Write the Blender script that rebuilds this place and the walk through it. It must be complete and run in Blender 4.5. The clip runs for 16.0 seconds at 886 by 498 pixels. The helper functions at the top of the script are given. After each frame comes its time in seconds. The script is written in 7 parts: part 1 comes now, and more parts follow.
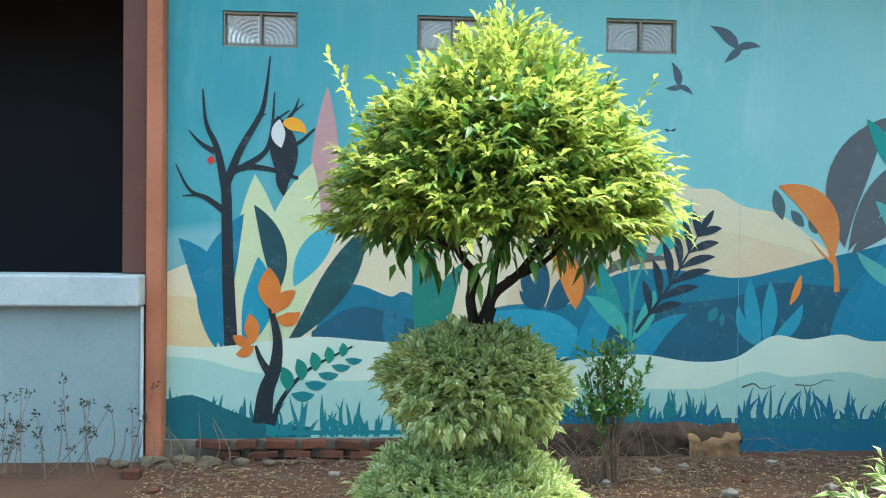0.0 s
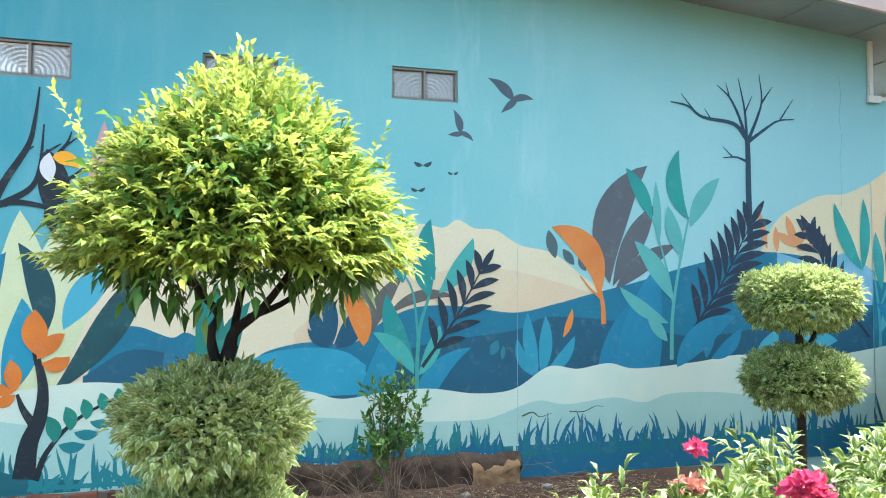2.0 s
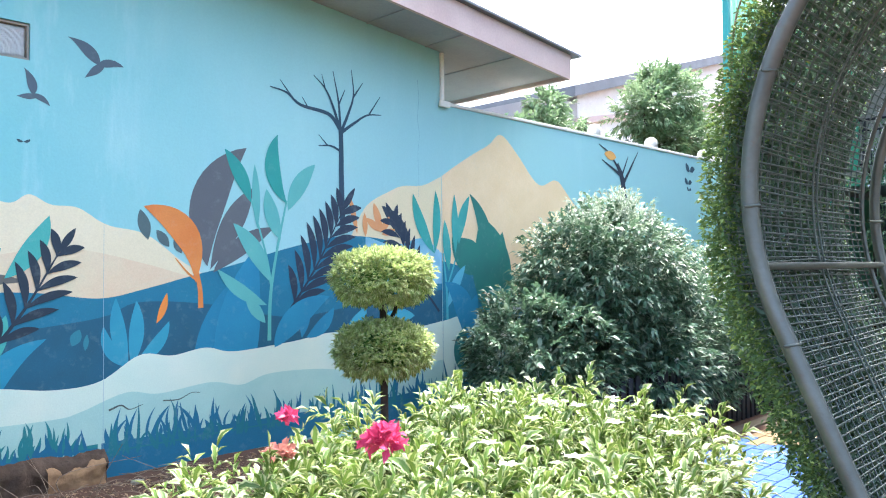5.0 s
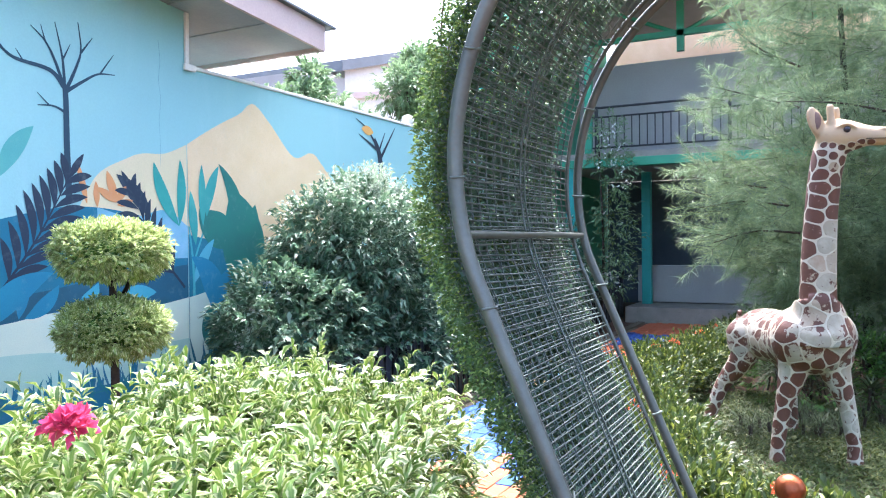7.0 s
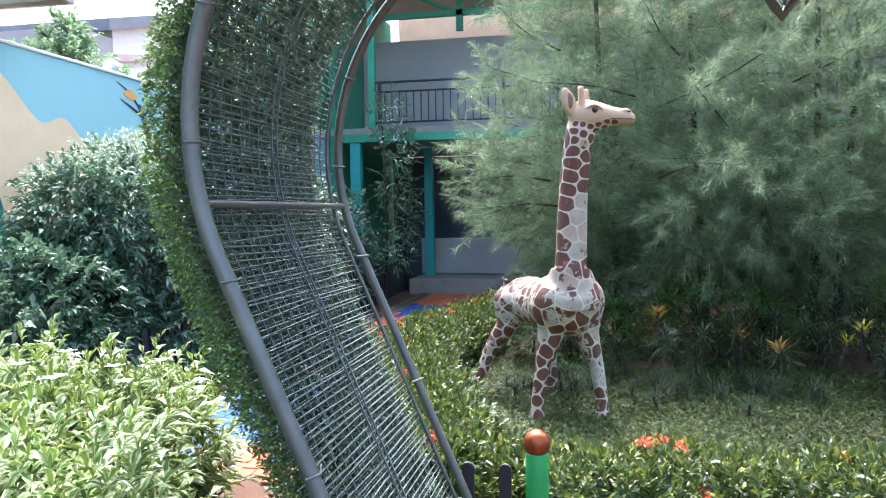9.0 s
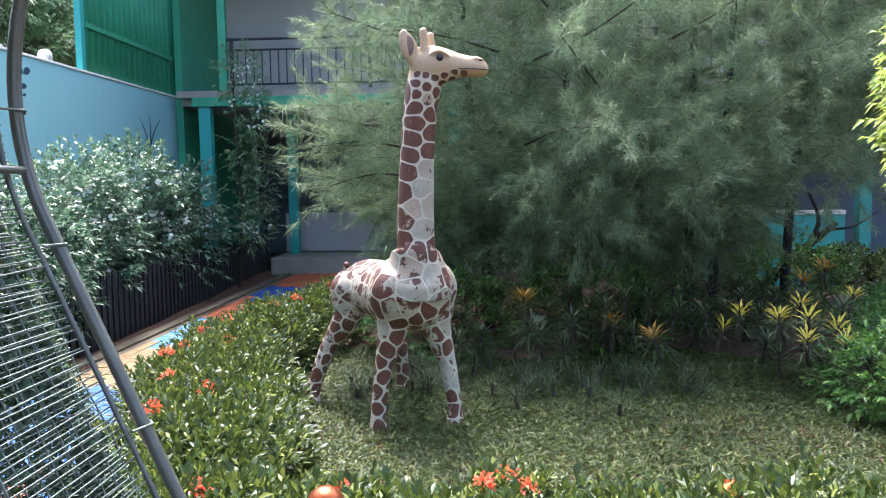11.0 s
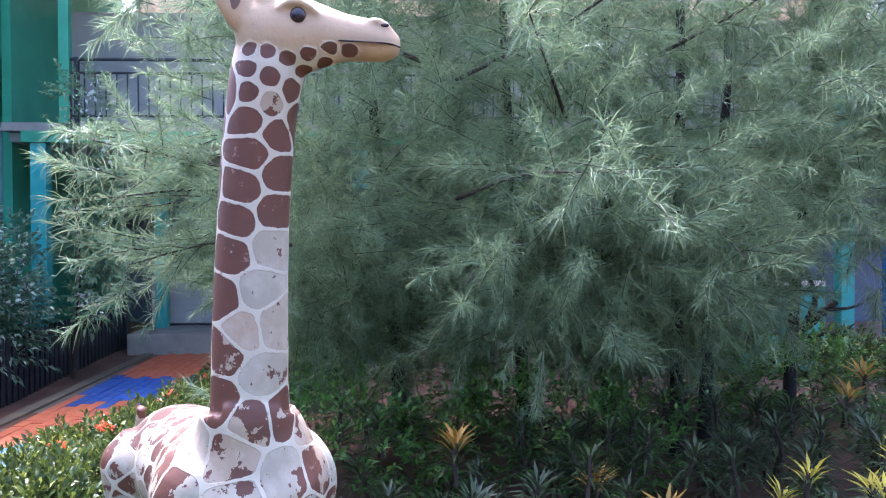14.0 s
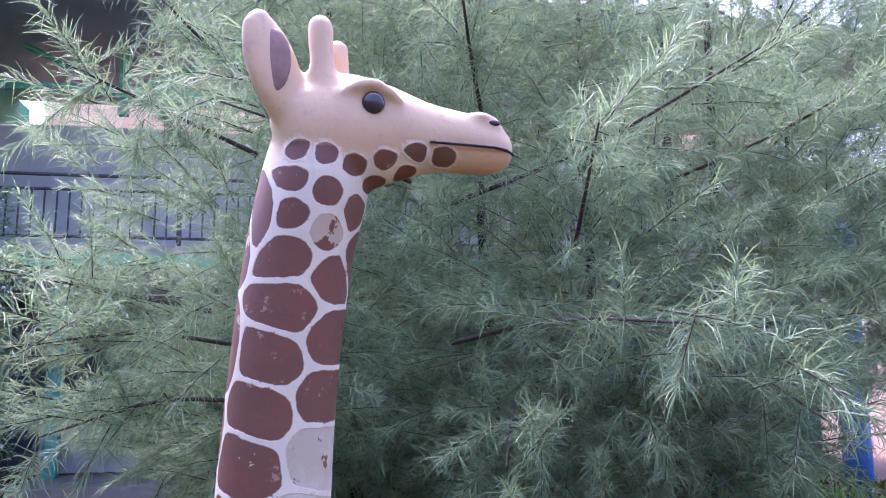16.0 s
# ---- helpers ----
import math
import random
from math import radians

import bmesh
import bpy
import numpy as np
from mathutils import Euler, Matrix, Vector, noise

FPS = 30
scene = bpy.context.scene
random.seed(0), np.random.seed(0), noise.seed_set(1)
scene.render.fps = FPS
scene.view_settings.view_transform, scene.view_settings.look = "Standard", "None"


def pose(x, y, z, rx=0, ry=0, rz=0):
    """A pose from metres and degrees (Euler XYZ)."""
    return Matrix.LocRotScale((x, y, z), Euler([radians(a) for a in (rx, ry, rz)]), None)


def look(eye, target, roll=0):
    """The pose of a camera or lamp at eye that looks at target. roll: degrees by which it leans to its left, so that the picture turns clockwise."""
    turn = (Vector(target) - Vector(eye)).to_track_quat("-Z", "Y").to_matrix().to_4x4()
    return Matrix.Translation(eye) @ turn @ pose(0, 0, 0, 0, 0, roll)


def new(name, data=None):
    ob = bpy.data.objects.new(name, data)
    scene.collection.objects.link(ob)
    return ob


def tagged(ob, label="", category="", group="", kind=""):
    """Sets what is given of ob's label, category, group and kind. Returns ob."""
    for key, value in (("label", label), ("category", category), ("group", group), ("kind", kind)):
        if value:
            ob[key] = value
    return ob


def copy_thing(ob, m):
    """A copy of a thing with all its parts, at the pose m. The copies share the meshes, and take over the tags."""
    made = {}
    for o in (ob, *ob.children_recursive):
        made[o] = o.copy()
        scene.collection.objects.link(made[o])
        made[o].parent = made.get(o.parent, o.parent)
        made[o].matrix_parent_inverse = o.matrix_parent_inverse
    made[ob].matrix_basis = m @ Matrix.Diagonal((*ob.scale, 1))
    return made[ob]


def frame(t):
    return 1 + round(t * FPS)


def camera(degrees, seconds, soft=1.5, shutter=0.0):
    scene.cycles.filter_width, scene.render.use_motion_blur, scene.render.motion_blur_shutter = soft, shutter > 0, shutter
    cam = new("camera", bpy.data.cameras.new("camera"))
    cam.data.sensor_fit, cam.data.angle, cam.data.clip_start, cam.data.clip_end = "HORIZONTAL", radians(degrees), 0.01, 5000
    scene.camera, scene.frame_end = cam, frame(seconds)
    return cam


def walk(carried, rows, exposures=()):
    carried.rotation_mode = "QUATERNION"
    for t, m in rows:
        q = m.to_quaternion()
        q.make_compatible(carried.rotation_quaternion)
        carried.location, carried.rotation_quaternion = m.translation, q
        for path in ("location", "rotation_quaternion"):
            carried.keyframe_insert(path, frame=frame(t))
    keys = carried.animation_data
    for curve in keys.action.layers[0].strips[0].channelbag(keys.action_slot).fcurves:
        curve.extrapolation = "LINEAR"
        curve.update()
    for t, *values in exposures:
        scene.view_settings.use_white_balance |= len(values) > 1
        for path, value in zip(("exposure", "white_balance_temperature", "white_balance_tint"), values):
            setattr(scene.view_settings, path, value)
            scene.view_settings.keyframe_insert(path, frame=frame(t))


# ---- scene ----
cam = camera(60.9, 16.0, 1.1)
PATH = [
    (0, (0.268, 0.266, 1.534), (0.394, 2.262, 1.505), 0.6),
    (0.5, (0.372, 0.222, 1.546), (0.568, 2.212, 1.559), 0.6),
    (1, (0.443, 0.186, 1.534), (0.723, 2.166, 1.587), 0.5),
    (1.5, (0.5, 0.164, 1.518), (0.899, 2.122, 1.597), 0.4),
    (2, (0.539, 0.149, 1.526), (1.085, 2.072, 1.606), 0.2),
    (2.5, (0.539, 0.148, 1.535), (1.254, 2.014, 1.614), 0.2),
    (3, (0.499, 0.166, 1.557), (1.413, 1.944, 1.624), 0.2),
    (3.5, (0.504, 0.171, 1.525), (1.568, 1.863, 1.597), -0.0),
    (4, (0.53, 0.158, 1.498), (1.723, 1.762, 1.569), -0.2),
    (4.2, (0.543, 0.16, 1.491), (1.786, 1.726, 1.561), -0.3),
    (6.3, (0.622, 0.077, 1.468), (2.288, 1.185, 1.472), -0.5),
    (6.5, (0.65, 0.06, 1.463), (2.348, 1.118, 1.462), -0.6),
    (7, (0.676, 0.033, 1.459), (2.451, 0.954, 1.439), -0.6),
    (7.5, (0.689, 0.013, 1.455), (2.525, 0.805, 1.417), -0.7),
    (8, (0.7, -0.005, 1.45), (2.587, 0.655, 1.396), -0.7),
    (8.5, (0.711, -0.036, 1.441), (2.637, 0.501, 1.371), -0.8),
    (9, (0.769, -0.069, 1.442), (2.725, 0.339, 1.349), -0.8),
    (9.5, (0.921, -0.107, 1.445), (2.897, 0.18, 1.327), -0.7),
    (10, (1.116, -0.165, 1.431), (3.101, 0.045, 1.298), -0.7),
    (10.2, (1.211, -0.192, 1.419), (3.198, -0.004, 1.285), -0.8),
    (12.3, (2.635, -0.369, 1.444), (4.622, -0.331, 1.22), -0.6),
    (12.5, (2.754, -0.366, 1.463), (4.741, -0.341, 1.239), -0.6),
    (13, (3.146, -0.366, 1.48), (5.135, -0.384, 1.273), -0.4),
    (13.5, (3.517, -0.374, 1.516), (5.512, -0.435, 1.383), -0.3),
    (14, (3.88, -0.301, 1.546), (5.877, -0.408, 1.512), -0.2),
    (14.5, (4.153, -0.258, 1.57), (6.147, -0.406, 1.634), -0.1),
    (15, (4.351, -0.19, 1.608), (6.336, -0.379, 1.76), -0.4),
    (15.5, (4.493, -0.058, 1.654), (6.468, -0.27, 1.883), -0.3),
    (16, (4.581, 0.064, 1.675), (6.528, -0.289, 1.965), -0.3),
]
EXPOSURES = [(0.0, 2.3, 6350, -5), (1.0, 2.45, 6350, 0), (2.5, 2.65, 6450, 3), (4.2, 2.7, 6250, 9), (7.0, 2.9, 5850, 16), (8.5, 2.85, 5700, 16), (10.0, 2.5, 6050, 16), (12.5, 2.7, 5550, 18), (14.0, 2.95, 5450, 28), (16.0, 2.9, 5450, 45)]
walk(cam, [(t, look(eye, target, roll)) for t, eye, target, roll in PATH], EXPOSURES)

# ---- world and sun ----
SUN_AZ, SUN_EL = 72.0, 62.0  # degrees clockwise from +y, and above the horizon
world = bpy.data.worlds.new("world")
scene.world = world
world.use_nodes = True
wn = world.node_tree.nodes
sky = wn.new("ShaderNodeTexSky")
sky.sky_type = "NISHITA"
sky.sun_disc = False
sky.sun_elevation = radians(SUN_EL)
sky.sun_rotation = radians(SUN_AZ)
sky.air_density, sky.dust_density, sky.ozone_density = 1.0, 6.0, 1.0
wn["Background"].inputs["Strength"].default_value = 0.15
world.node_tree.links.new(sky.outputs[0], wn["Background"].inputs["Color"])
sun = new("sun", bpy.data.lights.new("sun", "SUN"))
sun.data.energy, sun.data.angle, sun.data.color = 1.6, radians(6.0), (1.0, 0.95, 0.87)
sx, sy, sz = math.sin(radians(SUN_AZ)) * math.cos(radians(SUN_EL)), math.cos(radians(SUN_AZ)) * math.cos(radians(SUN_EL)), math.sin(radians(SUN_EL))
sun.matrix_world = look((10 * sx, 10 * sy, 10 * sz), (0, 0, 0))


# ---- materials ----
def rgb(h, k=1.0):
    """A linear colour from an sRGB hex text."""
    out = []
    for n in (0, 2, 4):
        c = int(h[n:n + 2], 16) / 255
        out.append(k * (c / 12.92 if c < 0.04045 else ((c + 0.055) / 1.055) ** 2.4))
    return (*out, 1.0)


def nodes_of(name):
    m = bpy.data.materials.new(name)
    m.use_nodes = True
    nt = m.node_tree
    return m, nt.nodes, nt.links, nt.nodes["Principled BSDF"]


def noise_node(n, l, vec, scale, detail=4.0, rough=0.55):
    t = n.new("ShaderNodeTexNoise")
    t.inputs["Scale"].default_value, t.inputs["Detail"].default_value, t.inputs["Roughness"].default_value = scale, detail, rough
    l.new(vec, t.inputs["Vector"])
    return t.outputs["Fac"]


def ramp(n, l, fac, stops):
    r = n.new("ShaderNodeValToRGB")
    els = r.color_ramp.elements
    while len(els) < len(stops):
        els.new(0.5)
    for e, (p, c) in zip(els, stops):
        e.position, e.color = p, c
    l.new(fac, r.inputs["Fac"])
    return r.outputs["Color"]


def mixc(n, l, fac, a, b, kind="MIX"):
    m = n.new("ShaderNodeMix")
    m.data_type, m.blend_type = "RGBA", kind
    for sock, v in ((m.inputs[0], fac), (m.inputs[6], a), (m.inputs[7], b)):
        if hasattr(v, "links"):
            l.new(v, sock)
        else:
            sock.default_value = v
    return m.outputs[2]


def math_node(n, l, op, a, b=0.0):
    m = n.new("ShaderNodeMath")
    m.operation = op
    for sock, v in ((m.inputs[0], a), (m.inputs[1], b)):
        if hasattr(v, "links"):
            l.new(v, sock)
        else:
            sock.default_value = v
    return m.outputs[0]


def bumped(n, l, bsdf, height, strength, dist=0.01):
    b = n.new("ShaderNodeBump")
    b.inputs["Strength"].default_value, b.inputs["Distance"].default_value = strength, dist
    l.new(height, b.inputs["Height"])
    l.new(b.outputs[0], bsdf.inputs["Normal"])


def surface(name, a, b, rough=0.8, scale=3.0, fine=60.0, bump=0.3, metal=0.0, dirt=None, dirt_amount=0.35, per_piece=0.0):
    """A worn surface of two tones, with stains, fine grain and relief."""
    m, n, l, p = nodes_of(name)
    co = n.new("ShaderNodeTexCoord").outputs["Object"]
    big, small = noise_node(n, l, co, scale), noise_node(n, l, co, fine, 3.0)
    col = mixc(n, l, ramp(n, l, big, [(0.3, (0, 0, 0, 1)), (0.7, (1, 1, 1, 1))]), a, b)
    col = mixc(n, l, 0.22, col, ramp(n, l, small, [(0.25, (0.45, 0.45, 0.45, 1)), (0.75, (1, 1, 1, 1))]), "MULTIPLY")
    if dirt:
        spots = noise_node(n, l, co, scale * 2.7, 8.0, 0.7)
        mask = ramp(n, l, spots, [(0.56, (0, 0, 0, 1)), (0.70, (dirt_amount,) * 3 + (1,))])
        col = mixc(n, l, mask, col, dirt)
    if per_piece:
        rnd = n.new("ShaderNodeObjectInfo").outputs["Random"]
        k = math_node(n, l, "ADD", math_node(n, l, "MULTIPLY", rnd, per_piece), 1.0 - per_piece)
        col = mixc(n, l, 1.0, col, k, "MULTIPLY")
    l.new(col, p.inputs["Base Color"])
    p.inputs["Roughness"].default_value, p.inputs["Metallic"].default_value = rough, metal
    bumped(n, l, p, math_node(n, l, "ADD", small, big), bump, 0.004)
    return m


def foliage(name, a, b, back, edge=None, trans=0.35, rough=0.45, young=None):
    """Leaves: each its own tone between a and b, some young ones; light shines through; edge: the pale rim of variegated leaves."""
    m, n, l, p = nodes_of(name)
    isl = n.new("ShaderNodeNewGeometry").outputs["Random Per Island"]
    stops = [(0.0, a), (0.75, b)] + ([(1.0, young)] if young else [])
    col = ramp(n, l, isl, stops)
    uv = n.new("ShaderNodeTexCoord").outputs["UV"]
    sep = n.new("ShaderNodeSeparateXYZ")
    l.new(uv, sep.inputs[0])
    off = math_node(n, l, "ABSOLUTE", math_node(n, l, "SUBTRACT", sep.outputs[0], 0.5))
    if edge:
        ob = n.new("ShaderNodeTexCoord").outputs["Object"]
        wob = math_node(n, l, "MULTIPLY", noise_node(n, l, ob, 90.0, 2.0), 0.35)
        col = mixc(n, l, ramp(n, l, math_node(n, l, "ADD", off, wob), [(0.36, (0, 0, 0, 1)), (0.46, (1, 1, 1, 1))]), col, edge)
    vein = ramp(n, l, off, [(0.0, (1, 1, 1, 1)), (0.06, (0, 0, 0, 1))])
    col = mixc(n, l, math_node(n, l, "MULTIPLY", vein, 0.25), col, back)
    l.new(col, p.inputs["Base Color"])
    p.inputs["Roughness"].default_value = rough
    tr = n.new("ShaderNodeBsdfTranslucent")
    l.new(mixc(n, l, 0.4, col, back), tr.inputs["Color"])
    mx = n.new("ShaderNodeMixShader")
    mx.inputs[0].default_value = trans
    l.new(p.outputs[0], mx.inputs[1])
    l.new(tr.outputs[0], mx.inputs[2])
    l.new(mx.outputs[0], n["Material Output"].inputs["Surface"])
    return m


def paint(name, h, h2=None, rough=0.7):
    return surface(name, rgb(h), rgb(h2 or h), rough, 5.0, 130.0, 0.12, dirt=rgb("b9c7c2"), dirt_amount=0.10)


MAT_CONCRETE = surface("concrete", rgb("86837a"), rgb("9b968b"), 0.9, 4, 80, 0.4, dirt=rgb("5f5b50"))
MAT_RENDER_GREY = surface("grey_blue_render", rgb("869fa2"), rgb("93a9aa"), 0.75, 2, 90, 0.15, dirt=rgb("75848a"))
MAT_SILL = surface("sill_paint", rgb("a5b8bd"), rgb("b9c8ca"), 0.7, 4, 90, 0.2, dirt=rgb("7c8789"))
MAT_PILASTER = surface("terracotta_paint", rgb("b9795a"), rgb("a8694c"), 0.75, 3, 70, 0.25, dirt=rgb("7a4c39"))
MAT_BROWN = surface("dark_brown_paint", rgb("5a3a2c"), rgb("684334"), 0.6, 3, 60, 0.2)
# Near-black stands in for the shade inside unlit rooms.
MAT_ROOM_SHADE = surface("shade_black_interior", rgb("0a0e14"), rgb("10151c"), 0.9, 2, 40, 0.1)
MAT_BRICK = surface("brick", rgb("68402f"), rgb("80513d"), 0.95, 16, 90, 0.9, dirt=rgb("4a4037"), dirt_amount=0.75, per_piece=0.55)
MAT_MORTAR = surface("mortar", rgb("7d766a"), rgb("5f574b"), 0.95, 8, 90, 0.7, dirt=rgb("3f382f"))
MAT_SOIL = surface("soil", rgb("493224"), rgb("5c4332"), 1.0, 3, 45, 1.0, dirt=rgb("271d16"))
MAT_FASCIA = surface("fascia_paint", rgb("bfa8a0"), rgb("ccb9b0"), 0.7, 3, 60, 0.1)
MAT_SOFFIT = surface("soffit_board", rgb("8f979c"), rgb("a0a6a8"), 0.8, 2, 50, 0.1)
MAT_ROOF = surface("roof_sheet", rgb("5e6468"), rgb("70767a"), 0.5, 2, 40, 0.2)
MAT_STEEL = surface("painted_steel_pipe", rgb("5a605a"), rgb("6c7169"), 0.36, 9, 70, 0.2, 0.35, dirt=rgb("6e4c3a"), dirt_amount=0.3)
MAT_WIRE = surface("galvanised_wire", rgb("717e77"), rgb("5b6761"), 0.5, 9, 60, 0.1, 0.3)
MAT_BLACK = surface("black_paint", rgb("1a1c20"), rgb("25282c"), 0.6, 6, 60, 0.2)
MAT_TEAL = surface("teal_paint", rgb("2f9c94"), rgb("3aa9a0"), 0.55, 3, 60, 0.1)
MAT_GREEN = surface("green_paint", rgb("338f6c"), rgb("3c9c78"), 0.5, 3, 60, 0.1)
MAT_POST_GREEN = surface("green_post_paint", rgb("2c9a4c"), rgb("36a758"), 0.45, 8, 80, 0.1)
MAT_COPPER = surface("copper_paint", rgb("b0623a"), rgb("8f4a2c"), 0.35, 18, 80, 0.2, 0.7, dirt=rgb("4d2d20"))
MAT_GREYWALL = surface("grey_wall_paint", rgb("a09f9b"), rgb("adaca8"), 0.8, 1.2, 40, 0.1)
MAT_WHITE = surface("white_paint", rgb("e4e2da"), rgb("d8d6ce"), 0.7, 3, 60, 0.1, dirt=rgb("a5a298"))
MAT_CREAM = surface("cream_paint", rgb("e8c39a"), rgb("dcb389"), 0.7, 3, 60, 0.1)
MAT_BLUEPAINT = surface("blue_column_paint", rgb("1f5f9e"), rgb("276aa8"), 0.55, 3, 60, 0.1)
MAT_BARK = surface("bark", rgb("453a31"), rgb("2f2721"), 0.95, 25, 120, 0.9)
MAT_DARKBARK = surface("dark_bark", rgb("2c2724"), rgb("1d1a18"), 0.95, 25, 120, 0.9)
MAT_TWIG = surface("dry_twig", rgb("6e5f50"), rgb("8a7a66"), 0.9, 25, 120, 0.5)

LEAF_GOLD = foliage("golden_leaf", rgb("5f8432"), rgb("97ac44"), rgb("cdd480"), None, 0.38, 0.5, rgb("c6ca55"))
LEAF_VARIEG = foliage("variegated_leaf", rgb("6a8c3c"), rgb("98ae56"), rgb("c8d294"), rgb("e2e5b6"), 0.38)
# Brightened copy of variegated_leaf, making up for light missing below the crown.
LEAF_TIER_LIT = foliage("lit_cream_edged_leaf", rgb("7c9d46"), rgb("adbf66"), rgb("d6dea6"), rgb("eef0cc"), 0.42)
LEAF_HEDGE = foliage("white_edged_leaf", rgb("35551c"), rgb("5d7e2e"), rgb("8c9f4c"), rgb("b2b888"), 0.25, 0.45)
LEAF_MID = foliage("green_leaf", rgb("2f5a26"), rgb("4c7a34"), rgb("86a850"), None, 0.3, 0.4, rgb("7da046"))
# The last, palest tone stands in for whitish highlights on the leaves.
LEAF_DARK = foliage("dark_leaf", rgb("31543c"), rgb("51765a"), rgb("829d7a"), None, 0.27, 0.36, rgb("aabba2"))
LEAF_IXORA = foliage("ixora_leaf", rgb("1f3716"), rgb("3b5421"), rgb("77833c"), None, 0.26, 0.45, rgb("8f9640"))
LEAF_VINE = foliage("vine_leaf", rgb("2f4f2c"), rgb("58793c"), rgb("8aa35c"), None, 0.3, 0.5, rgb("9db35c"))
# Greyer copy of vine_leaf; shade inside the arch is put into its colour.
LEAF_VINE_IN = foliage("shaded_vine_leaf", rgb("3c5644"), rgb("5a7862"), rgb("7f9a7c"), None, 0.3, 0.6)
LEAF_CROTON = foliage("croton_leaf", rgb("1a2d1c"), rgb("2f4526"), rgb("656a34"), rgb("455433"), 0.2, 0.45)
LEAF_YELLOW = foliage("yellow_croton_leaf", rgb("a3962a"), rgb("c2b43c"), rgb("d8cc68"), None, 0.35, 0.4)
LEAF_BRONZE = foliage("bronze_croton_leaf", rgb("8a6a2e"), rgb("b58a3c"), rgb("c9a860"), None, 0.3, 0.4)
LEAF_FAR = foliage("distant_leaf", rgb("4e6e46"), rgb("738f66"), rgb("9fb48c"), None, 0.3, 0.5)
NEEDLE = foliage("casuarina_needle", rgb("4c654a"), rgb("6c8661"), rgb("9cae86"), None, 0.38, 0.6, rgb("90a070"))
GRASS = foliage("grass_blade", rgb("2b3f18"), rgb("445923"), rgb("76833e"), None, 0.28, 0.5, rgb("848848"))
LEAF_LILY = foliage("lily_leaf", rgb("26391f"), rgb("3d5229"), rgb("6a7a48"), None, 0.15, 0.5)
PETAL_PINK = foliage("pink_petal", rgb("b32456"), rgb("cf3a70"), rgb("dd7098"), None, 0.35, 0.5)
PETAL_RED = foliage("orange_red_petal", rgb("dd4a2c"), rgb("ec6a42"), rgb("f49a70"), None, 0.35, 0.5)
PETAL_WHITE = foliage("white_petal", rgb("dfe3df"), rgb("f0f2ee"), rgb("ffffff"), None, 0.3, 0.5)
LEAF_PALE = foliage("pale_upper_leaf", rgb("546f52"), rgb("7f967c"), rgb("b0bea8"), rgb("c4cdbe"), 0.3, 0.45)


# ---- mesh helpers ----
def thing(name, at, label, category, group="", kind=""):
    ob = new(name)
    ob.empty_display_size = 0.1
    ob.matrix_world = Matrix.Translation(at)
    return tagged(ob, label, category, group, kind)


def place_of(ob):
    m = ob.matrix_basis.copy()
    return place_of(ob.parent) @ ob.matrix_parent_inverse @ m if ob.parent else m


def part(name, bm, material, parent=None, label="", smooth=False):
    """One mesh object in world places, from a bmesh or a mesh, under a thing or a part."""
    if isinstance(bm, bmesh.types.BMesh):
        me = bpy.data.meshes.new(name)
        bmesh.ops.recalc_face_normals(bm, faces=bm.faces)
        bm.to_mesh(me)
        bm.free()
    else:
        me = bm
        me.name = name
    if smooth:
        me.polygons.foreach_set("use_smooth", [True] * len(me.polygons))
    if material:
        me.materials.append(material)
    ob = new(name, me)
    if parent:
        ob.parent = parent
        ob.matrix_parent_inverse = place_of(parent).inverted()
    if label:
        ob["label"] = label
    return ob


def fast_mesh(verts, faces, uvs=None, sizes=None):
    """A mesh from numpy arrays; all faces have as many corners as faces has columns."""
    me = bpy.data.meshes.new("mesh")
    verts, faces = np.asarray(verts, np.float32), np.asarray(faces, np.int32)
    k = faces.shape[1]
    me.vertices.add(len(verts))
    me.vertices.foreach_set("co", verts.ravel())
    me.loops.add(faces.size)
    me.loops.foreach_set("vertex_index", faces.ravel())
    me.polygons.add(len(faces))
    me.polygons.foreach_set("loop_start", np.arange(0, faces.size, k, dtype=np.int32))
    if uvs is not None:
        layer = me.uv_layers.new(name="uv")
        layer.data.foreach_set("uv", np.asarray(uvs, np.float32)[faces.ravel()].ravel())
    me.update(calc_edges=True)
    me.validate()
    return me


def box(bm, x0, x1, y0, y1, z0, z1, bevel=0.0):
    r = bmesh.ops.create_cube(bm, size=1.0)
    for v in r["verts"]:
        v.co = Vector(((x0 + x1) / 2 + v.co.x * (x1 - x0), (y0 + y1) / 2 + v.co.y * (y1 - y0), (z0 + z1) / 2 + v.co.z * (z1 - z0)))
    if bevel:
        edges = list({e for v in r["verts"] for e in v.link_edges})
        bmesh.ops.bevel(bm, geom=edges, offset=bevel, segments=2, affect="EDGES", profile=0.5)
    return bm


def a_box(x0, x1, y0, y1, z0, z1, bevel=0.0):
    return box(bmesh.new(), x0, x1, y0, y1, z0, z1, bevel)


def smooth_line(ctrl, steps=6):
    """A Catmull-Rom line through control points of any dimension."""
    c = np.array(ctrl, float)
    c = np.vstack([2 * c[0] - c[1], c, 2 * c[-1] - c[-2]])
    out = []
    for i in range(1, len(c) - 2):
        for s in np.linspace(0, 1, steps, endpoint=False):
            a, b, d, e = c[i - 1], c[i], c[i + 1], c[i + 2]
            out.append(0.5 * (2 * b + (d - a) * s + (2 * a - 5 * b + 4 * d - e) * s * s + (3 * b - a - 3 * d + e) * s ** 3))
    out.append(c[-2])
    return np.array(out)


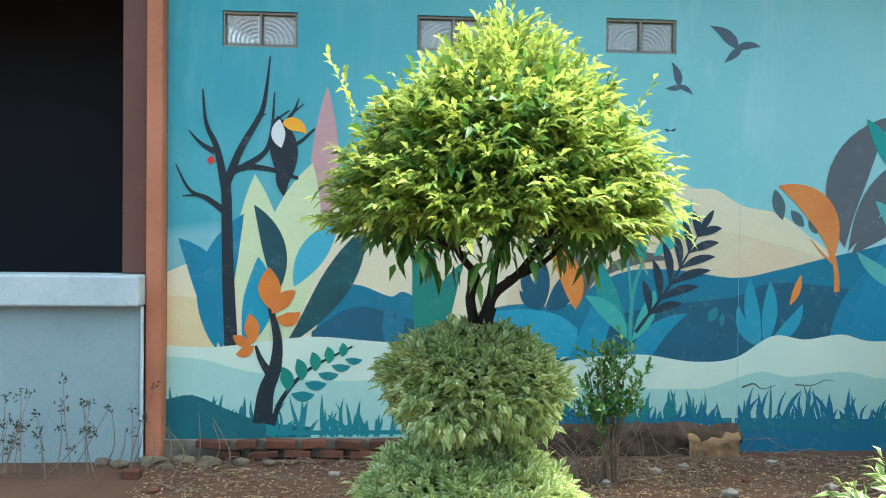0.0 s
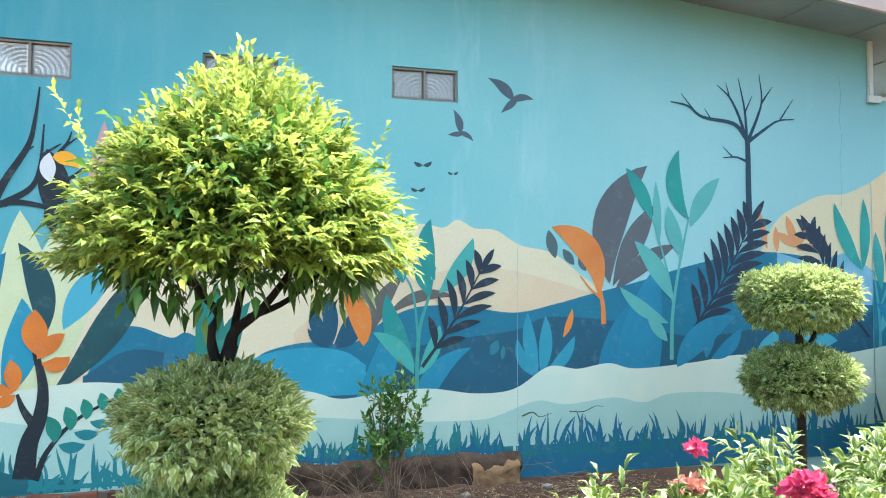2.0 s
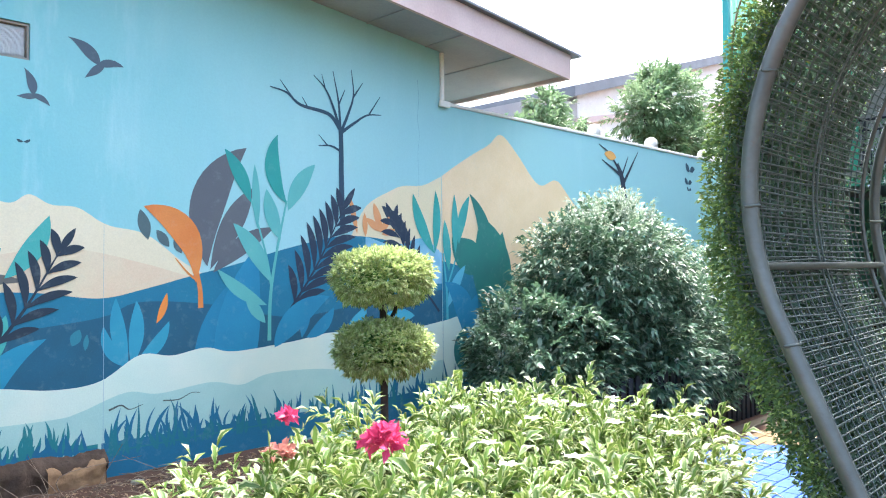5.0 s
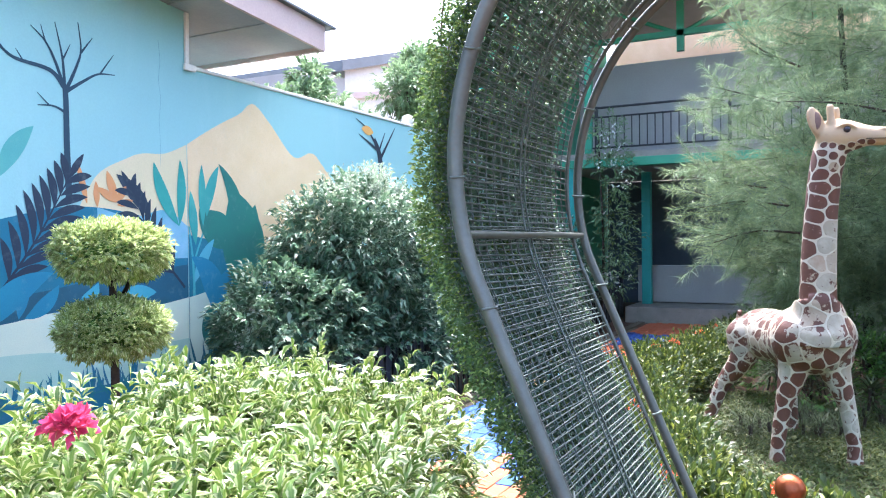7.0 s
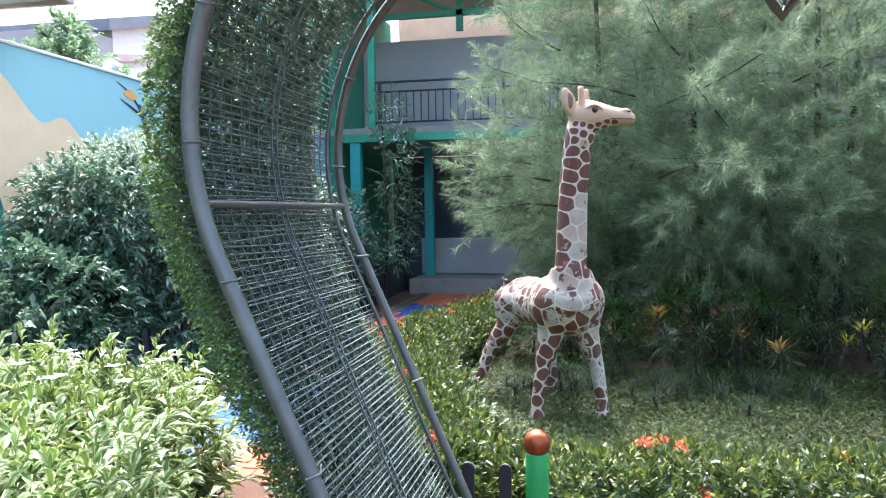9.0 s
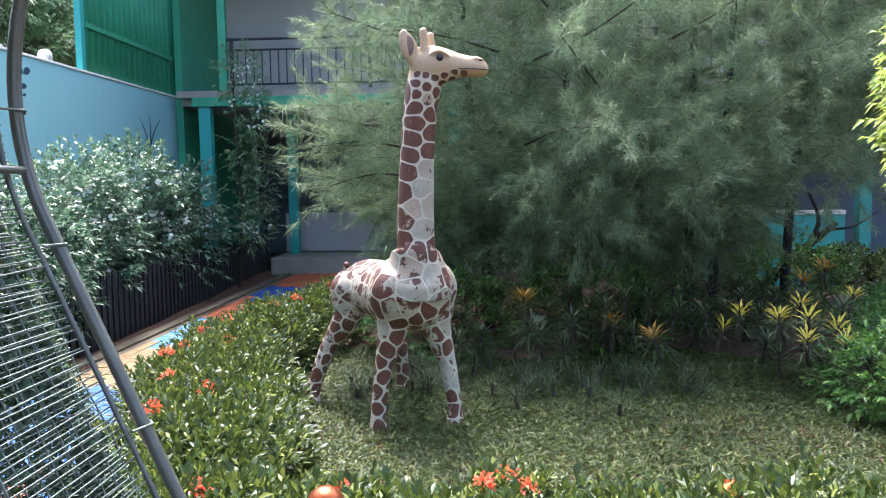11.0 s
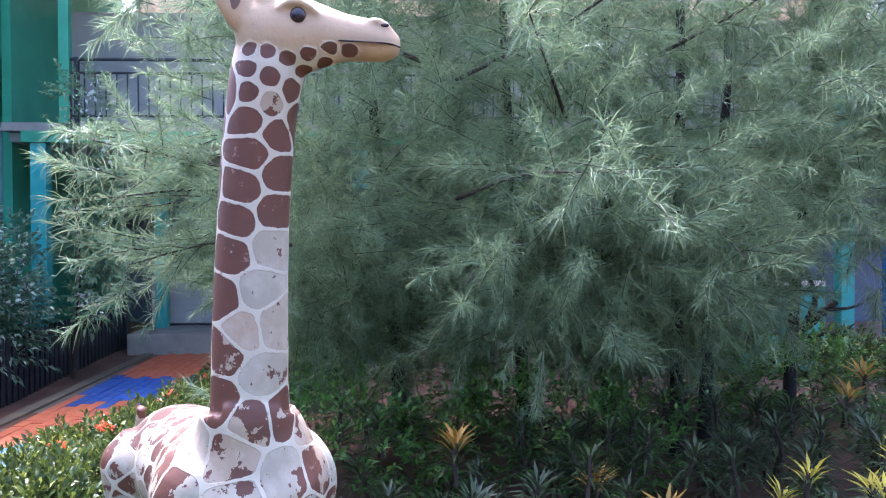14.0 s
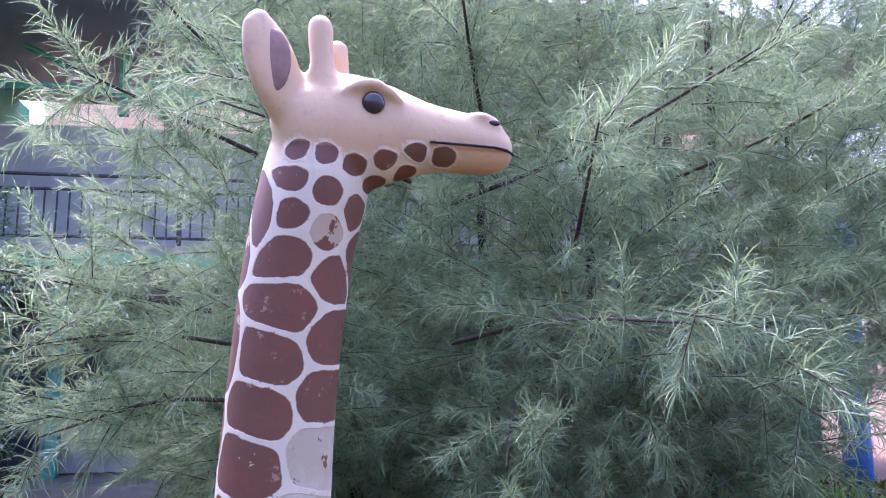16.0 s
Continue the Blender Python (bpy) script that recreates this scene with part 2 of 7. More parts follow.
def tube_data(line, radii, seg=8, squash=1.0):
    """Verts and quads of a tube along a line."""
    line = np.asarray(line, float)
    n = len(line)
    radii = np.broadcast_to(np.asarray(radii, float), (n,))
    tang = np.gradient(line, axis=0)
    tang /= np.linalg.norm(tang, axis=1)[:, None] + 1e-9
    ref = np.eye(3)[np.abs(tang).max(0).argmin()]
    u = np.cross(tang, ref)
    u /= np.linalg.norm(u, axis=1)[:, None] + 1e-9
    w = np.cross(u, tang)
    ang = np.linspace(0, 2 * np.pi, seg, endpoint=False)
    v = line[:, None] + radii[:, None, None] * (np.cos(ang)[None, :, None] * u[:, None] + squash * np.sin(ang)[None, :, None] * w[:, None])
    i, j = np.meshgrid(np.arange(n - 1), np.arange(seg), indexing="ij")
    a, b = i * seg + j, i * seg + (j + 1) % seg
    return v.reshape(-1, 3), np.stack([a, b, b + seg, a + seg], -1).reshape(-1, 4)


def joined(pieces):
    vs, fs, k = [], [], 0
    for v, f in pieces:
        vs.append(v)
        fs.append(f + k)
        k += len(v)
    return fast_mesh(np.vstack(vs), np.vstack(fs))


def tube_mesh(line, radii, seg=8):
    return fast_mesh(*tube_data(line, radii, seg))


def lathe(bm, profile, centre, seg=20):
    """Turn (radius, height) pairs round the upright axis at centre."""
    rings = []
    for r, z in profile:
        rings.append([bm.verts.new((centre[0] + r * math.cos(2 * math.pi * k / seg), centre[1] + r * math.sin(2 * math.pi * k / seg), centre[2] + z)) for k in range(seg)])
    for a, b in zip(rings, rings[1:]):
        for k in range(seg):
            bm.faces.new((a[k], a[(k + 1) % seg], b[(k + 1) % seg], b[k]))
    bm.faces.new(rings[0][::-1])
    bm.faces.new(rings[-1])
    return bm


def unit(v):
    return v / (np.linalg.norm(v, axis=-1, keepdims=True) + 1e-9)


def leaf_mesh(base, way, up, length, width, fold=0.25, droop=0.25):
    """Many leaves, each folded along its rib and bent down at the tip."""
    n = len(base)
    way = unit(way)
    side = unit(np.cross(way, up))
    nor = np.cross(side, way)
    length, width = np.broadcast_to(length, (n,))[:, None], np.broadcast_to(width, (n,))[:, None]
    mid = base + way * 0.45 * length
    tip = base + way * length - np.array([0, 0, 1.0]) * droop * length
    lift = nor * fold * width
    v = np.stack([base, mid - side * width / 2 + lift, mid + side * width / 2 + lift, mid, tip], 1).reshape(-1, 3)
    f = (np.array([[0, 1, 3], [1, 4, 3], [0, 3, 2], [3, 4, 2]])[None] + 5 * np.arange(n)[:, None, None]).reshape(-1, 3)
    uv = np.tile(np.array([[0.5, 0], [0.0, 0.45], [1.0, 0.45], [0.5, 0.45], [0.5, 1.0]]), (n, 1))
    return fast_mesh(v, f, uv)


def on_blob(rng, n, centre, radii, power=2.0, low=-1.0, lumps=0.12, seed=0.0, inner=0.25):
    """Places near the skin of a lumpy rounded body, with the way out of it. power over 2 squares it; low cuts its underside."""
    d = unit(rng.normal(size=(n * 2, 3)))
    d = d[d[:, 2] > low][:n]
    k = (np.abs(d) ** power).sum(1) ** (-1.0 / power)
    lump = 1 + lumps * (np.sin(5 * d[:, 0] + seed) * np.cos(4 * d[:, 1] - seed) + 0.7 * np.sin(9 * d[:, 2] + 7 * d[:, 0] + 2 * seed))
    r = k * lump * (1 - inner * rng.random(len(d)) ** 2)
    return np.array(centre) + d * r[:, None] * np.array(radii), unit(d / np.array(radii))


def sprays(rng, root, way, per, length, leaf, wid, spread=0.9, up=0.3, droop=0.25, jitter=0.25):
    """Leaves set along short shoots: from roots, along ways."""
    n = len(root)
    way = unit(way + np.array([0, 0, up]) + jitter * rng.normal(size=(n, 3)))
    along = np.tile(np.linspace(0.12, 1.0, per), n)
    rt, wy = np.repeat(root, per, 0), np.repeat(way, per, 0)
    ln = np.repeat(length * (0.6 + 0.7 * rng.random(n)), per)
    base = rt + wy * (along * ln)[:, None]
    s0 = unit(np.cross(wy, rng.normal(size=(n * per, 3)) * 0.4 + np.array([0, 0, 1.0])))
    sgn = np.where(np.arange(n * per) % 2 == 0, 1.0, -1.0)[:, None]
    lw = unit(wy * (0.55 + 0.5 * along[:, None]) + s0 * sgn * spread * (1.1 - 0.75 * along[:, None]) + 0.22 * rng.normal(size=(n * per, 3)))
    upv = unit(np.array([0, 0, 1.0]) + 0.35 * rng.normal(size=(n * per, 3)))
    sc = 0.7 + 0.5 * rng.random(n * per)
    return leaf_mesh(base, lw, upv, leaf * sc, wid * sc, 0.22, droop)


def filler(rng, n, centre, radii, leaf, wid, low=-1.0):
    """Leaves inside a crown, so that it is not hollow; their darker green paints in shade."""
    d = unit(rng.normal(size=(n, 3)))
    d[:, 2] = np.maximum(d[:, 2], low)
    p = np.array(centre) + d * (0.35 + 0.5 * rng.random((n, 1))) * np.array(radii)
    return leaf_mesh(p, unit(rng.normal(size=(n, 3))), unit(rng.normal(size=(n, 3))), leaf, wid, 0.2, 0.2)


# ---- ground ----
def step(a, b, v):
    s = np.clip((v - a) / (b - a), 0, 1)
    return s * s * (3 - 2 * s)


def ground_height(x, y):
    """The planting bed by the painted wall lies higher than the path and the lawn."""
    bed = 0.30 * step(1.5, 2.5, y) * (1 - step(3.6, 4.8, x))
    lift = 0.12 * step(3.25, 3.6, y) * step(3.6, 4.8, x)
    near = 1 - step(14, 30, np.hypot(x - 4, y))
    return (bed + lift + 0.012 * np.sin(3.1 * x + 1.3 * y) * np.cos(2.3 * y - x) * step(4.4, 4.8, x + 2 * step(2, 2.4, y))) * near


gx = np.unique(np.concatenate([np.linspace(-900, -12, 8), np.linspace(-12, -3, 8), np.linspace(-3, 9, 121), np.linspace(9, 16, 36), np.linspace(16, 900, 14)]))
gy = np.unique(np.concatenate([np.linspace(-900, -12, 8), np.linspace(-12, -5, 12), np.linspace(-5, 5, 101), np.linspace(5, 16, 12), np.linspace(16, 900, 14)]))
GX, GY = np.meshgrid(gx, gy, indexing="ij")
gi, gj = np.meshgrid(np.arange(len(gx) - 1), np.arange(len(gy) - 1), indexing="ij")
ga = gi * len(gy) + gj
ground = part("ground", fast_mesh(np.stack([GX, GY, ground_height(GX, GY)], -1).reshape(-1, 3),
                                  np.stack([ga, ga + len(gy), ga + len(gy) + 1, ga + 1], -1).reshape(-1, 4)), MAT_SOIL, smooth=True)
tagged(ground, "dark brown bare garden soil with roots and litter", "ground", kind="structure")


# ---- the painted wall and the house behind it ----
WALL_Y = 4.55


def soffit(x):
    return 3.19 + (6.1 - x) * 0.085


def holed_wall(x0, x1, y0, y1, z0, z1, holes, top=None):
    """A wall along x with openings cut through it; holes are (x0, x1, z0, z1)."""
    xs = sorted({x0, x1, *[h[0] for h in holes], *[h[1] for h in holes]})
    zs = sorted({z0, z1, *[h[2] for h in holes], *[h[3] for h in holes]})
    bm, made = bmesh.new(), {}

    def v(x, y, z):
        key = (x, y, z)
        if key not in made:
            made[key] = bm.verts.new((x, y, top(x) if top and z == z1 else z))
        return made[key]

    def solid(i, j):
        if not (0 <= i < len(xs) - 1 and 0 <= j < len(zs) - 1):
            return False
        cx, cz = (xs[i] + xs[i + 1]) / 2, (zs[j] + zs[j + 1]) / 2
        return not any(a < cx < b and c < cz < d for a, b, c, d in holes)

    for i in range(len(xs) - 1):
        for j in range(len(zs) - 1):
            if not solid(i, j):
                continue
            a, b, c, d = xs[i], xs[i + 1], zs[j], zs[j + 1]
            bm.faces.new((v(a, y0, c), v(b, y0, c), v(b, y0, d), v(a, y0, d)))
            bm.faces.new((v(a, y1, c), v(a, y1, d), v(b, y1, d), v(b, y1, c)))
            for di, dj, p, q in ((-1, 0, (a, c), (a, d)), (1, 0, (b, c), (b, d)), (0, -1, (a, c), (b, c)), (0, 1, (a, d), (b, d))):
                if not solid(i + di, j + dj):
                    bm.faces.new((v(p[0], y0, p[1]), v(q[0], y0, q[1]), v(q[0], y1, q[1]), v(p[0], y1, p[1])))
    return bm


def wall_paint():
    """Sky-blue wall paint: deeper at one end, with clouds of paler blue, water stains and a pale streak at the joint."""
    m, n, l, p = nodes_of("sky_blue_wall_paint")
    co = n.new("ShaderNodeTexCoord").outputs["Object"]
    sep = n.new("ShaderNodeSeparateXYZ")
    l.new(co, sep.inputs[0])
    big = noise_node(n, l, co, 0.8, 3.0)
    along = math_node(n, l, "ADD", math_node(n, l, "MULTIPLY", sep.outputs[0], 0.16), math_node(n, l, "MULTIPLY", big, 0.45))
    col = ramp(n, l, along, [(0.10, rgb("449ba6")), (0.46, rgb("78bdbf")), (0.80, rgb("98cac9")), (1.0, rgb("90c2c4"))])
    low = ramp(n, l, math_node(n, l, "ADD", math_node(n, l, "MULTIPLY", sep.outputs[2], 0.5), math_node(n, l, "MULTIPLY", big, 0.35)), [(0.95, (1, 1, 1, 1)), (1.5, (0, 0, 0, 1))])
    col = mixc(n, l, math_node(n, l, "MULTIPLY", low, 0.35), col, rgb("b0d4d2"))
    st = n.new("ShaderNodeMapping")
    st.inputs["Scale"].default_value = (1.0, 1.0, 0.18)
    l.new(co, st.inputs["Vector"])
    streak = ramp(n, l, noise_node(n, l, st.outputs[0], 6.0, 6.0, 0.65), [(0.52, (0, 0, 0, 1)), (0.72, (0.55, 0.55, 0.55, 1))])
    near = ramp(n, l, math_node(n, l, "ABSOLUTE", math_node(n, l, "SUBTRACT", sep.outputs[0], 2.13)), [(0.0, (0.9, 0.9, 0.9, 1)), (0.45, (0.15, 0.15, 0.15, 1))])
    col = mixc(n, l, math_node(n, l, "MULTIPLY", streak, near), col, rgb("c4e0e0"))
    fine = noise_node(n, l, co, 90.0, 3.0)
    col = mixc(n, l, 0.10, col, ramp(n, l, fine, [(0.3, (0.5, 0.5, 0.5, 1)), (0.7, (1, 1, 1, 1))]), "MULTIPLY")
    l.new(col, p.inputs["Base Color"])
    p.inputs["Roughness"].default_value = 0.75
    bumped(n, l, p, math_node(n, l, "ADD", fine, noise_node(n, l, co, 7.0)), 0.25, 0.004)
    return m


MAT_WALL = wall_paint()
WINDOWS = [(-0.705, -0.29, 2.59, 2.79), (0.38, 0.795, 2.595, 2.795), (1.465, 1.88, 2.61, 2.81)]
wall = part("wall_north", holed_wall(-1.0, 5.02, WALL_Y, WALL_Y + 0.14, 0.12, 3.3, WINDOWS, soffit), MAT_WALL)
tagged(wall, "plastered house wall painted as a blue jungle mural", "wall", kind="structure")
low_wall = part("wall_boundary", a_box(5.022, 14.6, WALL_Y + 0.002, WALL_Y + 0.14, -0.05, 2.84), MAT_WALL)
tagged(low_wall, "lower garden wall carrying on the blue painted mural", "wall", kind="structure")
part("coping", a_box(5.03, 14.6, WALL_Y - 0.012, WALL_Y + 0.155, 2.843, 2.872, 0.006), MAT_WHITE, low_wall, "thin whitish coping")
house = thing("house", (2, 7, 0), "low blue-walled house with a shallow pitched roof behind the mural", "house", kind="structure")
part("side_wall", a_box(4.88, 5.02, WALL_Y + 0.143, 9.4, 0.0, 3.25), MAT_WALL, house)
part("back_wall", a_box(-1.0, 4.87, 9.2, 9.4, 0.0, 3.3), MAT_WALL, house)
part("room_floor", a_box(-1.0, 4.87, WALL_Y + 0.15, 9.19, 0.0, 0.1), MAT_ROOM_SHADE, house)
part("room_ceiling", a_box(-1.0, 4.87, WALL_Y + 0.15, 9.19, 3.0, 3.05), MAT_ROOM_SHADE, house)


def sloped_slab(x0, x1, y0, y1, lift, thick):
    bm = a_box(x0, x1, y0, y1, 0, 1)
    for v in bm.verts:
        v.co.z = soffit(v.co.x) + lift + v.co.z * thick
    return bm


part("soffit", sloped_slab(-3.0, 6.12, 4.07, 9.6, 0.003, 0.03), MAT_SOFFIT, house, "grey underside boards of the roof")
for k in range(14):
    part("soffit_batten", sloped_slab(-2.6 + 0.62 * k, -2.585 + 0.62 * k, 4.08, 9.5, -0.006, 0.008), MAT_SOFFIT, house)
part("fascia", sloped_slab(-3.0, 6.16, 4.035, 4.065, -0.03, 0.22), MAT_FASCIA, house, "pinkish grey fascia board")
part("end_fascia", sloped_slab(6.125, 6.16, 4.068, 9.6, -0.03, 0.22), MAT_FASCIA, house)
part("roof_sheet", sloped_slab(-3.1, 6.27, 3.99, 9.7, 0.194, 0.018), MAT_ROOF, house, "grey roofing sheet with a thin drip edge")
part("corner_post", a_box(5.0, 5.035, 4.52, 4.545, 2.875, soffit(5.02) - 0.01, 0.004), MAT_WHITE, house, "white metal angle post")
part("flashing", a_box(4.985, 5.10, 4.515, 4.538, 2.82, 2.872, 0.004), MAT_WHITE, house)


def block_pane(x0, x1, z0, z1, y, flip):
    """A pressed glass block face with a wavy relief."""
    k = 22
    u, w = np.meshgrid(np.linspace(0, 1, k), np.linspace(0, 1, k), indexing="ij")
    edge = np.minimum(np.minimum(u, 1 - u), np.minimum(w, 1 - w))
    r = np.hypot(u - flip, w - 0.15)
    rel = 0.006 * np.sin(r * 46) * (edge > 0.06) - 0.012 * (edge < 0.03)
    v = np.stack([x0 + u * (x1 - x0), y - rel, z0 + w * (z1 - z0)], -1).reshape(-1, 3)
    i, j = np.meshgrid(np.arange(k - 1), np.arange(k - 1), indexing="ij")
    a = i * k + j
    f = np.stack([a, a + k, a + k + 1, a + 1], -1).reshape(-1, 4)
    return fast_mesh(v, f)


def glass_material():
    m, n, l, p = nodes_of("pressed_glass")
    p.inputs["Base Color"].default_value = (0.62, 0.68, 0.67, 1)
    p.inputs["Roughness"].default_value = 0.12
    p.inputs["Transmission Weight"].default_value = 0.4
    co = n.new("ShaderNodeTexCoord").outputs["Object"]
    bumped(n, l, p, noise_node(n, l, co, 45.0, 2.0), 0.5, 0.01)
    return m


MAT_GLASS = glass_material()
for k, (a, b, c, d) in enumerate(WINDOWS):
    win = thing("window_%d" % (k + 1), (a, WALL_Y, c), "pair of small pressed glass blocks set high in the wall", "window", "glass block windows", "structure")
    mid = (a + b) / 2
    fr = bmesh.new()
    for q in ((a + 0.003, b - 0.003, c + 0.003, c + 0.014), (a + 0.003, b - 0.003, d - 0.014, d - 0.003), (a + 0.003, a + 0.012, c + 0.0145, d - 0.0145), (b - 0.012, b - 0.003, c + 0.0145, d - 0.0145), (mid - 0.006, mid + 0.006, c + 0.0145, d - 0.0145)):
        box(fr, q[0], q[1], WALL_Y + 0.012, WALL_Y + 0.09, q[2], q[3])
    part("joint", fr, MAT_CONCRETE, win)
    part("pane", block_pane(a + 0.0125, mid - 0.0065, c + 0.0147, d - 0.0147, WALL_Y + 0.03, 0.9), MAT_GLASS, win, smooth=True)
    part("pane", block_pane(mid + 0.0065, b - 0.0125, c + 0.0147, d - 0.0147, WALL_Y + 0.03, 0.1), MAT_GLASS, win, smooth=True)

# ---- the mural: flat painted shapes on the wall ----
PAINTS, PAINTED = {}, []


def colour(h, h2=None):
    key = (h, h2)
    if key not in PAINTS:
        PAINTS[key] = paint("mural_paint", h, h2)
    return PAINTS[key]


def painted(name, outlines, layer, h, h2=None, owner=None):
    """Flat paint in wall coordinates (x, z); each layer lies over the one before."""
    PAINTED.append(name)
    vs, fs, k = [], [], 0
    for n, (one, two) in enumerate(outlines):
        m = len(one)
        flat = np.vstack([one, two])
        vs.append(np.stack([flat[:, 0], np.full(2 * m, WALL_Y - 0.0005 * layer - 0.000004 * n - 0.00002 * (len(PAINTED) % 14)), flat[:, 1]], 1))
        i = np.arange(m - 1)
        fs.append(np.stack([i, i + 1, i + 1 + m, i + m], 1) + k)
        k += 2 * m
    me = fast_mesh(np.vstack(vs), np.vstack(fs))
    return part(name, me, colour(h, h2), owner or wall)


def leaf2d(base, tip, width, bend=0.0, fat=0.5):
    """The two edges of a pointed leaf, bent to one side; fat: where it is widest."""
    b, t = np.array(base, float), np.array(tip, float)
    d = t - b
    nrm = np.array([-d[1], d[0]])
    s = np.linspace(0, 1, 15)
    line = b + d * s[:, None] + nrm * (bend * 4 * s * (1 - s))[:, None]
    tg = np.gradient(line, axis=0)
    nn = np.stack([-tg[:, 1], tg[:, 0]], 1)
    nn /= np.linalg.norm(nn, axis=1)[:, None]
    p = math.log(0.5) / math.log(fat)
    w = 0.5 * width * np.sin(np.pi * s ** p) ** 0.85
    return line + nn * w[:, None], line - nn * w[:, None]


def stroke2d(ctrl, w0, w1):
    line = smooth_line(ctrl, 5)
    tg = np.gradient(line, axis=0)
    nn = np.stack([-tg[:, 1], tg[:, 0]], 1)
    nn /= np.linalg.norm(nn, axis=1)[:, None] + 1e-9
    w = np.linspace(w0, w1, len(line))[:, None] / 2
    return line + nn * w, line - nn * w


def under(ctrl, bottom, steps=7):
    """All below a smooth line down to a level."""
    line = smooth_line(ctrl, steps)
    return line, np.stack([line[:, 0], np.full(len(line), bottom)], 1)


def fern2d(base, tip, count, leaf, wide, bend=0.0, owner=None, layer=6, h="1c3240"):
    b, t = np.array(base, float), np.array(tip, float)
    d = t - b
    nrm = np.array([-d[1], d[0]])
    shapes = [stroke2d([b, b + d * 0.5 + nrm * bend, t], 0.022, 0.008)]
    ln = math.hypot(*d)
    for k in range(count):
        s = 0.18 + 0.78 * k / (count - 1)
        at = b + d * s + nrm * bend * 4 * s * (1 - s)
        size = leaf * (1.0 - 0.45 * abs(s - 0.45) / 0.55)
        for side in (1, -1):
            way = d / ln * 0.9 + side * nrm / ln * (0.85 if side > 0 else 0.7)
            way = way / math.hypot(*way)
            shapes.append(leaf2d(at, at + way * size, wide, -0.08 * side, 0.55))
    shapes.append(leaf2d(t, t + d / ln * leaf * 0.6, wide * 0.9))
    return painted("painted_fern", shapes, layer, h, None, owner)


# hills, sea and foreground bands
painted("painted_hill", [under([(-1.0, 1.33), (-0.71, 1.46), (-0.4, 1.64), (-0.05, 1.82), (0.4, 1.95), (0.9, 1.9), (1.3, 1.86), (1.65, 1.86), (1.79, 1.84), (1.88, 1.89), (1.99, 1.84), (2.13, 1.83), (2.29, 1.74), (2.52, 1.69), (2.76, 1.52), (3.0, 1.40)], 0.5)], 1, "d9d3b0", "dfd8b8")
painted("painted_hill", [under([(0.9, 1.22), (1.2, 1.45), (1.7, 1.56), (2.1, 1.60), (2.5, 1.52), (2.85, 1.42)], 0.9)], 2, "d8c3a2", "d9d1ae")
painted("painted_hill", [under([(-1.0, 1.2), (-0.85, 1.19), (-0.66, 1.17)], 0.8)], 2, "d6c493", "d9cd9f")
painted("painted_hill", [under([(4.05, 1.7), (4.21, 1.95), (4.45, 2.08), (4.59, 2.13), (4.8, 2.15), (5.018, 2.24)], 0.9)], 1, "d8cfa8", "dccfaa")
painted("painted_hill", [under([(5.025, 2.245), (5.2, 2.35), (5.4, 2.46), (5.62, 2.57), (5.79, 2.68), (6.01, 2.54), (6.34, 2.27), (6.61, 2.33), (6.80, 2.22), (7.4, 1.7)], 0.9)], 1, "e0c79c", "e6cfa8", low_wall)
painted("painted_sea", [under([(-0.22, 0.9), (-0.13, 1.12), (-0.02, 1.25), (0.08, 1.26), (0.24, 1.20), (0.34, 1.22), (0.59, 1.05), (0.77, 1.12), (0.98, 1.16), (1.24, 1.15), (1.43, 1.28), (1.64, 1.36), (1.92, 1.36), (2.25, 1.32), (2.52, 1.37), (2.8, 1.44), (3.1, 1.51), (3.54, 1.63), (4.02, 1.72), (4.52, 1.68), (5.018, 1.54)], 0.55)], 3, "197993", "156e88")
painted("painted_sea", [under([(5.025, 1.535), (5.46, 1.44), (6.0, 1.2), (6.6, 0.9)], 0.5)], 3, "166f86", "1e7b90", low_wall)
painted("painted_sea", [under([(-0.2, 1.0), (0.05, 1.14), (0.4, 1.06), (0.75, 0.98), (0.93, 0.93), (1.18, 0.93), (1.44, 1.05), (1.71, 1.14), (2.25, 1.21), (2.48, 1.29), (2.93, 1.26), (3.54, 1.15), (4.2, 1.22), (5.018, 1.3)], 0.55)], 4, "175e77", "1b566a")
painted("painted_sea", [under([(0.5, 0.99), (0.75, 1.10), (1.0, 1.13), (1.2, 1.10), (1.32, 1.02)], 0.85)], 4, "2894b0", "329cb6")
painted("painted_sea", [under([(4.2, 1.72), (4.5, 1.66), (4.8, 1.72), (5.018, 1.6)], 1.35)], 4, "65acbe", "8dbcd4")
painted("painted_bank", [under([(-1.0, 0.92), (-0.75, 0.91), (-0.49, 0.94), (-0.17, 0.97), (0.24, 0.94), (0.6, 0.95), (0.99, 0.88), (1.18, 0.83), (1.44, 0.86), (1.71, 0.87), (2.0, 0.83), (2.25, 0.85), (2.48, 0.98), (2.68, 0.96), (2.9, 0.99), (3.1, 0.95), (3.54, 0.98), (3.91, 1.02), (4.3, 0.96), (4.7, 1.0), (5.018, 1.04)], 0.33)], 8, "c3dccb", "cfe0cd")
painted("painted_bank", [under([(5.025, 1.04), (5.4, 1.08), (6.2, 1.0), (7.5, 0.95)], 0.3)], 8, "c3dccb", "b9d5c6", low_wall)
painted("painted_bank", [under([(-1.0, 0.86), (-0.8, 0.84), (-0.52, 0.77), (-0.1, 0.72), (0.5, 0.74), (1.02, 0.73), (1.57, 0.68), (2.0, 0.67), (2.14, 0.69), (2.4, 0.77), (2.6, 0.74), (2.93, 0.77), (3.15, 0.73), (3.36, 0.78), (3.77, 0.77), (4.3, 0.70), (5.018, 0.72)], 0.33)], 9, "9fcabf", "a9d0c4")
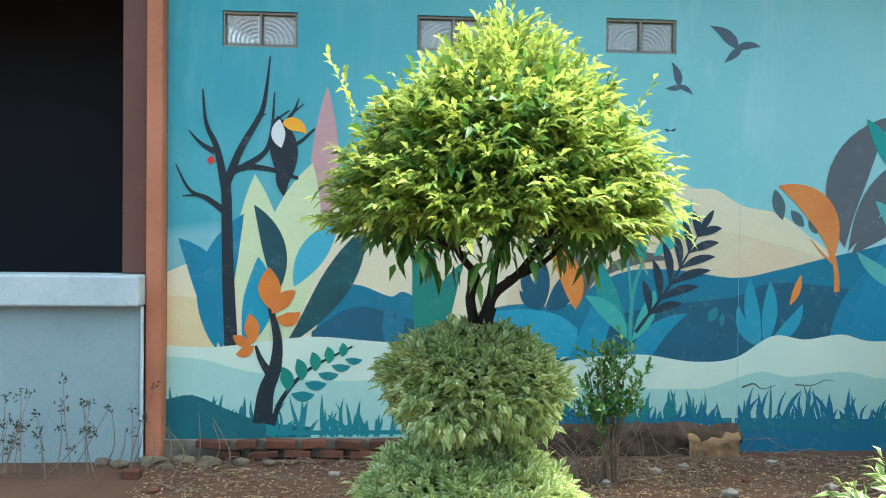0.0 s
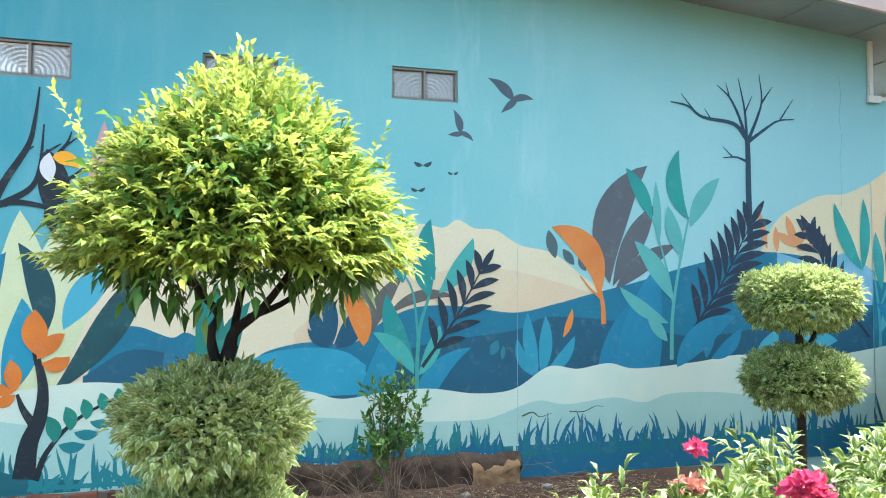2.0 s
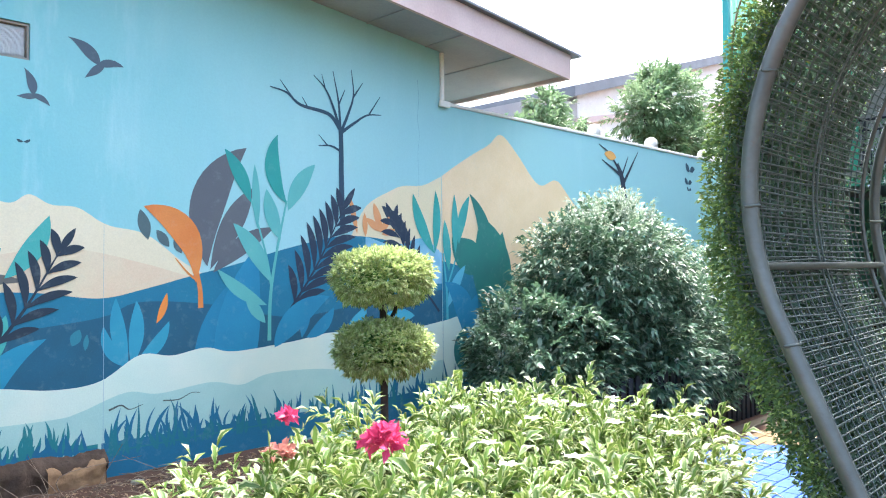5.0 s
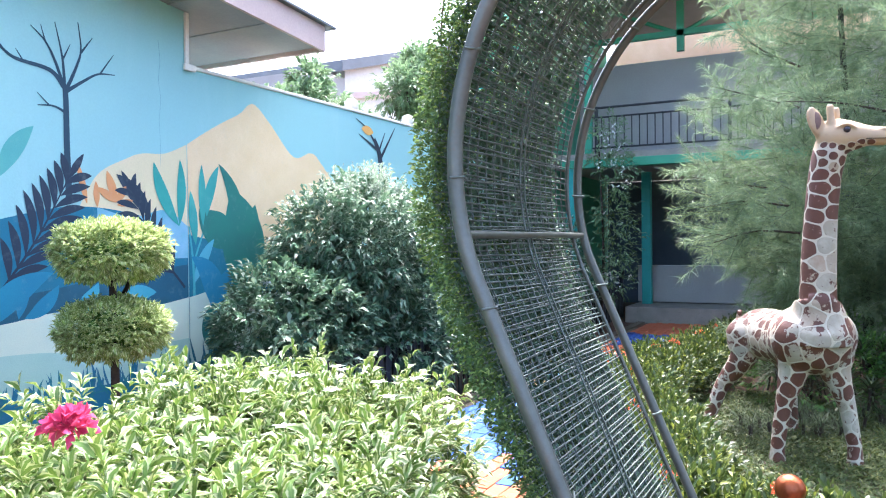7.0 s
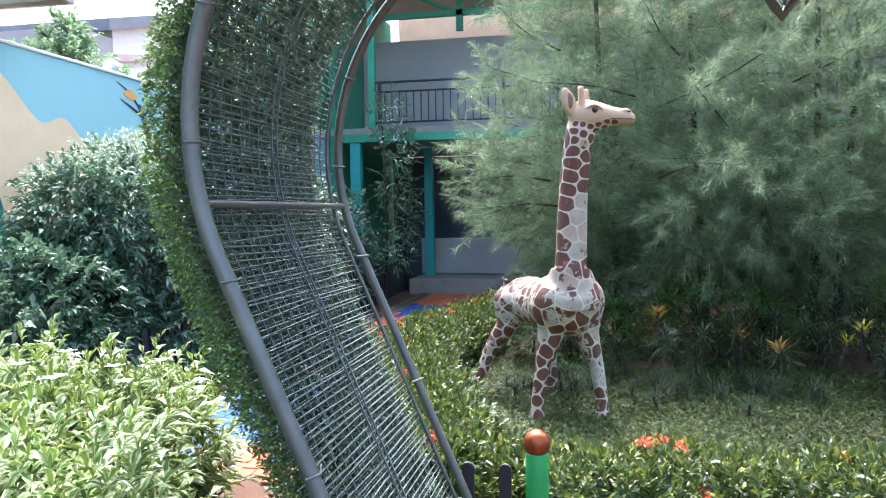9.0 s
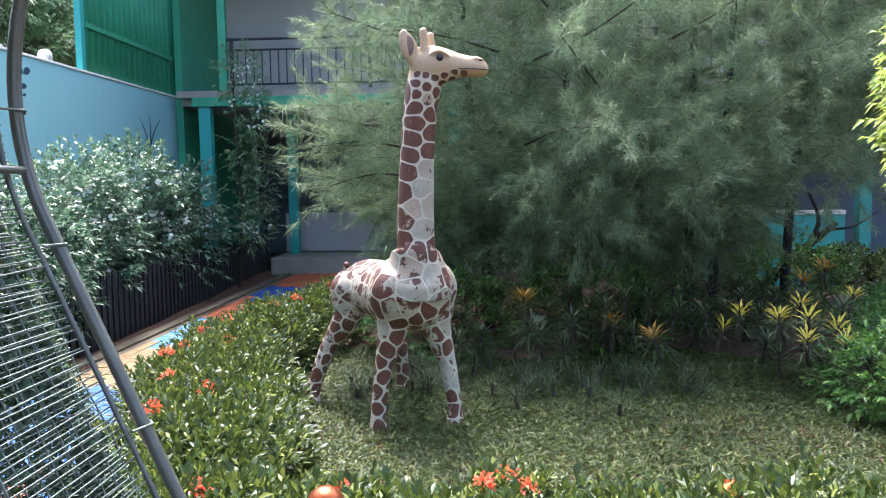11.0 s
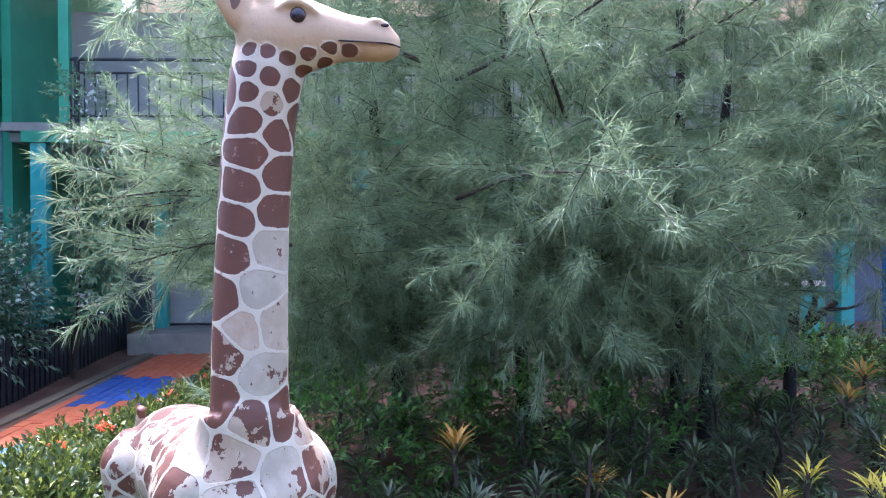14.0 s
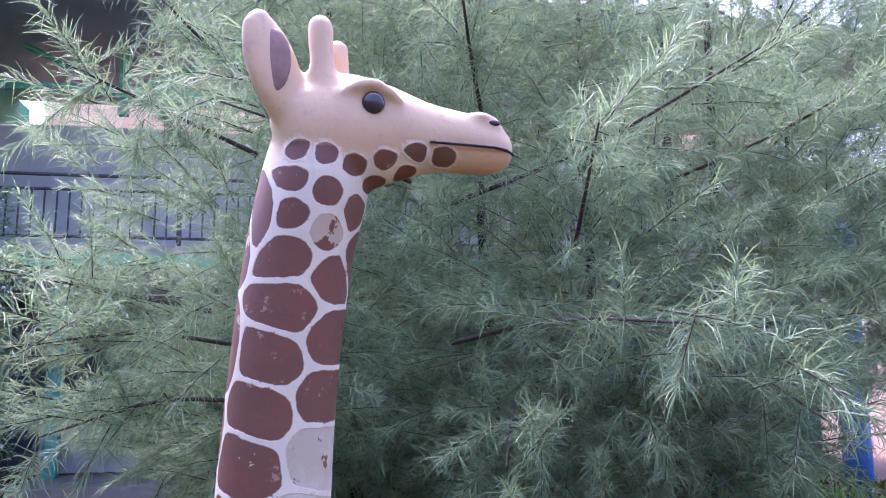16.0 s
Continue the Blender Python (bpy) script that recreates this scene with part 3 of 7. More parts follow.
rng = np.random.default_rng(11)


def grass_band(x0, x1, level, height, count, layer, h, owner=None, bottom=0.33):
    shapes = [under([(x0, level(x0)), (x0 + (x1 - x0) * 0.33, level(x0 + (x1 - x0) * 0.33)), (x0 + (x1 - x0) * 0.66, level(x0 + (x1 - x0) * 0.66)), (x1, level(x1))], bottom)]
    for k in range(2 * count):
        x = x0 + 0.02 + (x1 - x0 - 0.04) * rng.random()
        hgt = height * (0.25 + 0.85 * rng.random() ** 2)
        shapes.append(leaf2d((x, level(x) - 0.04), (x + 0.04 * rng.normal(), level(x) + hgt), 0.016 + 0.016 * rng.random(), 0.1 * rng.normal(), 0.35))
    return painted("painted_grass", shapes, layer, h, None, owner)


painted("painted_bank", [under([(-1.0, 0.62), (-0.85, 0.64), (-0.66, 0.56), (-0.46, 0.49), (-0.2, 0.46)], 0.40)], 11, "105c66", "176870")
grass_band(-0.995, -0.45, lambda x: 0.57 - 0.2 * (x + 0.9), 0.13, 14, 10, "1d6f78")
grass_band(-0.45, 0.75, lambda x: 0.44, 0.20, 30, 12, "217f86", None, 0.415)
grass_band(0.75, 2.24, lambda x: 0.50, 0.17, 46, 12, "1f7c80", None, 0.47)
grass_band(0.75, 2.24, lambda x: 0.48, 0.12, 26, 13, "186989", None, 0.47)
grass_band(2.26, 5.0, lambda x: 0.49 + 0.02 * math.sin(3 * x), 0.17, 60, 12, "186b89", None, 0.30)
grass_band(2.26, 5.0, lambda x: 0.45, 0.24, 34, 13, "1b7480", None, 0.44)
grass_band(5.03, 7.2, lambda x: 0.52, 0.24, 30, 12, "186877", low_wall, 0.30)

# the dark bare tree with a black bird
TREE_INK = "13242c"
painted("painted_tree", [stroke2d([(-0.645, 0.90), (-0.665, 1.3), (-0.675, 1.7), (-0.68, 1.86)], 0.075, 0.05),
                         stroke2d([(-0.68, 1.82), (-0.60, 2.02), (-0.49, 2.22), (-0.46, 2.36), (-0.44, 2.54)], 0.05, 0.008),
                         stroke2d([(-0.68, 1.78), (-0.73, 2.02), (-0.79, 2.16), (-0.81, 2.35)], 0.05, 0.008), stroke2d([(-0.74, 2.0), (-0.82, 2.05), (-0.885, 2.12)], 0.035, 0.006),
                         stroke2d([(-0.672, 1.66), (-0.78, 1.74), (-0.88, 1.79), (-0.955, 1.93)], 0.04, 0.006), stroke2d([(-0.84, 1.76), (-0.92, 1.755)], 0.018, 0.004),
                         stroke2d([(-0.665, 1.88), (-0.58, 1.92), (-0.44, 1.91), (-0.28, 1.86)], 0.04, 0.02), stroke2d([(-0.60, 1.91), (-0.47, 2.0), (-0.43, 2.12), (-0.415, 2.34)], 0.04, 0.008),
                         stroke2d([(-0.43, 2.17), (-0.36, 2.22), (-0.33, 2.24)], 0.018, 0.006), stroke2d([(-0.38, 2.02), (-0.28, 2.06), (-0.19, 2.14)], 0.03, 0.012),
                         stroke2d([(-0.34, 2.19), (-0.30, 2.25), (-0.28, 2.31)], 0.022, 0.006), stroke2d([(-0.31, 2.23), (-0.25, 2.28)], 0.014, 0.005), stroke2d([(-0.51, 2.19), (-0.46, 2.22)], 0.016, 0.005)], 7, TREE_INK)
painted("painted_bird", [leaf2d((-0.36, 1.79), (-0.40, 2.21), 0.155, -0.05, 0.55), leaf2d((-0.36, 1.76), (-0.38, 1.95), 0.07, 0.0)], 8, TREE_INK)
painted("painted_bird_bib", [leaf2d((-0.375, 2.03), (-0.385, 2.19), 0.078, 0.08)], 9, "d8dcdc")
painted("painted_bird_beak", [leaf2d((-0.37, 2.165), (-0.235, 2.11), 0.075, 0.16, 0.4)], 9, "eda61f", "f0b531")
painted("painted_berry", [leaf2d((-0.785, 1.955), (-0.74, 1.955), 0.045)], 9, "c8372c")
painted("painted_blossom", [leaf2d((-0.14, 1.60), (-0.12, 2.38), 0.16, 0.0, 0.4)], 2, "c79f9c", "b48f92")
# broad leaves at the left end
painted("painted_leaf", [leaf2d((-0.70, 0.90), (-0.94, 1.52), 0.20, -0.12, 0.5), leaf2d((-0.73, 0.90), (-0.58, 1.66), 0.20, 0.10)], 5, "19819c", "157591")
painted("painted_leaf", [leaf2d((-0.58, 0.90), (-0.50, 1.42), 0.17, -0.08)], 4, "2491ab")
painted("painted_leaf", [leaf2d((-0.45, 0.90), (-0.52, 1.88), 0.30, 0.0, 0.45), leaf2d((-0.38, 0.90), (-0.20, 1.95), 0.32, 0.03)], 3, "cfdcb0", "c6d6a6")
painted("painted_leaf", [leaf2d((-0.40, 1.20), (-0.525, 1.71), 0.13, -0.10, 0.5)], 6, "13464d", "175058")
painted("painted_leaf", [leaf2d((-0.38, 0.88), (0.10, 1.60), 0.17, -0.05, 0.6)], 6, "1a5a5c", "134048")
painted("painted_leaf", [leaf2d((-0.30, 1.25), (-0.05, 1.62), 0.15, 0.05)], 4, "4cabbe")
painted("painted_stem", [stroke2d([(-0.47, 0.48), (-0.45, 0.66), (-0.40, 0.80), (-0.39, 0.96), (-0.43, 1.14)], 0.11, 0.03), stroke2d([(-0.43, 0.76), (-0.48, 0.84), (-0.51, 0.92)], 0.05, 0.015)], 13, TREE_INK)
painted("painted_flower", [leaf2d((-0.42, 1.12), (-0.435, 1.36), 0.125, 0.03), leaf2d((-0.42, 1.10), (-0.29, 1.23), 0.085, 0.06), leaf2d((-0.40, 1.08), (-0.265, 1.11), 0.08, -0.2),
                          leaf2d((-0.53, 0.93), (-0.545, 1.10), 0.085, -0.04), leaf2d((-0.53, 0.93), (-0.635, 0.98), 0.06, 0.1), leaf2d((-0.52, 0.92), (-0.62, 0.87), 0.06, 0.1)], 14, "d9822f", "c96f28")
painted("painted_stem", [stroke2d([(-0.415, 0.47), (-0.36, 0.62), (-0.22, 0.78), (0.03, 0.915)], 0.035, 0.01)], 13, TREE_INK)
for k in range(5):
    bx, bz = -0.33 + 0.075 * k, 0.66 + 0.065 * k - 0.004 * k * k
    painted("painted_leaf", [leaf2d((bx, bz), (bx - 0.035 + 0.01 * k, bz + 0.14 - 0.015 * k), 0.075 - 0.006 * k, -0.1)], 14, "1f8a74", "187a6c")
    painted("painted_leaf", [leaf2d((bx + 0.02, bz - 0.01), (bx + 0.15 - 0.008 * k, bz - 0.015), 0.06 - 0.005 * k, -0.12)], 14, "1d7f7c", "1a7a86")
# plants behind the clipped tree
painted("painted_leaf", [leaf2d((0.42, 0.92), (0.36, 1.46), 0.14, -0.08, 0.4), leaf2d((0.46, 0.92), (0.48, 1.5), 0.13, 0.02, 0.4), leaf2d((0.50, 0.92), (0.66, 1.4), 0.13, 0.08, 0.4)], 6, "1f8672", "24796f")
painted("painted_leaf", [leaf2d((0.23, 0.9), (0.235, 1.17), 0.07), leaf2d((0.27, 0.9), (0.31, 1.15), 0.06)], 6, "20718a")
painted("painted_leaf", [leaf2d((1.12, 1.14), (1.01, 1.38), 0.08, 0.12), leaf2d((1.12, 1.14), (1.10, 1.45), 0.09), leaf2d((1.13, 1.14), (1.25, 1.36), 0.09, -0.12), leaf2d((1.11, 1.13), (0.98, 1.24), 0.05, 0.1), leaf2d((1.14, 1.13), (1.29, 1.24), 0.06, -0.1)], 6, "17536a")
painted("painted_leaf", [leaf2d((1.305, 1.13), (1.14, 1.52), 0.13, -0.12, 0.45)], 7, "dd8a3c", "cf7a2f")
painted("painted_leaf", [leaf2d((1.33, 1.17), (1.34, 1.56), 0.12, 0.10), leaf2d((1.33, 1.17), (1.54, 1.55), 0.10, 0.08), leaf2d((1.45, 1.31), (1.86, 1.42), 0.07, 0.14)], 6, "5a5c58", "646660")
TEAL_STEM = "3f9c94"
painted("painted_stem", [stroke2d([(1.625, 0.82), (1.64, 1.2), (1.70, 1.42), (1.74, 1.6)], 0.026, 0.012), stroke2d([(1.64, 1.1), (1.60, 1.45), (1.50, 1.6)], 0.016, 0.01)], 8, TEAL_STEM)
painted("painted_leaf", [leaf2d((1.74, 1.52), (1.71, 1.89), 0.11, 0.12), leaf2d((1.70, 1.42), (1.60, 1.62), 0.09, -0.08), leaf2d((1.54, 1.5), (1.47, 1.72), 0.09, -0.05), leaf2d((1.62, 1.0), (1.44, 1.44), 0.12, 0.08)], 9, "1f8f8c", "278f88")
painted("painted_leaf", [leaf2d((1.76, 1.44), (1.98, 1.78), 0.11, -0.08), leaf2d((1.61, 0.96), (1.36, 1.21), 0.10, -0.1), leaf2d((1.64, 0.95), (1.77, 1.25), 0.09, -0.06)], 9, "4fb0a4", "3fa39b")
fern2d((1.66, 1.0), (2.03, 1.58), 6, 0.27, 0.048, -0.03, None, 10)
painted("painted_leaf", [leaf2d((1.20, 0.66), (1.42, 1.20), 0.13, -0.10), leaf2d((1.34, 0.66), (1.54, 1.14), 0.16, 0.10, 0.45), leaf2d((1.64, 0.72), (1.97, 1.11), 0.13, 0.14, 0.4)], 7, "1c819f", "238ea9")
painted("painted_leaf", [leaf2d((2.40, 0.92), (2.27, 1.16), 0.07, 0.12), leaf2d((2.41, 0.92), (2.34, 1.32), 0.09, 0.05), leaf2d((2.43, 0.92), (2.46, 1.30), 0.09, -0.04), leaf2d((2.45, 0.93), (2.66, 1.17), 0.08, -0.10)], 7, "288ea7", "3399af")
painted("painted_leaf", [leaf2d((2.58, 1.16), (2.645, 1.34), 0.045, -0.05)], 7, "dd8a3c")
painted("painted_leaf", [leaf2d((2.10, 1.06), (2.14, 1.15), 0.06), leaf2d((2.17, 1.03), (2.18, 1.12), 0.03)], 7, "2b7d8c")
# grey leaves, the orange leaf and the tall teal plant
painted("painted_leaf", [leaf2d((2.91, 1.50), (3.19, 2.28), 0.24, 0.16, 0.5), leaf2d((2.93, 1.48), (3.24, 2.02), 0.15, 0.02, 0.55), leaf2d((2.95, 1.46), (3.40, 1.76), 0.12, 0.06)], 5, "5d6468", "575e64")
painted("painted_leaf", [leaf2d((2.53, 1.66), (2.48, 1.84), 0.075), leaf2d((2.66, 1.62), (2.58, 1.72), 0.06), leaf2d((2.74, 1.58), (2.69, 1.67), 0.05)], 3, "4c6568")
painted("painted_leaf", [leaf2d((2.83, 1.40), (2.50, 1.86), 0.17, -0.22, 0.55), stroke2d([(2.865, 1.24), (2.86, 1.36), (2.83, 1.5)], 0.035, 0.025), stroke2d([(2.86, 1.4), (2.78, 1.46), (2.70, 1.55)], 0.02, 0.006)], 6, "d98a45", "cf7a38")
painted("painted_stem", [stroke2d([(3.36, 1.0), (3.37, 1.3), (3.42, 1.6), (3.50, 1.95)], 0.03, 0.014), stroke2d([(3.38, 1.35), (3.33, 1.6), (3.22, 1.95)], 0.02, 0.01)], 7, "57aca4")
painted("painted_leaf", [leaf2d((3.50, 1.93), (3.43, 2.40), 0.12, 0.16), leaf2d((3.22, 1.92), (3.03, 2.26), 0.10, -0.05)], 8, "239089", "2a9a90")
painted("painted_leaf", [leaf2d((3.51, 1.88), (3.74, 2.22), 0.12, 0.06), leaf2d((3.45, 1.68), (3.34, 2.02), 0.11, 0.04), leaf2d((3.27, 1.75), (3.25, 2.18), 0.06, 0.0), leaf2d((3.36, 1.40), (3.09, 1.78), 0.12, -0.06), leaf2d((3.34, 1.24), (2.98, 1.48), 0.09, 0.06), leaf2d((3.33, 1.12), (3.18, 1.30), 0.08, 0.0)], 8, "62b3aa", "57a9a4")
painted("painted_leaf", [leaf2d((2.93, 0.62), (3.12, 1.43), 0.24, 0.08, 0.42)], 7, "1c80a0", "197694")
painted("painted_leaf", [leaf2d((3.10, 0.60), (3.27, 1.63), 0.32, 0.05, 0.42)], 7, "2388a8", "1d7e9e")
painted("painted_leaf", [leaf2d((3.40, 0.95), (3.86, 1.28), 0.17, 0.10, 0.45), leaf2d((3.62, 1.0), (3.68, 1.26), 0.08), leaf2d((3.66, 1.0), (3.90, 1.20), 0.10, -0.1)], 10, "238aa9", "1d7e9e")
# the large fern and the thin bare tree
fern2d((3.45, 1.10), (3.98, 1.90), 9, 0.36, 0.058, -0.03, None, 7, "1e3447")
painted("painted_tree", [stroke2d([(3.985, 1.76), (3.975, 2.1), (3.972, 2.42), (3.965, 2.52)], 0.05, 0.036),
                         stroke2d([(3.965, 2.5), (3.86, 2.60), (3.62, 2.63), (3.5, 2.70), (3.37, 2.72)], 0.035, 0.008), stroke2d([(3.55, 2.67), (3.45, 2.78)], 0.015, 0.005), stroke2d([(3.68, 2.62), (3.63, 2.69)], 0.012, 0.005),
                         stroke2d([(3.96, 2.5), (3.90, 2.66), (3.83, 2.78), (3.73, 2.86)], 0.028, 0.006), stroke2d([(3.83, 2.78), (3.80, 2.88)], 0.012, 0.004), stroke2d([(3.965, 2.5), (3.95, 2.7), (3.90, 2.92)], 0.026, 0.006),
                         stroke2d([(3.95, 2.68), (4.01, 2.80)], 0.015, 0.004), stroke2d([(3.97, 2.48), (4.05, 2.65), (4.09, 2.78), (4.07, 2.96)], 0.028, 0.006), stroke2d([(4.09, 2.76), (4.18, 2.88)], 0.016, 0.005),
                         stroke2d([(3.975, 2.48), (4.09, 2.56), (4.22, 2.64), (4.36, 2.66)], 0.028, 0.006), stroke2d([(4.24, 2.65), (4.35, 2.80)], 0.014, 0.005), stroke2d([(3.97, 2.34), (3.88, 2.37), (3.77, 2.36)], 0.02, 0.006), stroke2d([(3.85, 2.37), (3.77, 2.44)], 0.012, 0.004)], 6, "214456")
painted("painted_flower", [leaf2d((4.12, 1.74), (4.05, 2.02), 0.05), leaf2d((4.2, 1.72), (4.19, 1.90), 0.05), leaf2d((4.36, 1.76), (4.20, 1.86), 0.06), leaf2d((4.36, 1.76), (4.28, 1.98), 0.07), leaf2d((4.36, 1.76), (4.44, 1.88), 0.06), leaf2d((4.36, 1.74), (4.50, 1.78), 0.05)], 7, "d59a66", "cc8a55")
fern2d((4.98, 1.12), (4.50, 1.84), 8, 0.30, 0.05, 0.06, None, 7, "1e3447")
painted("painted_leaf", [leaf2d((4.66, 1.66), (4.36, 1.96), 0.12, -0.05)], 6, "283c4c")
painted("painted_leaf", [leaf2d((4.2, 1.2), (3.98, 0.98), 0.12, 0.1), leaf2d((4.3, 1.0), (4.7, 1.1), 0.14, 0.1)], 9, "44a3b6")
# right end: tall plant, dark rounded leaf, the end of the sea
painted("painted_leaf", [leaf2d((4.93, 1.60), (4.69, 2.08), 0.11, 0.06), leaf2d((4.93, 1.6), (4.945, 2.12), 0.09, -0.04)], 8, "3aa39a", "259087")
painted("painted_stem", [stroke2d([(5.08, 0.94), (5.07, 1.3), (5.03, 1.6)], 0.03, 0.015), stroke2d([(5.07, 1.3), (5.2, 1.6), (5.24, 1.75)], 0.02, 0.01)], 7, "46a6ad", None, low_wall)
painted("painted_leaf", [leaf2d((5.10, 1.45), (5.05, 1.88), 0.09, 0.0), leaf2d((5.18, 1.6), (5.17, 2.1), 0.08), leaf2d((5.22, 1.68), (5.36, 2.1), 0.10, 0.06)], 8, "47a69d", "2c9590", low_wall)
painted("painted_leaf", [leaf2d((5.08, 1.15), (5.30, 1.5), 0.10, 0.04)], 9, "55abbe", None, low_wall)
painted("painted_leaf", [leaf2d((5.58, 1.5), (5.36, 2.12), 0.16, -0.12, 0.4), leaf2d((5.62, 0.95), (5.50, 1.92), 0.52, -0.10, 0.5), leaf2d((5.72, 0.92), (5.80, 1.80), 0.34, 0.05, 0.5), leaf2d((5.6, 1.5), (5.14, 1.74), 0.30, 0.1), leaf2d((5.7, 0.98), (5.95, 1.42), 0.18)], 7, "1f7a6c", "226f68", low_wall)
painted("painted_leaf", [leaf2d((5.30, 0.82), (5.05, 1.36), 0.22, -0.2), leaf2d((5.26, 0.85), (5.45, 1.25), 0.16)], 9, "1c80a0", None, low_wall)
painted("painted_leaf", [leaf2d((5.24, 0.60), (5.30, 0.98), 0.16, 0.1)], 9, "176a66", None, low_wall)
painted("painted_tree", [stroke2d([(7.9, 2.2), (7.85, 2.45), (7.75, 2.6)], 0.11, 0.06), stroke2d([(7.83, 2.48), (7.62, 2.56), (7.45, 2.62)], 0.04, 0.01), stroke2d([(7.78, 2.55), (7.6, 2.7), (7.4, 2.78)], 0.035, 0.01), stroke2d([(7.88, 2.4), (8.05, 2.6), (8.2, 2.78)], 0.045, 0.01), stroke2d([(7.86, 2.5), (7.98, 2.7)], 0.03, 0.01)], 3, "182f3f", None, low_wall)
painted("painted_beak", [leaf2d((7.5, 2.69), (7.74, 2.67), 0.10)], 4, "d9a55a", None, low_wall)
painted("painted_tree", [stroke2d([(12.35, 0.9), (12.36, 1.6), (12.35, 2.0)], 0.07, 0.05), stroke2d([(12.35, 1.9), (12.25, 2.2), (12.05, 2.45)], 0.05, 0.012), stroke2d([(12.35, 1.95), (12.4, 2.3), (12.35, 2.5)], 0.05, 0.012), stroke2d([(12.35, 2.0), (12.5, 2.25), (12.72, 2.45)], 0.05, 0.012), stroke2d([(12.35, 1.75), (12.15, 1.85), (12.02, 1.95)], 0.04, 0.012), stroke2d([(12.36, 1.72), (12.55, 1.85)], 0.04, 0.012)], 3, "1c3b54", None, low_wall)


def bird2d(at, size, tilt):
    c, s = math.cos(radians(tilt)), math.sin(radians(tilt))

    def q(x, z):
        return (at[0] + size * (c * x - s * z), at[1] + size * (s * x + c * z))
    return [leaf2d(q(-0.55, 0.45), q(0.1, -0.05), 0.26 * size, 0.10, 0.6), leaf2d(q(0.05, -0.05), q(0.6, 0.02), 0.17 * size, 0.12, 0.4), leaf2d(q(-0.22, -0.35), q(0.2, 0.02), 0.17 * size, 0.0, 0.6)]


painted("painted_bird", bird2d((2.22, 2.66), 0.27, 0), 3, "4b5f6a")
painted("painted_bird", bird2d((1.885, 2.44), 0.19, -35), 3, "4b5f6a")
for bx, bz, bs in ((1.66, 2.215, 0.10), (1.85, 2.17, 0.06), (1.63, 2.06, 0.08)):
    painted("painted_bird", [leaf2d((bx - bs * 0.55, bz + bs * 0.2), (bx, bz), bs * 0.25, -0.15), leaf2d((bx, bz), (bx + bs * 0.55, bz + bs * 0.25), bs * 0.25, -0.15)], 3, "2b4c54")
for bx, bz, bs in ((9.45, 2.66, 0.26), (9.4, 2.5, 0.2), (9.42, 2.42, 0.12)):
    painted("painted_bird", [leaf2d((bx - bs * 0.4, bz + bs * 0.4), (bx, bz), bs * 0.3, -0.1), leaf2d((bx, bz), (bx + bs * 0.5, bz + bs * 0.15), bs * 0.3, 0.1)], 3, "264a59", None, low_wall)
# cracks and patches in the plaster
painted("plaster_crack", [stroke2d([(4.75, 3.0), (4.765, 2.85), (4.75, 2.7), (4.768, 2.55), (4.752, 2.4), (4.76, 2.2), (4.755, 2.05)], 0.004, 0.002)], 2, "6fa0ad")
painted("plaster_crack", [stroke2d([(2.30, 0.68), (2.37, 0.70), (2.42, 0.67), (2.50, 0.69)], 0.012, 0.003), stroke2d([(2.62, 0.695), (2.72, 0.69), (2.80, 0.72), (2.86, 0.715)], 0.008, 0.003)], 14, "50605a")
painted("plaster_joint", [stroke2d([(2.268, 0.45), (2.27, 0.9), (2.268, 1.32), (2.27, 1.74)], 0.0025, 0.002)], 14, "8fb3bb")
# broken plaster and bricks along the foot of the wall
foot = part("wall_footing", a_box(-1.05, 2.268, WALL_Y - 0.045, WALL_Y - 0.018, 0.05, 0.40, 0.004), MAT_MORTAR)
tagged(foot, "broken plaster footing with bare red bricks", "footing", kind="structure")


def rough_band(x0, x1, z0, z1, y, amp, seed):
    """A crumbling face with an uneven top edge."""
    nx, nz = int((x1 - x0) / 0.015), 14
    v = []
    for i in range(nx + 1):
        x = x0 + (x1 - x0) * i / nx
        top = z1 + 0.035 * noise.noise(Vector((x * 5, seed, 0))) + 0.015 * noise.noise(Vector((x * 23, seed, 3)))
        end = min(i, nx - i) / nx
        for j in range(nz + 1):
            z = z0 + (top - z0) * j / nz
            d = amp * (noise.noise(Vector((x * 14, z * 14, seed))) + 0.6 * noise.noise(Vector((x * 40, z * 40, seed))))
            back = 0.05 * max(0.0, (j / nz - 0.8) / 0.2) ** 2
            v.append((x, y + d + back, z))
    f = [(i * (nz + 1) + j, (i + 1) * (nz + 1) + j, (i + 1) * (nz + 1) + j + 1, i * (nz + 1) + j + 1) for i in range(nx) for j in range(nz)]
    return fast_mesh(np.array(v), np.array(f))


part("rough_render", rough_band(0.62, 2.27, 0.2, 0.475, WALL_Y - 0.07, 0.03, 3.0), surface("crumbled_render", rgb("5a4b3d"), rgb("433629"), 1.0, 9, 60, 1.0, dirt=rgb("2a211a"), dirt_amount=0.7), foot, "crumbling dark brown render", True)
part("plaster_lump", rough_band(1.95, 2.25, 0.25, 0.43, WALL_Y - 0.10, 0.02, 8.0), surface("tan_plaster", rgb("9a7c58"), rgb("7f6447"), 0.95, 12, 70, 0.7, dirt=rgb("4a3a2a")), foot, "broken tan plaster", True)
part("rough_render", rough_band(-1.02, 0.62, 0.15, 0.265, WALL_Y - 0.085, 0.03, 5.0), surface("grey_rubble", rgb("6f665b"), rgb("54483c"), 1.0, 9, 60, 1.0, dirt=rgb("3a2f26"), dirt_amount=0.7), foot, "grey rubble at the foot", True)
brick_proto = bpy.data.meshes.new("brick")
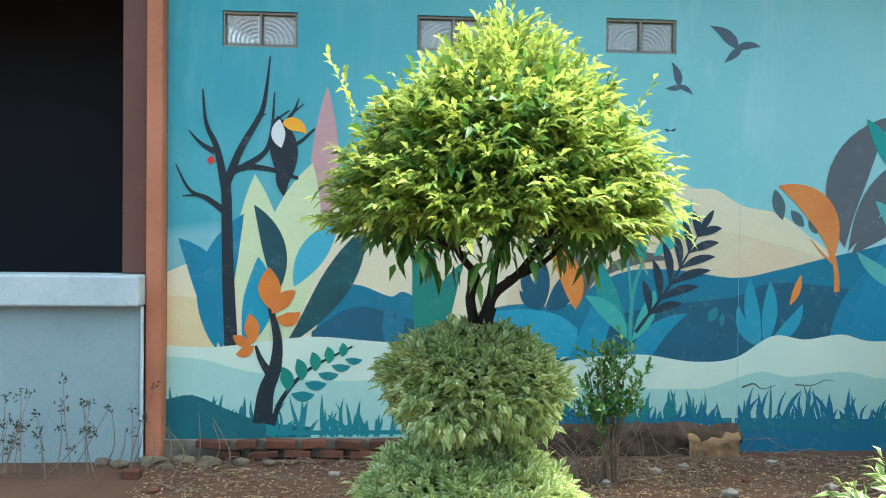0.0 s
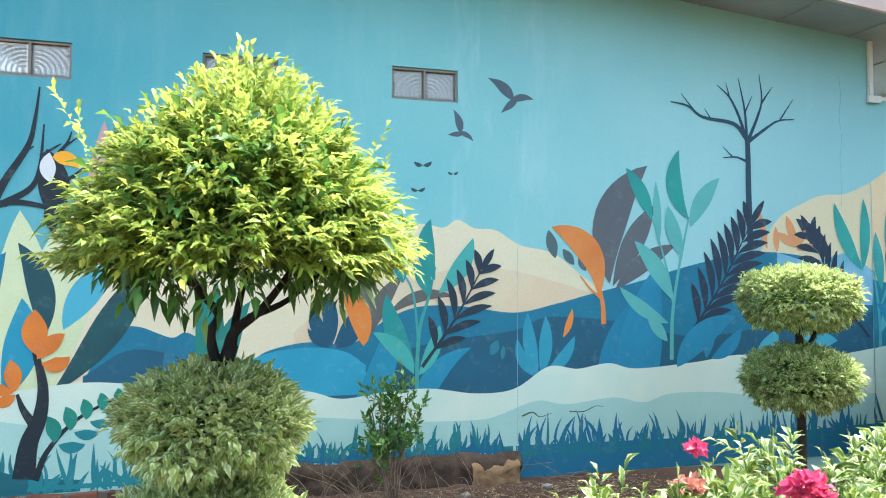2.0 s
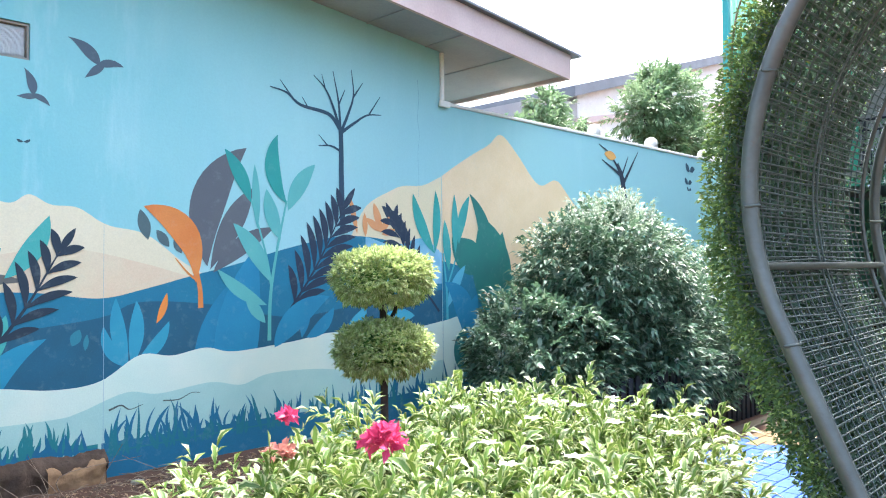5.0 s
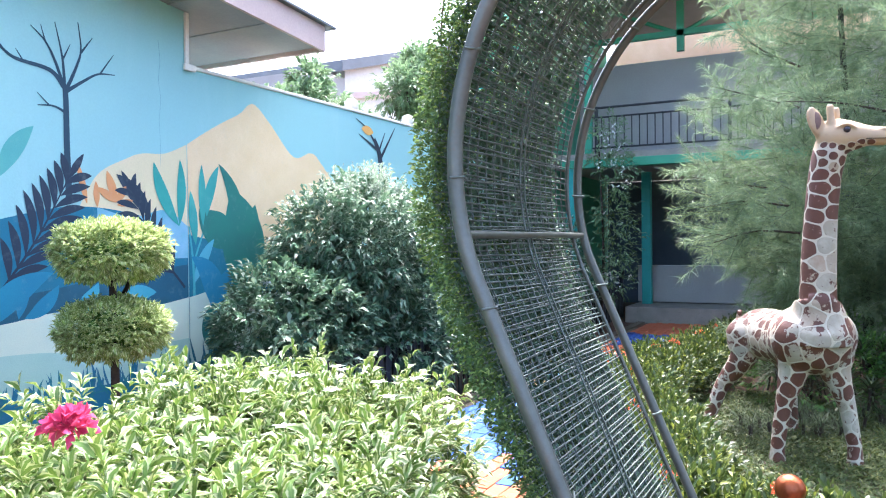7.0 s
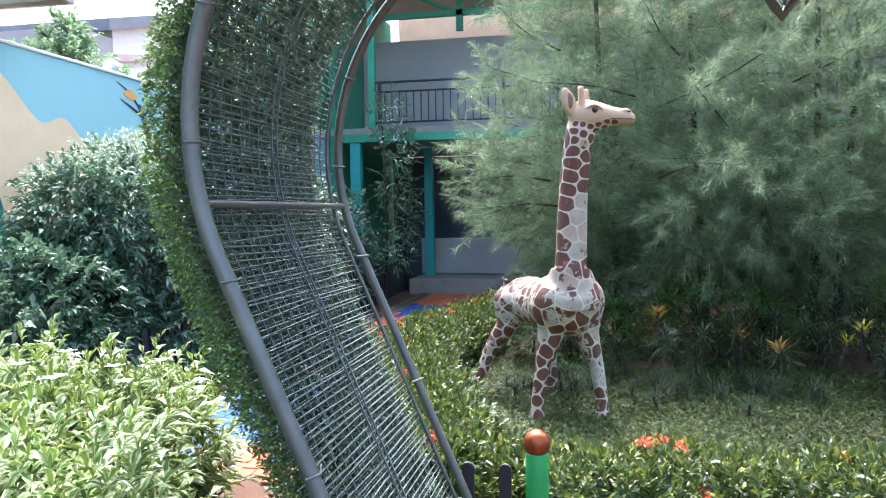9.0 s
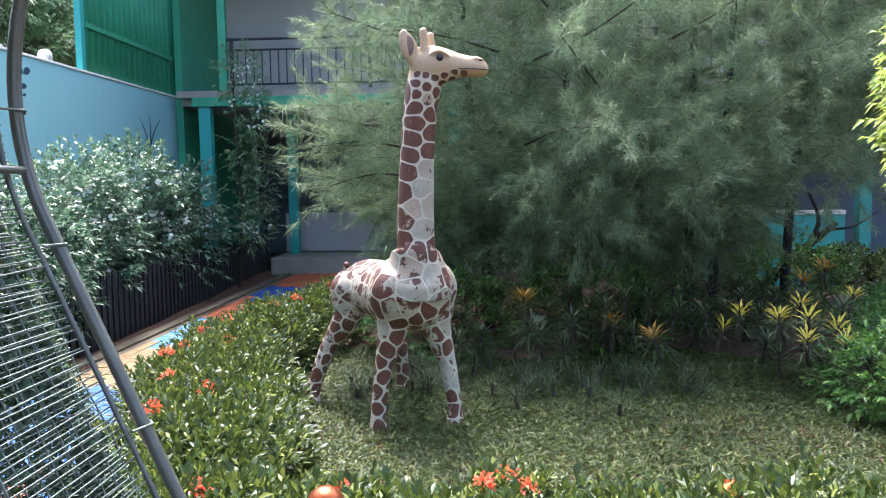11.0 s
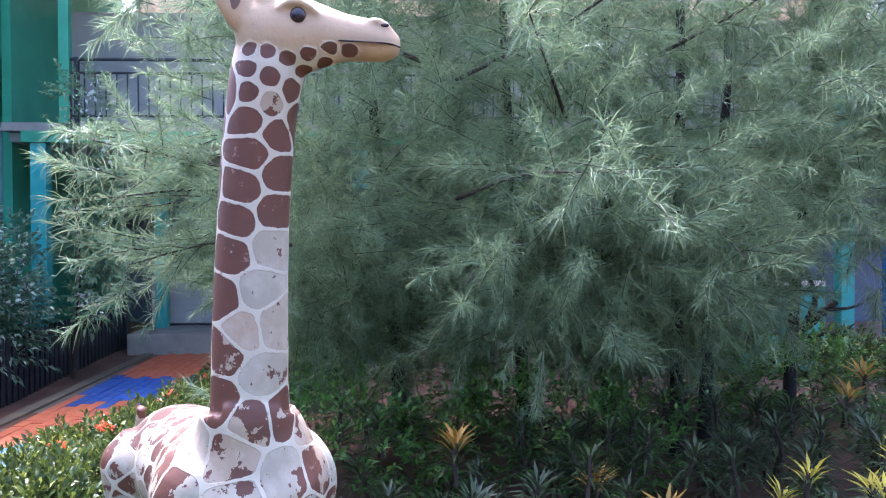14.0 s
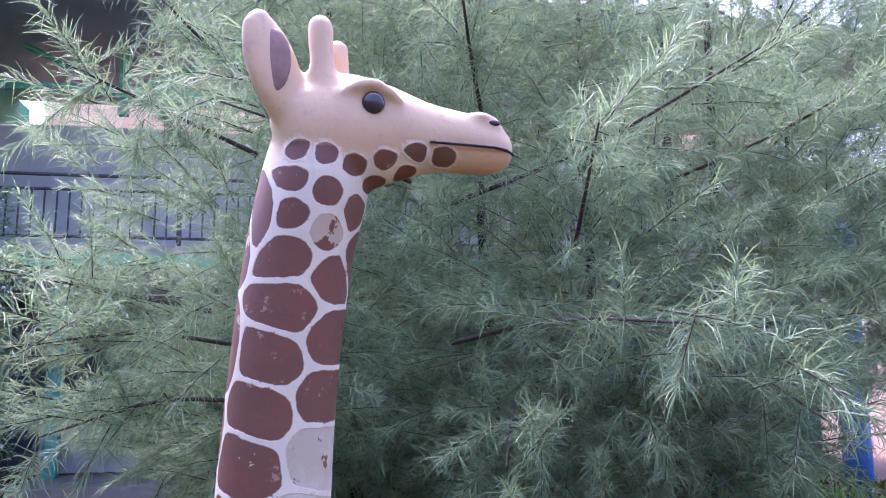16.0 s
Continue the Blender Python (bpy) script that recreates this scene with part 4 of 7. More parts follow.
bb = a_box(-0.088, 0.088, -0.03, 0.03, -0.024, 0.024, 0.005)
bb.to_mesh(brick_proto)
bb.free()
brick_proto.materials.append(MAT_BRICK)
for row in range(3):
    for col in range(7 if row == 2 else 8):
        if (row, col) in ((0, 2), (1, 5), (0, 6)):
            continue
        bo = new("brick", brick_proto)
        bo.parent = foot
        bo.location = (-0.74 + 0.192 * col + (0.09 if row % 2 else 0.0) + 0.01 * math.sin(7 * col + row), WALL_Y - 0.062 - 0.006 * ((col * 5 + row * 3) % 3), 0.27 + 0.056 * row + 0.003 * math.sin(col))
        bo.rotation_euler = (radians(5 * math.sin(4 * col + 3 * row)), radians(4.0 * math.sin(3 * col + row)), radians(7 * math.sin(5 * col + 2 * row)))
        bo.scale = (0.82 + 0.16 * math.sin(9 * col + 4 * row), 1.0, 0.92 + 0.1 * math.sin(6 * col + 5 * row))

# ---- the kiosk front beside the mural ----
kiosk = thing("kiosk_front", (-1.5, 4.4, 0.3), "grey-blue parapet under a dark open window framed in terracotta paint", "building", kind="structure")
part("pilaster", a_box(-1.088, -1.003, 4.46, 4.72, 0.28, 3.3, 0.006), MAT_PILASTER, kiosk, "terracotta painted pilaster")
part("jamb", a_box(-1.235, -1.091, 4.52, 4.70, 1.321, 3.3, 0.006), MAT_BROWN, kiosk, "dark brown window jamb")
part("parapet", a_box(-3.4, -1.112, 4.44, 4.6, 0.25, 1.147, 0.004), MAT_RENDER_GREY, kiosk, "smooth grey-blue rendered parapet")
part("sill", a_box(-3.4, -1.092, 4.36, 4.66, 1.150, 1.318, 0.012), MAT_SILL, kiosk, "thick projecting grey sill")
part("drain_pipe", tube_mesh([(-1.099, 4.435, 0.3), (-1.099, 4.435, 0.7), (-1.099, 4.435, 1.147)], 0.011), MAT_SILL, kiosk)
# Room faces are coloured near-black in place of shade.
part("dark_room", a_box(-3.4, -1.26, 5.6, 5.7, 0.3, 3.4), MAT_ROOM_SHADE, kiosk)
part("dark_room_side", a_box(-1.25, -1.12, 4.72, 5.6, 0.3, 3.4), MAT_ROOM_SHADE, kiosk)
part("dark_room_end", a_box(-3.5, -3.41, 4.44, 5.7, 0.3, 3.4), MAT_ROOM_SHADE, kiosk)
part("dark_room_ceiling", a_box(-3.4, -1.26, 4.5, 5.6, 3.3, 3.4), MAT_ROOM_SHADE, kiosk)
part("dark_room_floor", a_box(-3.4, -1.26, 4.62, 5.59, 1.10, 1.16), MAT_ROOM_SHADE, kiosk)
part("lintel", a_box(-3.4, -1.25, 4.5, 4.6, 3.05, 3.295), MAT_BROWN, kiosk)


# ---- plants: clipped trees, hedges, shrubs ----
def trunk_mesh(stems, seg=9):
    return joined([tube_data(smooth_line(c, 5), np.linspace(r0, r1, 5 * (len(c) - 1) + 1), seg) for c, r0, r1 in stems])


def clipped_tree():
    g = np.random.default_rng(21)
    x, y = 0.52, 2.50
    t = thing("clipped_tree", (x, y, 0.28), "golden-leaved clipped tree with a domed crown over two leafy tiers", "tree")
    stems = [([(x - 0.05, y, 0.25), (x - 0.06, y, 0.62), (x - 0.05, y, 0.95), (x + 0.0, y, 1.22), (x + 0.03, y, 1.33)], 0.032, 0.022),
             ([(x + 0.02, y, 1.30), (x + 0.04, y - 0.02, 1.37), (x + 0.12, y - 0.03, 1.44), (x + 0.24, y, 1.60)], 0.02, 0.009),
             ([(x + 0.03, y, 1.32), (x + 0.05, y + 0.03, 1.45), (x + 0.09, y + 0.05, 1.62)], 0.015, 0.007),
             ([(x - 0.01, y, 1.26), (x - 0.03, y - 0.02, 1.36), (x - 0.01, y, 1.42), (x - 0.07, y - 0.02, 1.50), (x - 0.12, y, 1.64)], 0.017, 0.008),
             ([(x + 0.08, y - 0.02, 1.41), (x + 0.20, y + 0.06, 1.46), (x + 0.34, y + 0.1, 1.58)], 0.012, 0.006),
             ([(x - 0.06, y, 1.50), (x - 0.2, y + 0.05, 1.56), (x - 0.32, y, 1.66)], 0.010, 0.005)]
    part("trunk", trunk_mesh(stems), MAT_DARKBARK, t, "dark slender forking trunk", True)
    cx, cz = 0.58, 1.62
    d = unit(g.normal(size=(3200, 3)))
    d = d[d[:, 2] > -0.20][:2100]
    side = np.hypot(d[:, 0], d[:, 1])
    rz = np.where(d[:, 2] > 0, 0.66, 0.34)
    lump = 1 + 0.07 * np.sin(6 * d[:, 0] + 1) * np.cos(5 * d[:, 1]) + 0.05 * np.sin(11 * d[:, 2] + 8 * d[:, 0])
    cone = 1 - 0.30 * np.clip(d[:, 2], 0, 1) * side * 1.6
    root = np.array([cx, y, cz]) + d * lump[:, None] * cone[:, None] * np.stack([np.full(len(d), 0.43), np.full(len(d), 0.42), rz * 0.80], 1) * (0.80 + 0.12 * g.random((len(d), 1)))
    part("crown", sprays(g, root, unit(d * [1, 1, 0.5]), 14, 0.13, 0.040, 0.0145, 1.1, 0.10, 0.22), LEAF_GOLD, t, "bright yellow-green drooping leaves")
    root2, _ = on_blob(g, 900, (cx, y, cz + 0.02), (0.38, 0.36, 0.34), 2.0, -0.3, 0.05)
    # Shade within the crown is put into the darker green of these leaves.
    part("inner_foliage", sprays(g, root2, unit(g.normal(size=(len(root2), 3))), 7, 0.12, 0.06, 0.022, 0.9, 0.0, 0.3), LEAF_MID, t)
    k = 46
    a = g.random(k) * 2 * np.pi
    rr = np.sqrt(g.random(k)) * 0.34
    tips = np.stack([cx + rr * np.cos(a), y + rr * np.sin(a), 1.97 - 0.62 * rr - 0.2 * rr ** 2], 1)
    tips = np.vstack([tips, [[0.17, y - 0.1, 1.86], [0.15, y, 1.82], [0.93, y - 0.1, 1.84], [0.98, y, 1.76], [0.60, y, 2.0], [0.64, y - 0.04, 1.99]]])
    out = np.stack([0.6 * (tips[:, 0] - cx), 0.6 * (tips[:, 1] - y), np.full(len(tips), 0.6)], 1)
    tagged(part("young_growth", sprays(g, tips, out, 13, 0.17, 0.05, 0.016, 1.0, 0.2, 0.3, 0.12), LEAF_GOLD, t, "long pale young shoots"), kind="stuff")
    for name, c, r, n in (("middle_tier", (0.505, y, 1.11), (0.215, 0.215, 0.118), 1500), ("lower_tier", (0.50, y, 0.74), (0.275, 0.275, 0.14), 1900)):
        rt, o = on_blob(g, n, c, r, 2.4, -0.75, 0.10, 0.7, 0.12)
        part(name, sprays(g, rt, o, 6, 0.045, 0.038, 0.020, 1.1, 0.15, 0.12, 0.4), LEAF_TIER_LIT, t, "small cream-edged leaves")
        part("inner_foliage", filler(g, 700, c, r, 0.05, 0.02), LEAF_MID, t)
    return t


clipped_tree()


def topiary():
    g = np.random.default_rng(22)
    x, y = 3.60, 3.66
    t = thing("topiary", (x, y, 0.2), "cloud-pruned topiary with two stacked round cushions of leaves", "topiary")
    part("trunk", trunk_mesh([([(x, y, 0.15), (x + 0.01, y, 0.6), (x, y, 1.3)], 0.03, 0.02), ([(x, y, 1.1), (x + 0.09, y, 1.2), (x + 0.13, y, 1.3)], 0.015, 0.01)]), MAT_BARK, t, "", True)
    for name, c, r, n in (("upper_cushion", (x, y, 1.425), (0.265, 0.255, 0.142), 1500), ("lower_cushion", (x, y, 0.985), (0.25, 0.24, 0.135), 1400)):
        rt, o = on_blob(g, n, c, r, 2.5, -0.9, 0.05, 0.3, 0.10)
        part(name, sprays(g, rt, o, 6, 0.04, 0.036, 0.017, 1.1, 0.2, 0.15, 0.4), LEAF_VARIEG, t, "yellow-green clipped leaves")
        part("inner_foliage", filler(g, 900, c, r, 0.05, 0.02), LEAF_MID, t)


topiary()


def sapling():
    g = np.random.default_rng(23)
    x, y = 1.36, 4.02
    t = thing("sapling", (x, y, 0.3), "small bushy green sapling with thin upright stems", "shrub")
    stems, tips = [], []
    for k in range(13):
        a, r = 2 * np.pi * g.random(), 0.05 + 0.14 * g.random()
        top = np.array([x + r * np.cos(a), y + 0.7 * r * np.sin(a), 0.62 + 0.36 * g.random()])
        mid = np.array([x + 0.4 * r * np.cos(a), y + 0.3 * r * np.sin(a), 0.55])
        stems.append(([(x + 0.01 * k - 0.06, y, 0.27), tuple(mid), tuple(top)], 0.006, 0.003))
        tips += [top, mid * 0.3 + top * 0.7, mid * 0.55 + top * 0.45]
    for st in stems:
        part("stem", trunk_mesh([st], 5), MAT_TWIG, t)
    tips = np.array(tips)
    rt = np.repeat(tips, 4, 0) + 0.03 * g.normal(size=(len(tips) * 4, 3))
    part("foliage", sprays(g, rt, g.normal(size=rt.shape) * 0.6 + [0, 0, 0.7], 8, 0.07, 0.046, 0.017, 0.8, 0.6, 0.08), LEAF_MID, t, "small bright green leaves")
    dr = np.stack([x + 0.3 * g.normal(size=60), y - 0.02 + 0.08 * g.normal(size=60), np.full(60, 0.28)], 1)
    tw = [([tuple(p), tuple(p + [0.06 * g.normal(), 0.04 * g.normal(), 0.10 + 0.10 * g.random()]), tuple(p + [0.12 * g.normal(), 0.05 * g.normal(), 0.18 + 0.18 * g.random()])], 0.003, 0.001) for p in dr]
    dead = thing("dry_weeds", (x, y - 0.05, 0.28), "tangle of dry brown weed stems at the wall foot", "weeds", kind="stuff")
    part("dry_stems", trunk_mesh(tw, 4), MAT_TWIG, dead)


sapling()


def flower_head(g, centre, radius, n, material, name, owner, label="", leaf=0.03, wid=0.02):
    d = unit(g.normal(size=(n, 3)))
    d[:, 2] = np.abs(d[:, 2])
    p = np.array(centre) + d * radius * (0.3 + 0.7 * g.random((n, 1)))
    return part(name, leaf_mesh(p, unit(d + 0.6 * g.normal(size=(n, 3))), unit(d + 0.5 * g.normal(size=(n, 3))), leaf, wid, 0.3, 0.1), material, owner, label)


def white_edged_hedge():
    """Rows of low shrubs with white-edged leaves, grown together."""
    g = np.random.default_rng(24)
    protos = []
    for v in range(3):
        t = thing("variegated_shrub", (0, 0, 0), "low shrub with long cream-edged green leaves in a dense hedge", "shrub", "variegated hedge shrubs")
        rt, o = on_blob(g, 250, (0, 0, 0.57), (0.28, 0.28, 0.36), 2.6, -0.35, 0.20, v, 0.35)
        part("foliage", sprays(g, rt, o, 10, 0.13, 0.074, 0.023, 1.25, 0.5, 0.3, 0.5), LEAF_HEDGE, t)
        part("inner_foliage", filler(g, 420, (0, 0, 0.5), (0.34, 0.34, 0.38), 0.085, 0.03), LEAF_MID, t)
        st = [([(0.03 * g.normal(), 0.03 * g.normal(), 0), (0.08 * g.normal(), 0.08 * g.normal(), 0.3), (0.2 * g.normal(), 0.2 * g.normal(), 0.6)], 0.008, 0.004) for _ in range(7)]
        part("stems", trunk_mesh(st, 5), MAT_BARK, t)
        protos.append(t)
    spots = []
    for i in range(6):
        for j in range(4):
            x, y = 1.52 + 0.33 * i + 0.1 * (j % 2) + 0.04 * g.normal(), 1.17 + 0.27 * j + 0.04 * g.normal()
            if x > 3.28 or (y < 1.3 and x > 2.3) or (x < 1.6 and y < 1.35) or (x < 1.68 and y > 1.5):
                continue
            spots.append((x, y))
    first = {}
    for k, (x, y) in enumerate(spots):
        m = pose(x, y, -0.09 + 0.05 * step(1.3, 1.9, np.array(y)) + 0.02 * g.normal(), 0, 0, 360 * g.random())
        p = protos[k % 3]
        if k % 3 in first:
            copy_thing(p, m)
        else:
            first[k % 3] = True
            p.matrix_basis = m
    rose = thing("pink_flower_head", (1.80, 1.62, 0.9), "large bright pink flower cluster on the variegated hedge", "flower", "pink flower heads")
    flower_head(g, (1.80, 1.58, 1.04), 0.046, 110, PETAL_PINK, "petals", rose, "", 0.038, 0.022)
    ros2 = thing("pink_flower_head", (1.93, 2.05, 0.98), "large bright pink flower cluster on the variegated hedge", "flower", "pink flower heads")
    flower_head(g, (1.80, 2.0, 1.05), 0.02, 40, PETAL_PINK, "petals", ros2, "", 0.03, 0.02)
    dull = thing("faded_flower_head", (1.70, 1.95, 0.9), "faded reddish flower cluster among the hedge leaves", "flower")
    flower_head(g, (1.70, 1.88, 0.98), 0.03, 45, foliage("faded_petal", rgb("a05a54"), rgb("b9786c"), rgb("c99a8a")), "petals", dull, "", 0.034, 0.02)
    sp = np.array([(2.6, 1.55, 1.03), (2.45, 1.32, 1.03), (2.9, 1.6, 1.0), (2.75, 1.35, 1.0), (2.3, 1.5, 1.04), (2.65, 1.25, 0.98), (3.0, 1.35, 0.97), (2.05, 1.45, 1.02), (2.15, 1.25, 1.0), (1.95, 1.3, 1.01), (2.5, 1.6, 1.05), (2.8, 1.55, 1.03), (2.2, 1.7, 1.06), (2.55, 1.85, 1.05)])
    for p in sp:
        w = thing("white_star_flower", tuple(p), "small white star-shaped flower on the hedge", "flower", "white star flowers")
        a = np.linspace(0, 2 * np.pi, 5, endpoint=False) + g.random()
        part("petals", leaf_mesh(np.repeat(p[None], 5, 0), np.stack([np.cos(a), np.sin(a), 0.3 + 0 * a], 1), np.tile([0, 0, 1.0], (5, 1)), 0.034, 0.016, 0.1, 0.1), PETAL_WHITE, w)


white_edged_hedge()


def pale_shrub():
    g = np.random.default_rng(25)
    big = thing("frosted_shrub", (6.0, 3.65, 0.1), "large rounded dark shrub with small whitish leaves towards its top", "shrub")
    part("stems", trunk_mesh([([(6.0, 3.7, 0.05), (6.0, 3.7, 0.6), (6.1, 3.65, 1.5)], 0.05, 0.02), ([(5.8, 3.7, 0.05), (5.7, 3.65, 0.7), (5.6, 3.6, 1.3)], 0.04, 0.015)]), MAT_BARK, big)
    rt, o = on_blob(g, 1900, (6.15, 3.65, 1.36), (0.76, 0.55, 0.62), 2.1, -0.8, 0.13, 0.5, 0.3)
    # Leaves above about 1.8 m take the paler tone, with a ragged border.
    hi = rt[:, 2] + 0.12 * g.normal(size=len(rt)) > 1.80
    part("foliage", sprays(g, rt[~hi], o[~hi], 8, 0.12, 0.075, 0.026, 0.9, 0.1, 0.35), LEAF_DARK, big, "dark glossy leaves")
    part("upper_pale_foliage", sprays(g, rt[hi], o[hi], 9, 0.13, 0.07, 0.022, 0.9, 0.2, 0.35), LEAF_PALE, big, "paler leaves above the dark ones")
    part("inner_foliage", filler(g, 2600, (6.05, 3.65, 1.4), (0.86, 0.6, 0.75), 0.09, 0.035), LEAF_DARK, big)
    for c, r, n in (((5.25, 3.62, 0.70), (0.70, 0.45, 0.55), 1100), ((6.35, 3.45, 0.68), (0.75, 0.42, 0.55), 1200), ((7.5, 3.6, 0.75), (0.75, 0.5, 0.65), 900)):
        t = thing("gardenia_shrub", (c[0], c[1], 0.1), "dark green gardenia-like shrub dotted with white flowers", "shrub", "white-flowered shrubs")
        rt, o = on_blob(g, n, c, r, 2.3, -0.8, 0.12, c[0], 0.2)
        part("foliage", sprays(g, rt, o, 8, 0.11, 0.080, 0.030, 0.9, 0.3, 0.3), LEAF_DARK, t)
        part("inner_foliage", filler(g, 1300, c, r, 0.09, 0.04), LEAF_DARK, t)
        pick = rt[g.random(len(rt)) < 0.035] + [0, -0.03, 0.05]
        k = len(pick)
        pp = np.repeat(pick, 6, 0)
        part("blossoms", leaf_mesh(pp, unit(g.normal(size=(6 * k, 3)) + [0, -0.4, 0.7]), unit(g.normal(size=(6 * k, 3))), 0.04, 0.022, 0.1, 0.1), PETAL_WHITE, t, "small white blossoms")


pale_shrub()


def far_shrubs():
    g = np.random.default_rng(26)
    for c, r, n, white in (((8.9, 3.75, 0.95), (0.7, 0.45, 0.75), 800, 0.10), ((10.2, 3.75, 1.05), (0.7, 0.45, 0.85), 800, 0.12), ((11.3, 3.7, 0.9), (0.6, 0.4, 0.75), 600, 0.10)):
        t = thing("white_flowering_shrub", (c[0], c[1], 0.05), "tall loose shrub covered in white flowers behind the picket fence", "shrub", "white flowering shrubs")
        rt, o = on_blob(g, n, c, r, 2.1, -0.8, 0.2, c[0], 0.3)
        part("foliage", sprays(g, rt, o, 8, 0.16, 0.085, 0.034, 0.9, 0.3, 0.3), LEAF_DARK, t)
        part("inner_foliage", filler(g, 700, c, r, 0.1, 0.045), LEAF_DARK, t)
        pick = rt[g.random(len(rt)) < white] + [0, -0.04, 0.04]
        k = len(pick)
        pp = np.repeat(pick, 6, 0) + 0.03 * g.normal(size=(6 * k, 3))
        part("blossoms", leaf_mesh(pp, unit(g.normal(size=(6 * k, 3)) + [0, -0.4, 0.7]), unit(g.normal(size=(6 * k, 3))), 0.06, 0.04, 0.1, 0.1), PETAL_WHITE, t)
    t = thing("climbing_shrub", (12.3, 3.35, 0.0), "tall slim climbing shrub with white flowers beside the column", "shrub")
    ctr = [(12.3, 3.15, 3.0), (12.3, 3.05, 2.5), (12.25, 3.1, 1.9), (12.3, 3.0, 1.4), (12.25, 3.05, 0.9)]
    part("stem", trunk_mesh([([(12.3, 3.3, 0), (12.35, 3.25, 1.2), (12.3, 3.3, 3.1)], 0.03, 0.012)]), MAT_BARK, t)
    allr, allo = [], []
    for k, c in enumerate(ctr):
        rt, o = on_blob(g, 80, c, (0.24, 0.24, 0.36), 2, -1, 0.25, k, 0.6)
        allr.append(rt), allo.append(o)
    rt, o = np.vstack(allr), np.vstack(allo)
    part("foliage", sprays(g, rt, o, 7, 0.16, 0.075, 0.03, 0.9, 0.2, 0.3), LEAF_FAR, t)
    pick = np.repeat(rt[g.random(len(rt)) < 0.07], 5, 0)
    part("blossoms", leaf_mesh(pick + 0.03 * g.normal(size=pick.shape), unit(g.normal(size=pick.shape)), unit(g.normal(size=pick.shape)), 0.06, 0.035, 0.1, 0.1), PETAL_WHITE, t)


far_shrubs()


def ixora_rows():
    g = np.random.default_rng(27)
    protos = []
    for v in range(3):
        t = thing("ixora_shrub", (0, 0, 0), "low clipped ixora shrub with glossy leaves in a border row", "shrub", "ixora border shrubs")
        rt, o = on_blob(g, 230, (0, 0, 0.25), (0.27, 0.27, 0.20), 2.4, -0.6, 0.15, v, 0.3)
        part("foliage", sprays(g, rt, o, 8, 0.09, 0.058, 0.022, 0.9, 0.7, 0.15), LEAF_IXORA, t)
        part("inner_foliage", filler(g, 300, (0, 0, 0.22), (0.26, 0.26, 0.22), 0.05, 0.02), LEAF_DARK, t)
        st = [([(0.05 * g.normal(), 0.05 * g.normal(), 0), (0.1 * g.normal(), 0.1 * g.normal(), 0.12), (0.2 * g.normal(), 0.2 * g.normal(), 0.3)], 0.006, 0.003) for _ in range(9)]
        part("stems", trunk_mesh(st, 4), MAT_TWIG, t)
        protos.append(t)
    spots = []
    rows_x, rows_y = [4.1, 5.2, 6.2, 7.2, 8.5, 9.8, 12.4], [0.80, 1.15, 1.50, 1.58, 1.38, 1.12, 0.85]
    for k in range(22):  # along the path
        x = 4.1 + 8.2 * k / 21
        y = float(np.interp(x, rows_x, rows_y))
        spots += [(x + 0.05 * g.normal(), y + 0.12 + 0.04 * g.normal(), -0.08), (x + 0.18 + 0.05 * g.normal(), y - 0.14 + 0.04 * g.normal(), -0.09)]
    for k in range(11):  # across the front of the lawn
        spots += [(4.12 + 0.05 * g.normal(), 0.75 - 0.30 * k, -0.13)] + ([(4.42 + 0.06 * g.normal(), 0.62 - 0.30 * k, -0.22)] if k % 2 else [])
    spots += [(10.2, -5.2, 0.1), (10.4, -4.8, 0.1), (10.6, -4.4, 0.15), (9.9, -5.6, 0.1), (10.3, -4.0, 0.1), (9.6, -4.6, 0.12)]
    used = set()
    for k, (x, y, dz) in enumerate(spots):
        m = pose(x, y, dz, 0, 0, 360 * g.random())
        if k % 3 in used:
            copy_thing(protos[k % 3], m)
        else:
            used.add(k % 3)
            protos[k % 3].matrix_basis = m
    heads = [(5.0, 1.25, 0.42), (5.6, 1.42, 0.42), (6.0, 1.62, 0.45), (6.35, 1.65, 0.42), (6.87, 1.72, 0.42), (7.3, 1.70, 0.42), (8.0, 1.55, 0.42), (8.4, 1.45, 0.42), (9.3, 1.35, 0.42), (9.9, 1.25, 0.42), (6.6, 1.45, 0.40), (5.4, 1.15, 0.40),
             (4.35, -0.27, 0.40), (4.30, -0.42, 0.40), (4.5, -0.36, 0.37), (4.05, -0.5, 0.28), (4.4, -1.15, 0.36), (4.38, 0.26, 0.36), (3.98, -0.2, 0.15), (10.2, -4.9, 0.6), (10.3, -5.3, 0.55), (9.8, -5.0, 0.5), (4.2, 0.72, 0.42)]
    for k, p in enumerate(heads):
        p = (p[0], p[1], p[2] - (0.05 if p[1] < 0.9 else 0.0))
        w = thing("ixora_flower_head", p, "orange-red ixora flower cluster on the border shrubs", "flower", "ixora flower heads")
        flower_head(g, p, 0.045, 46, PETAL_RED, "petals", w, "", 0.024, 0.014)


ixora_rows()


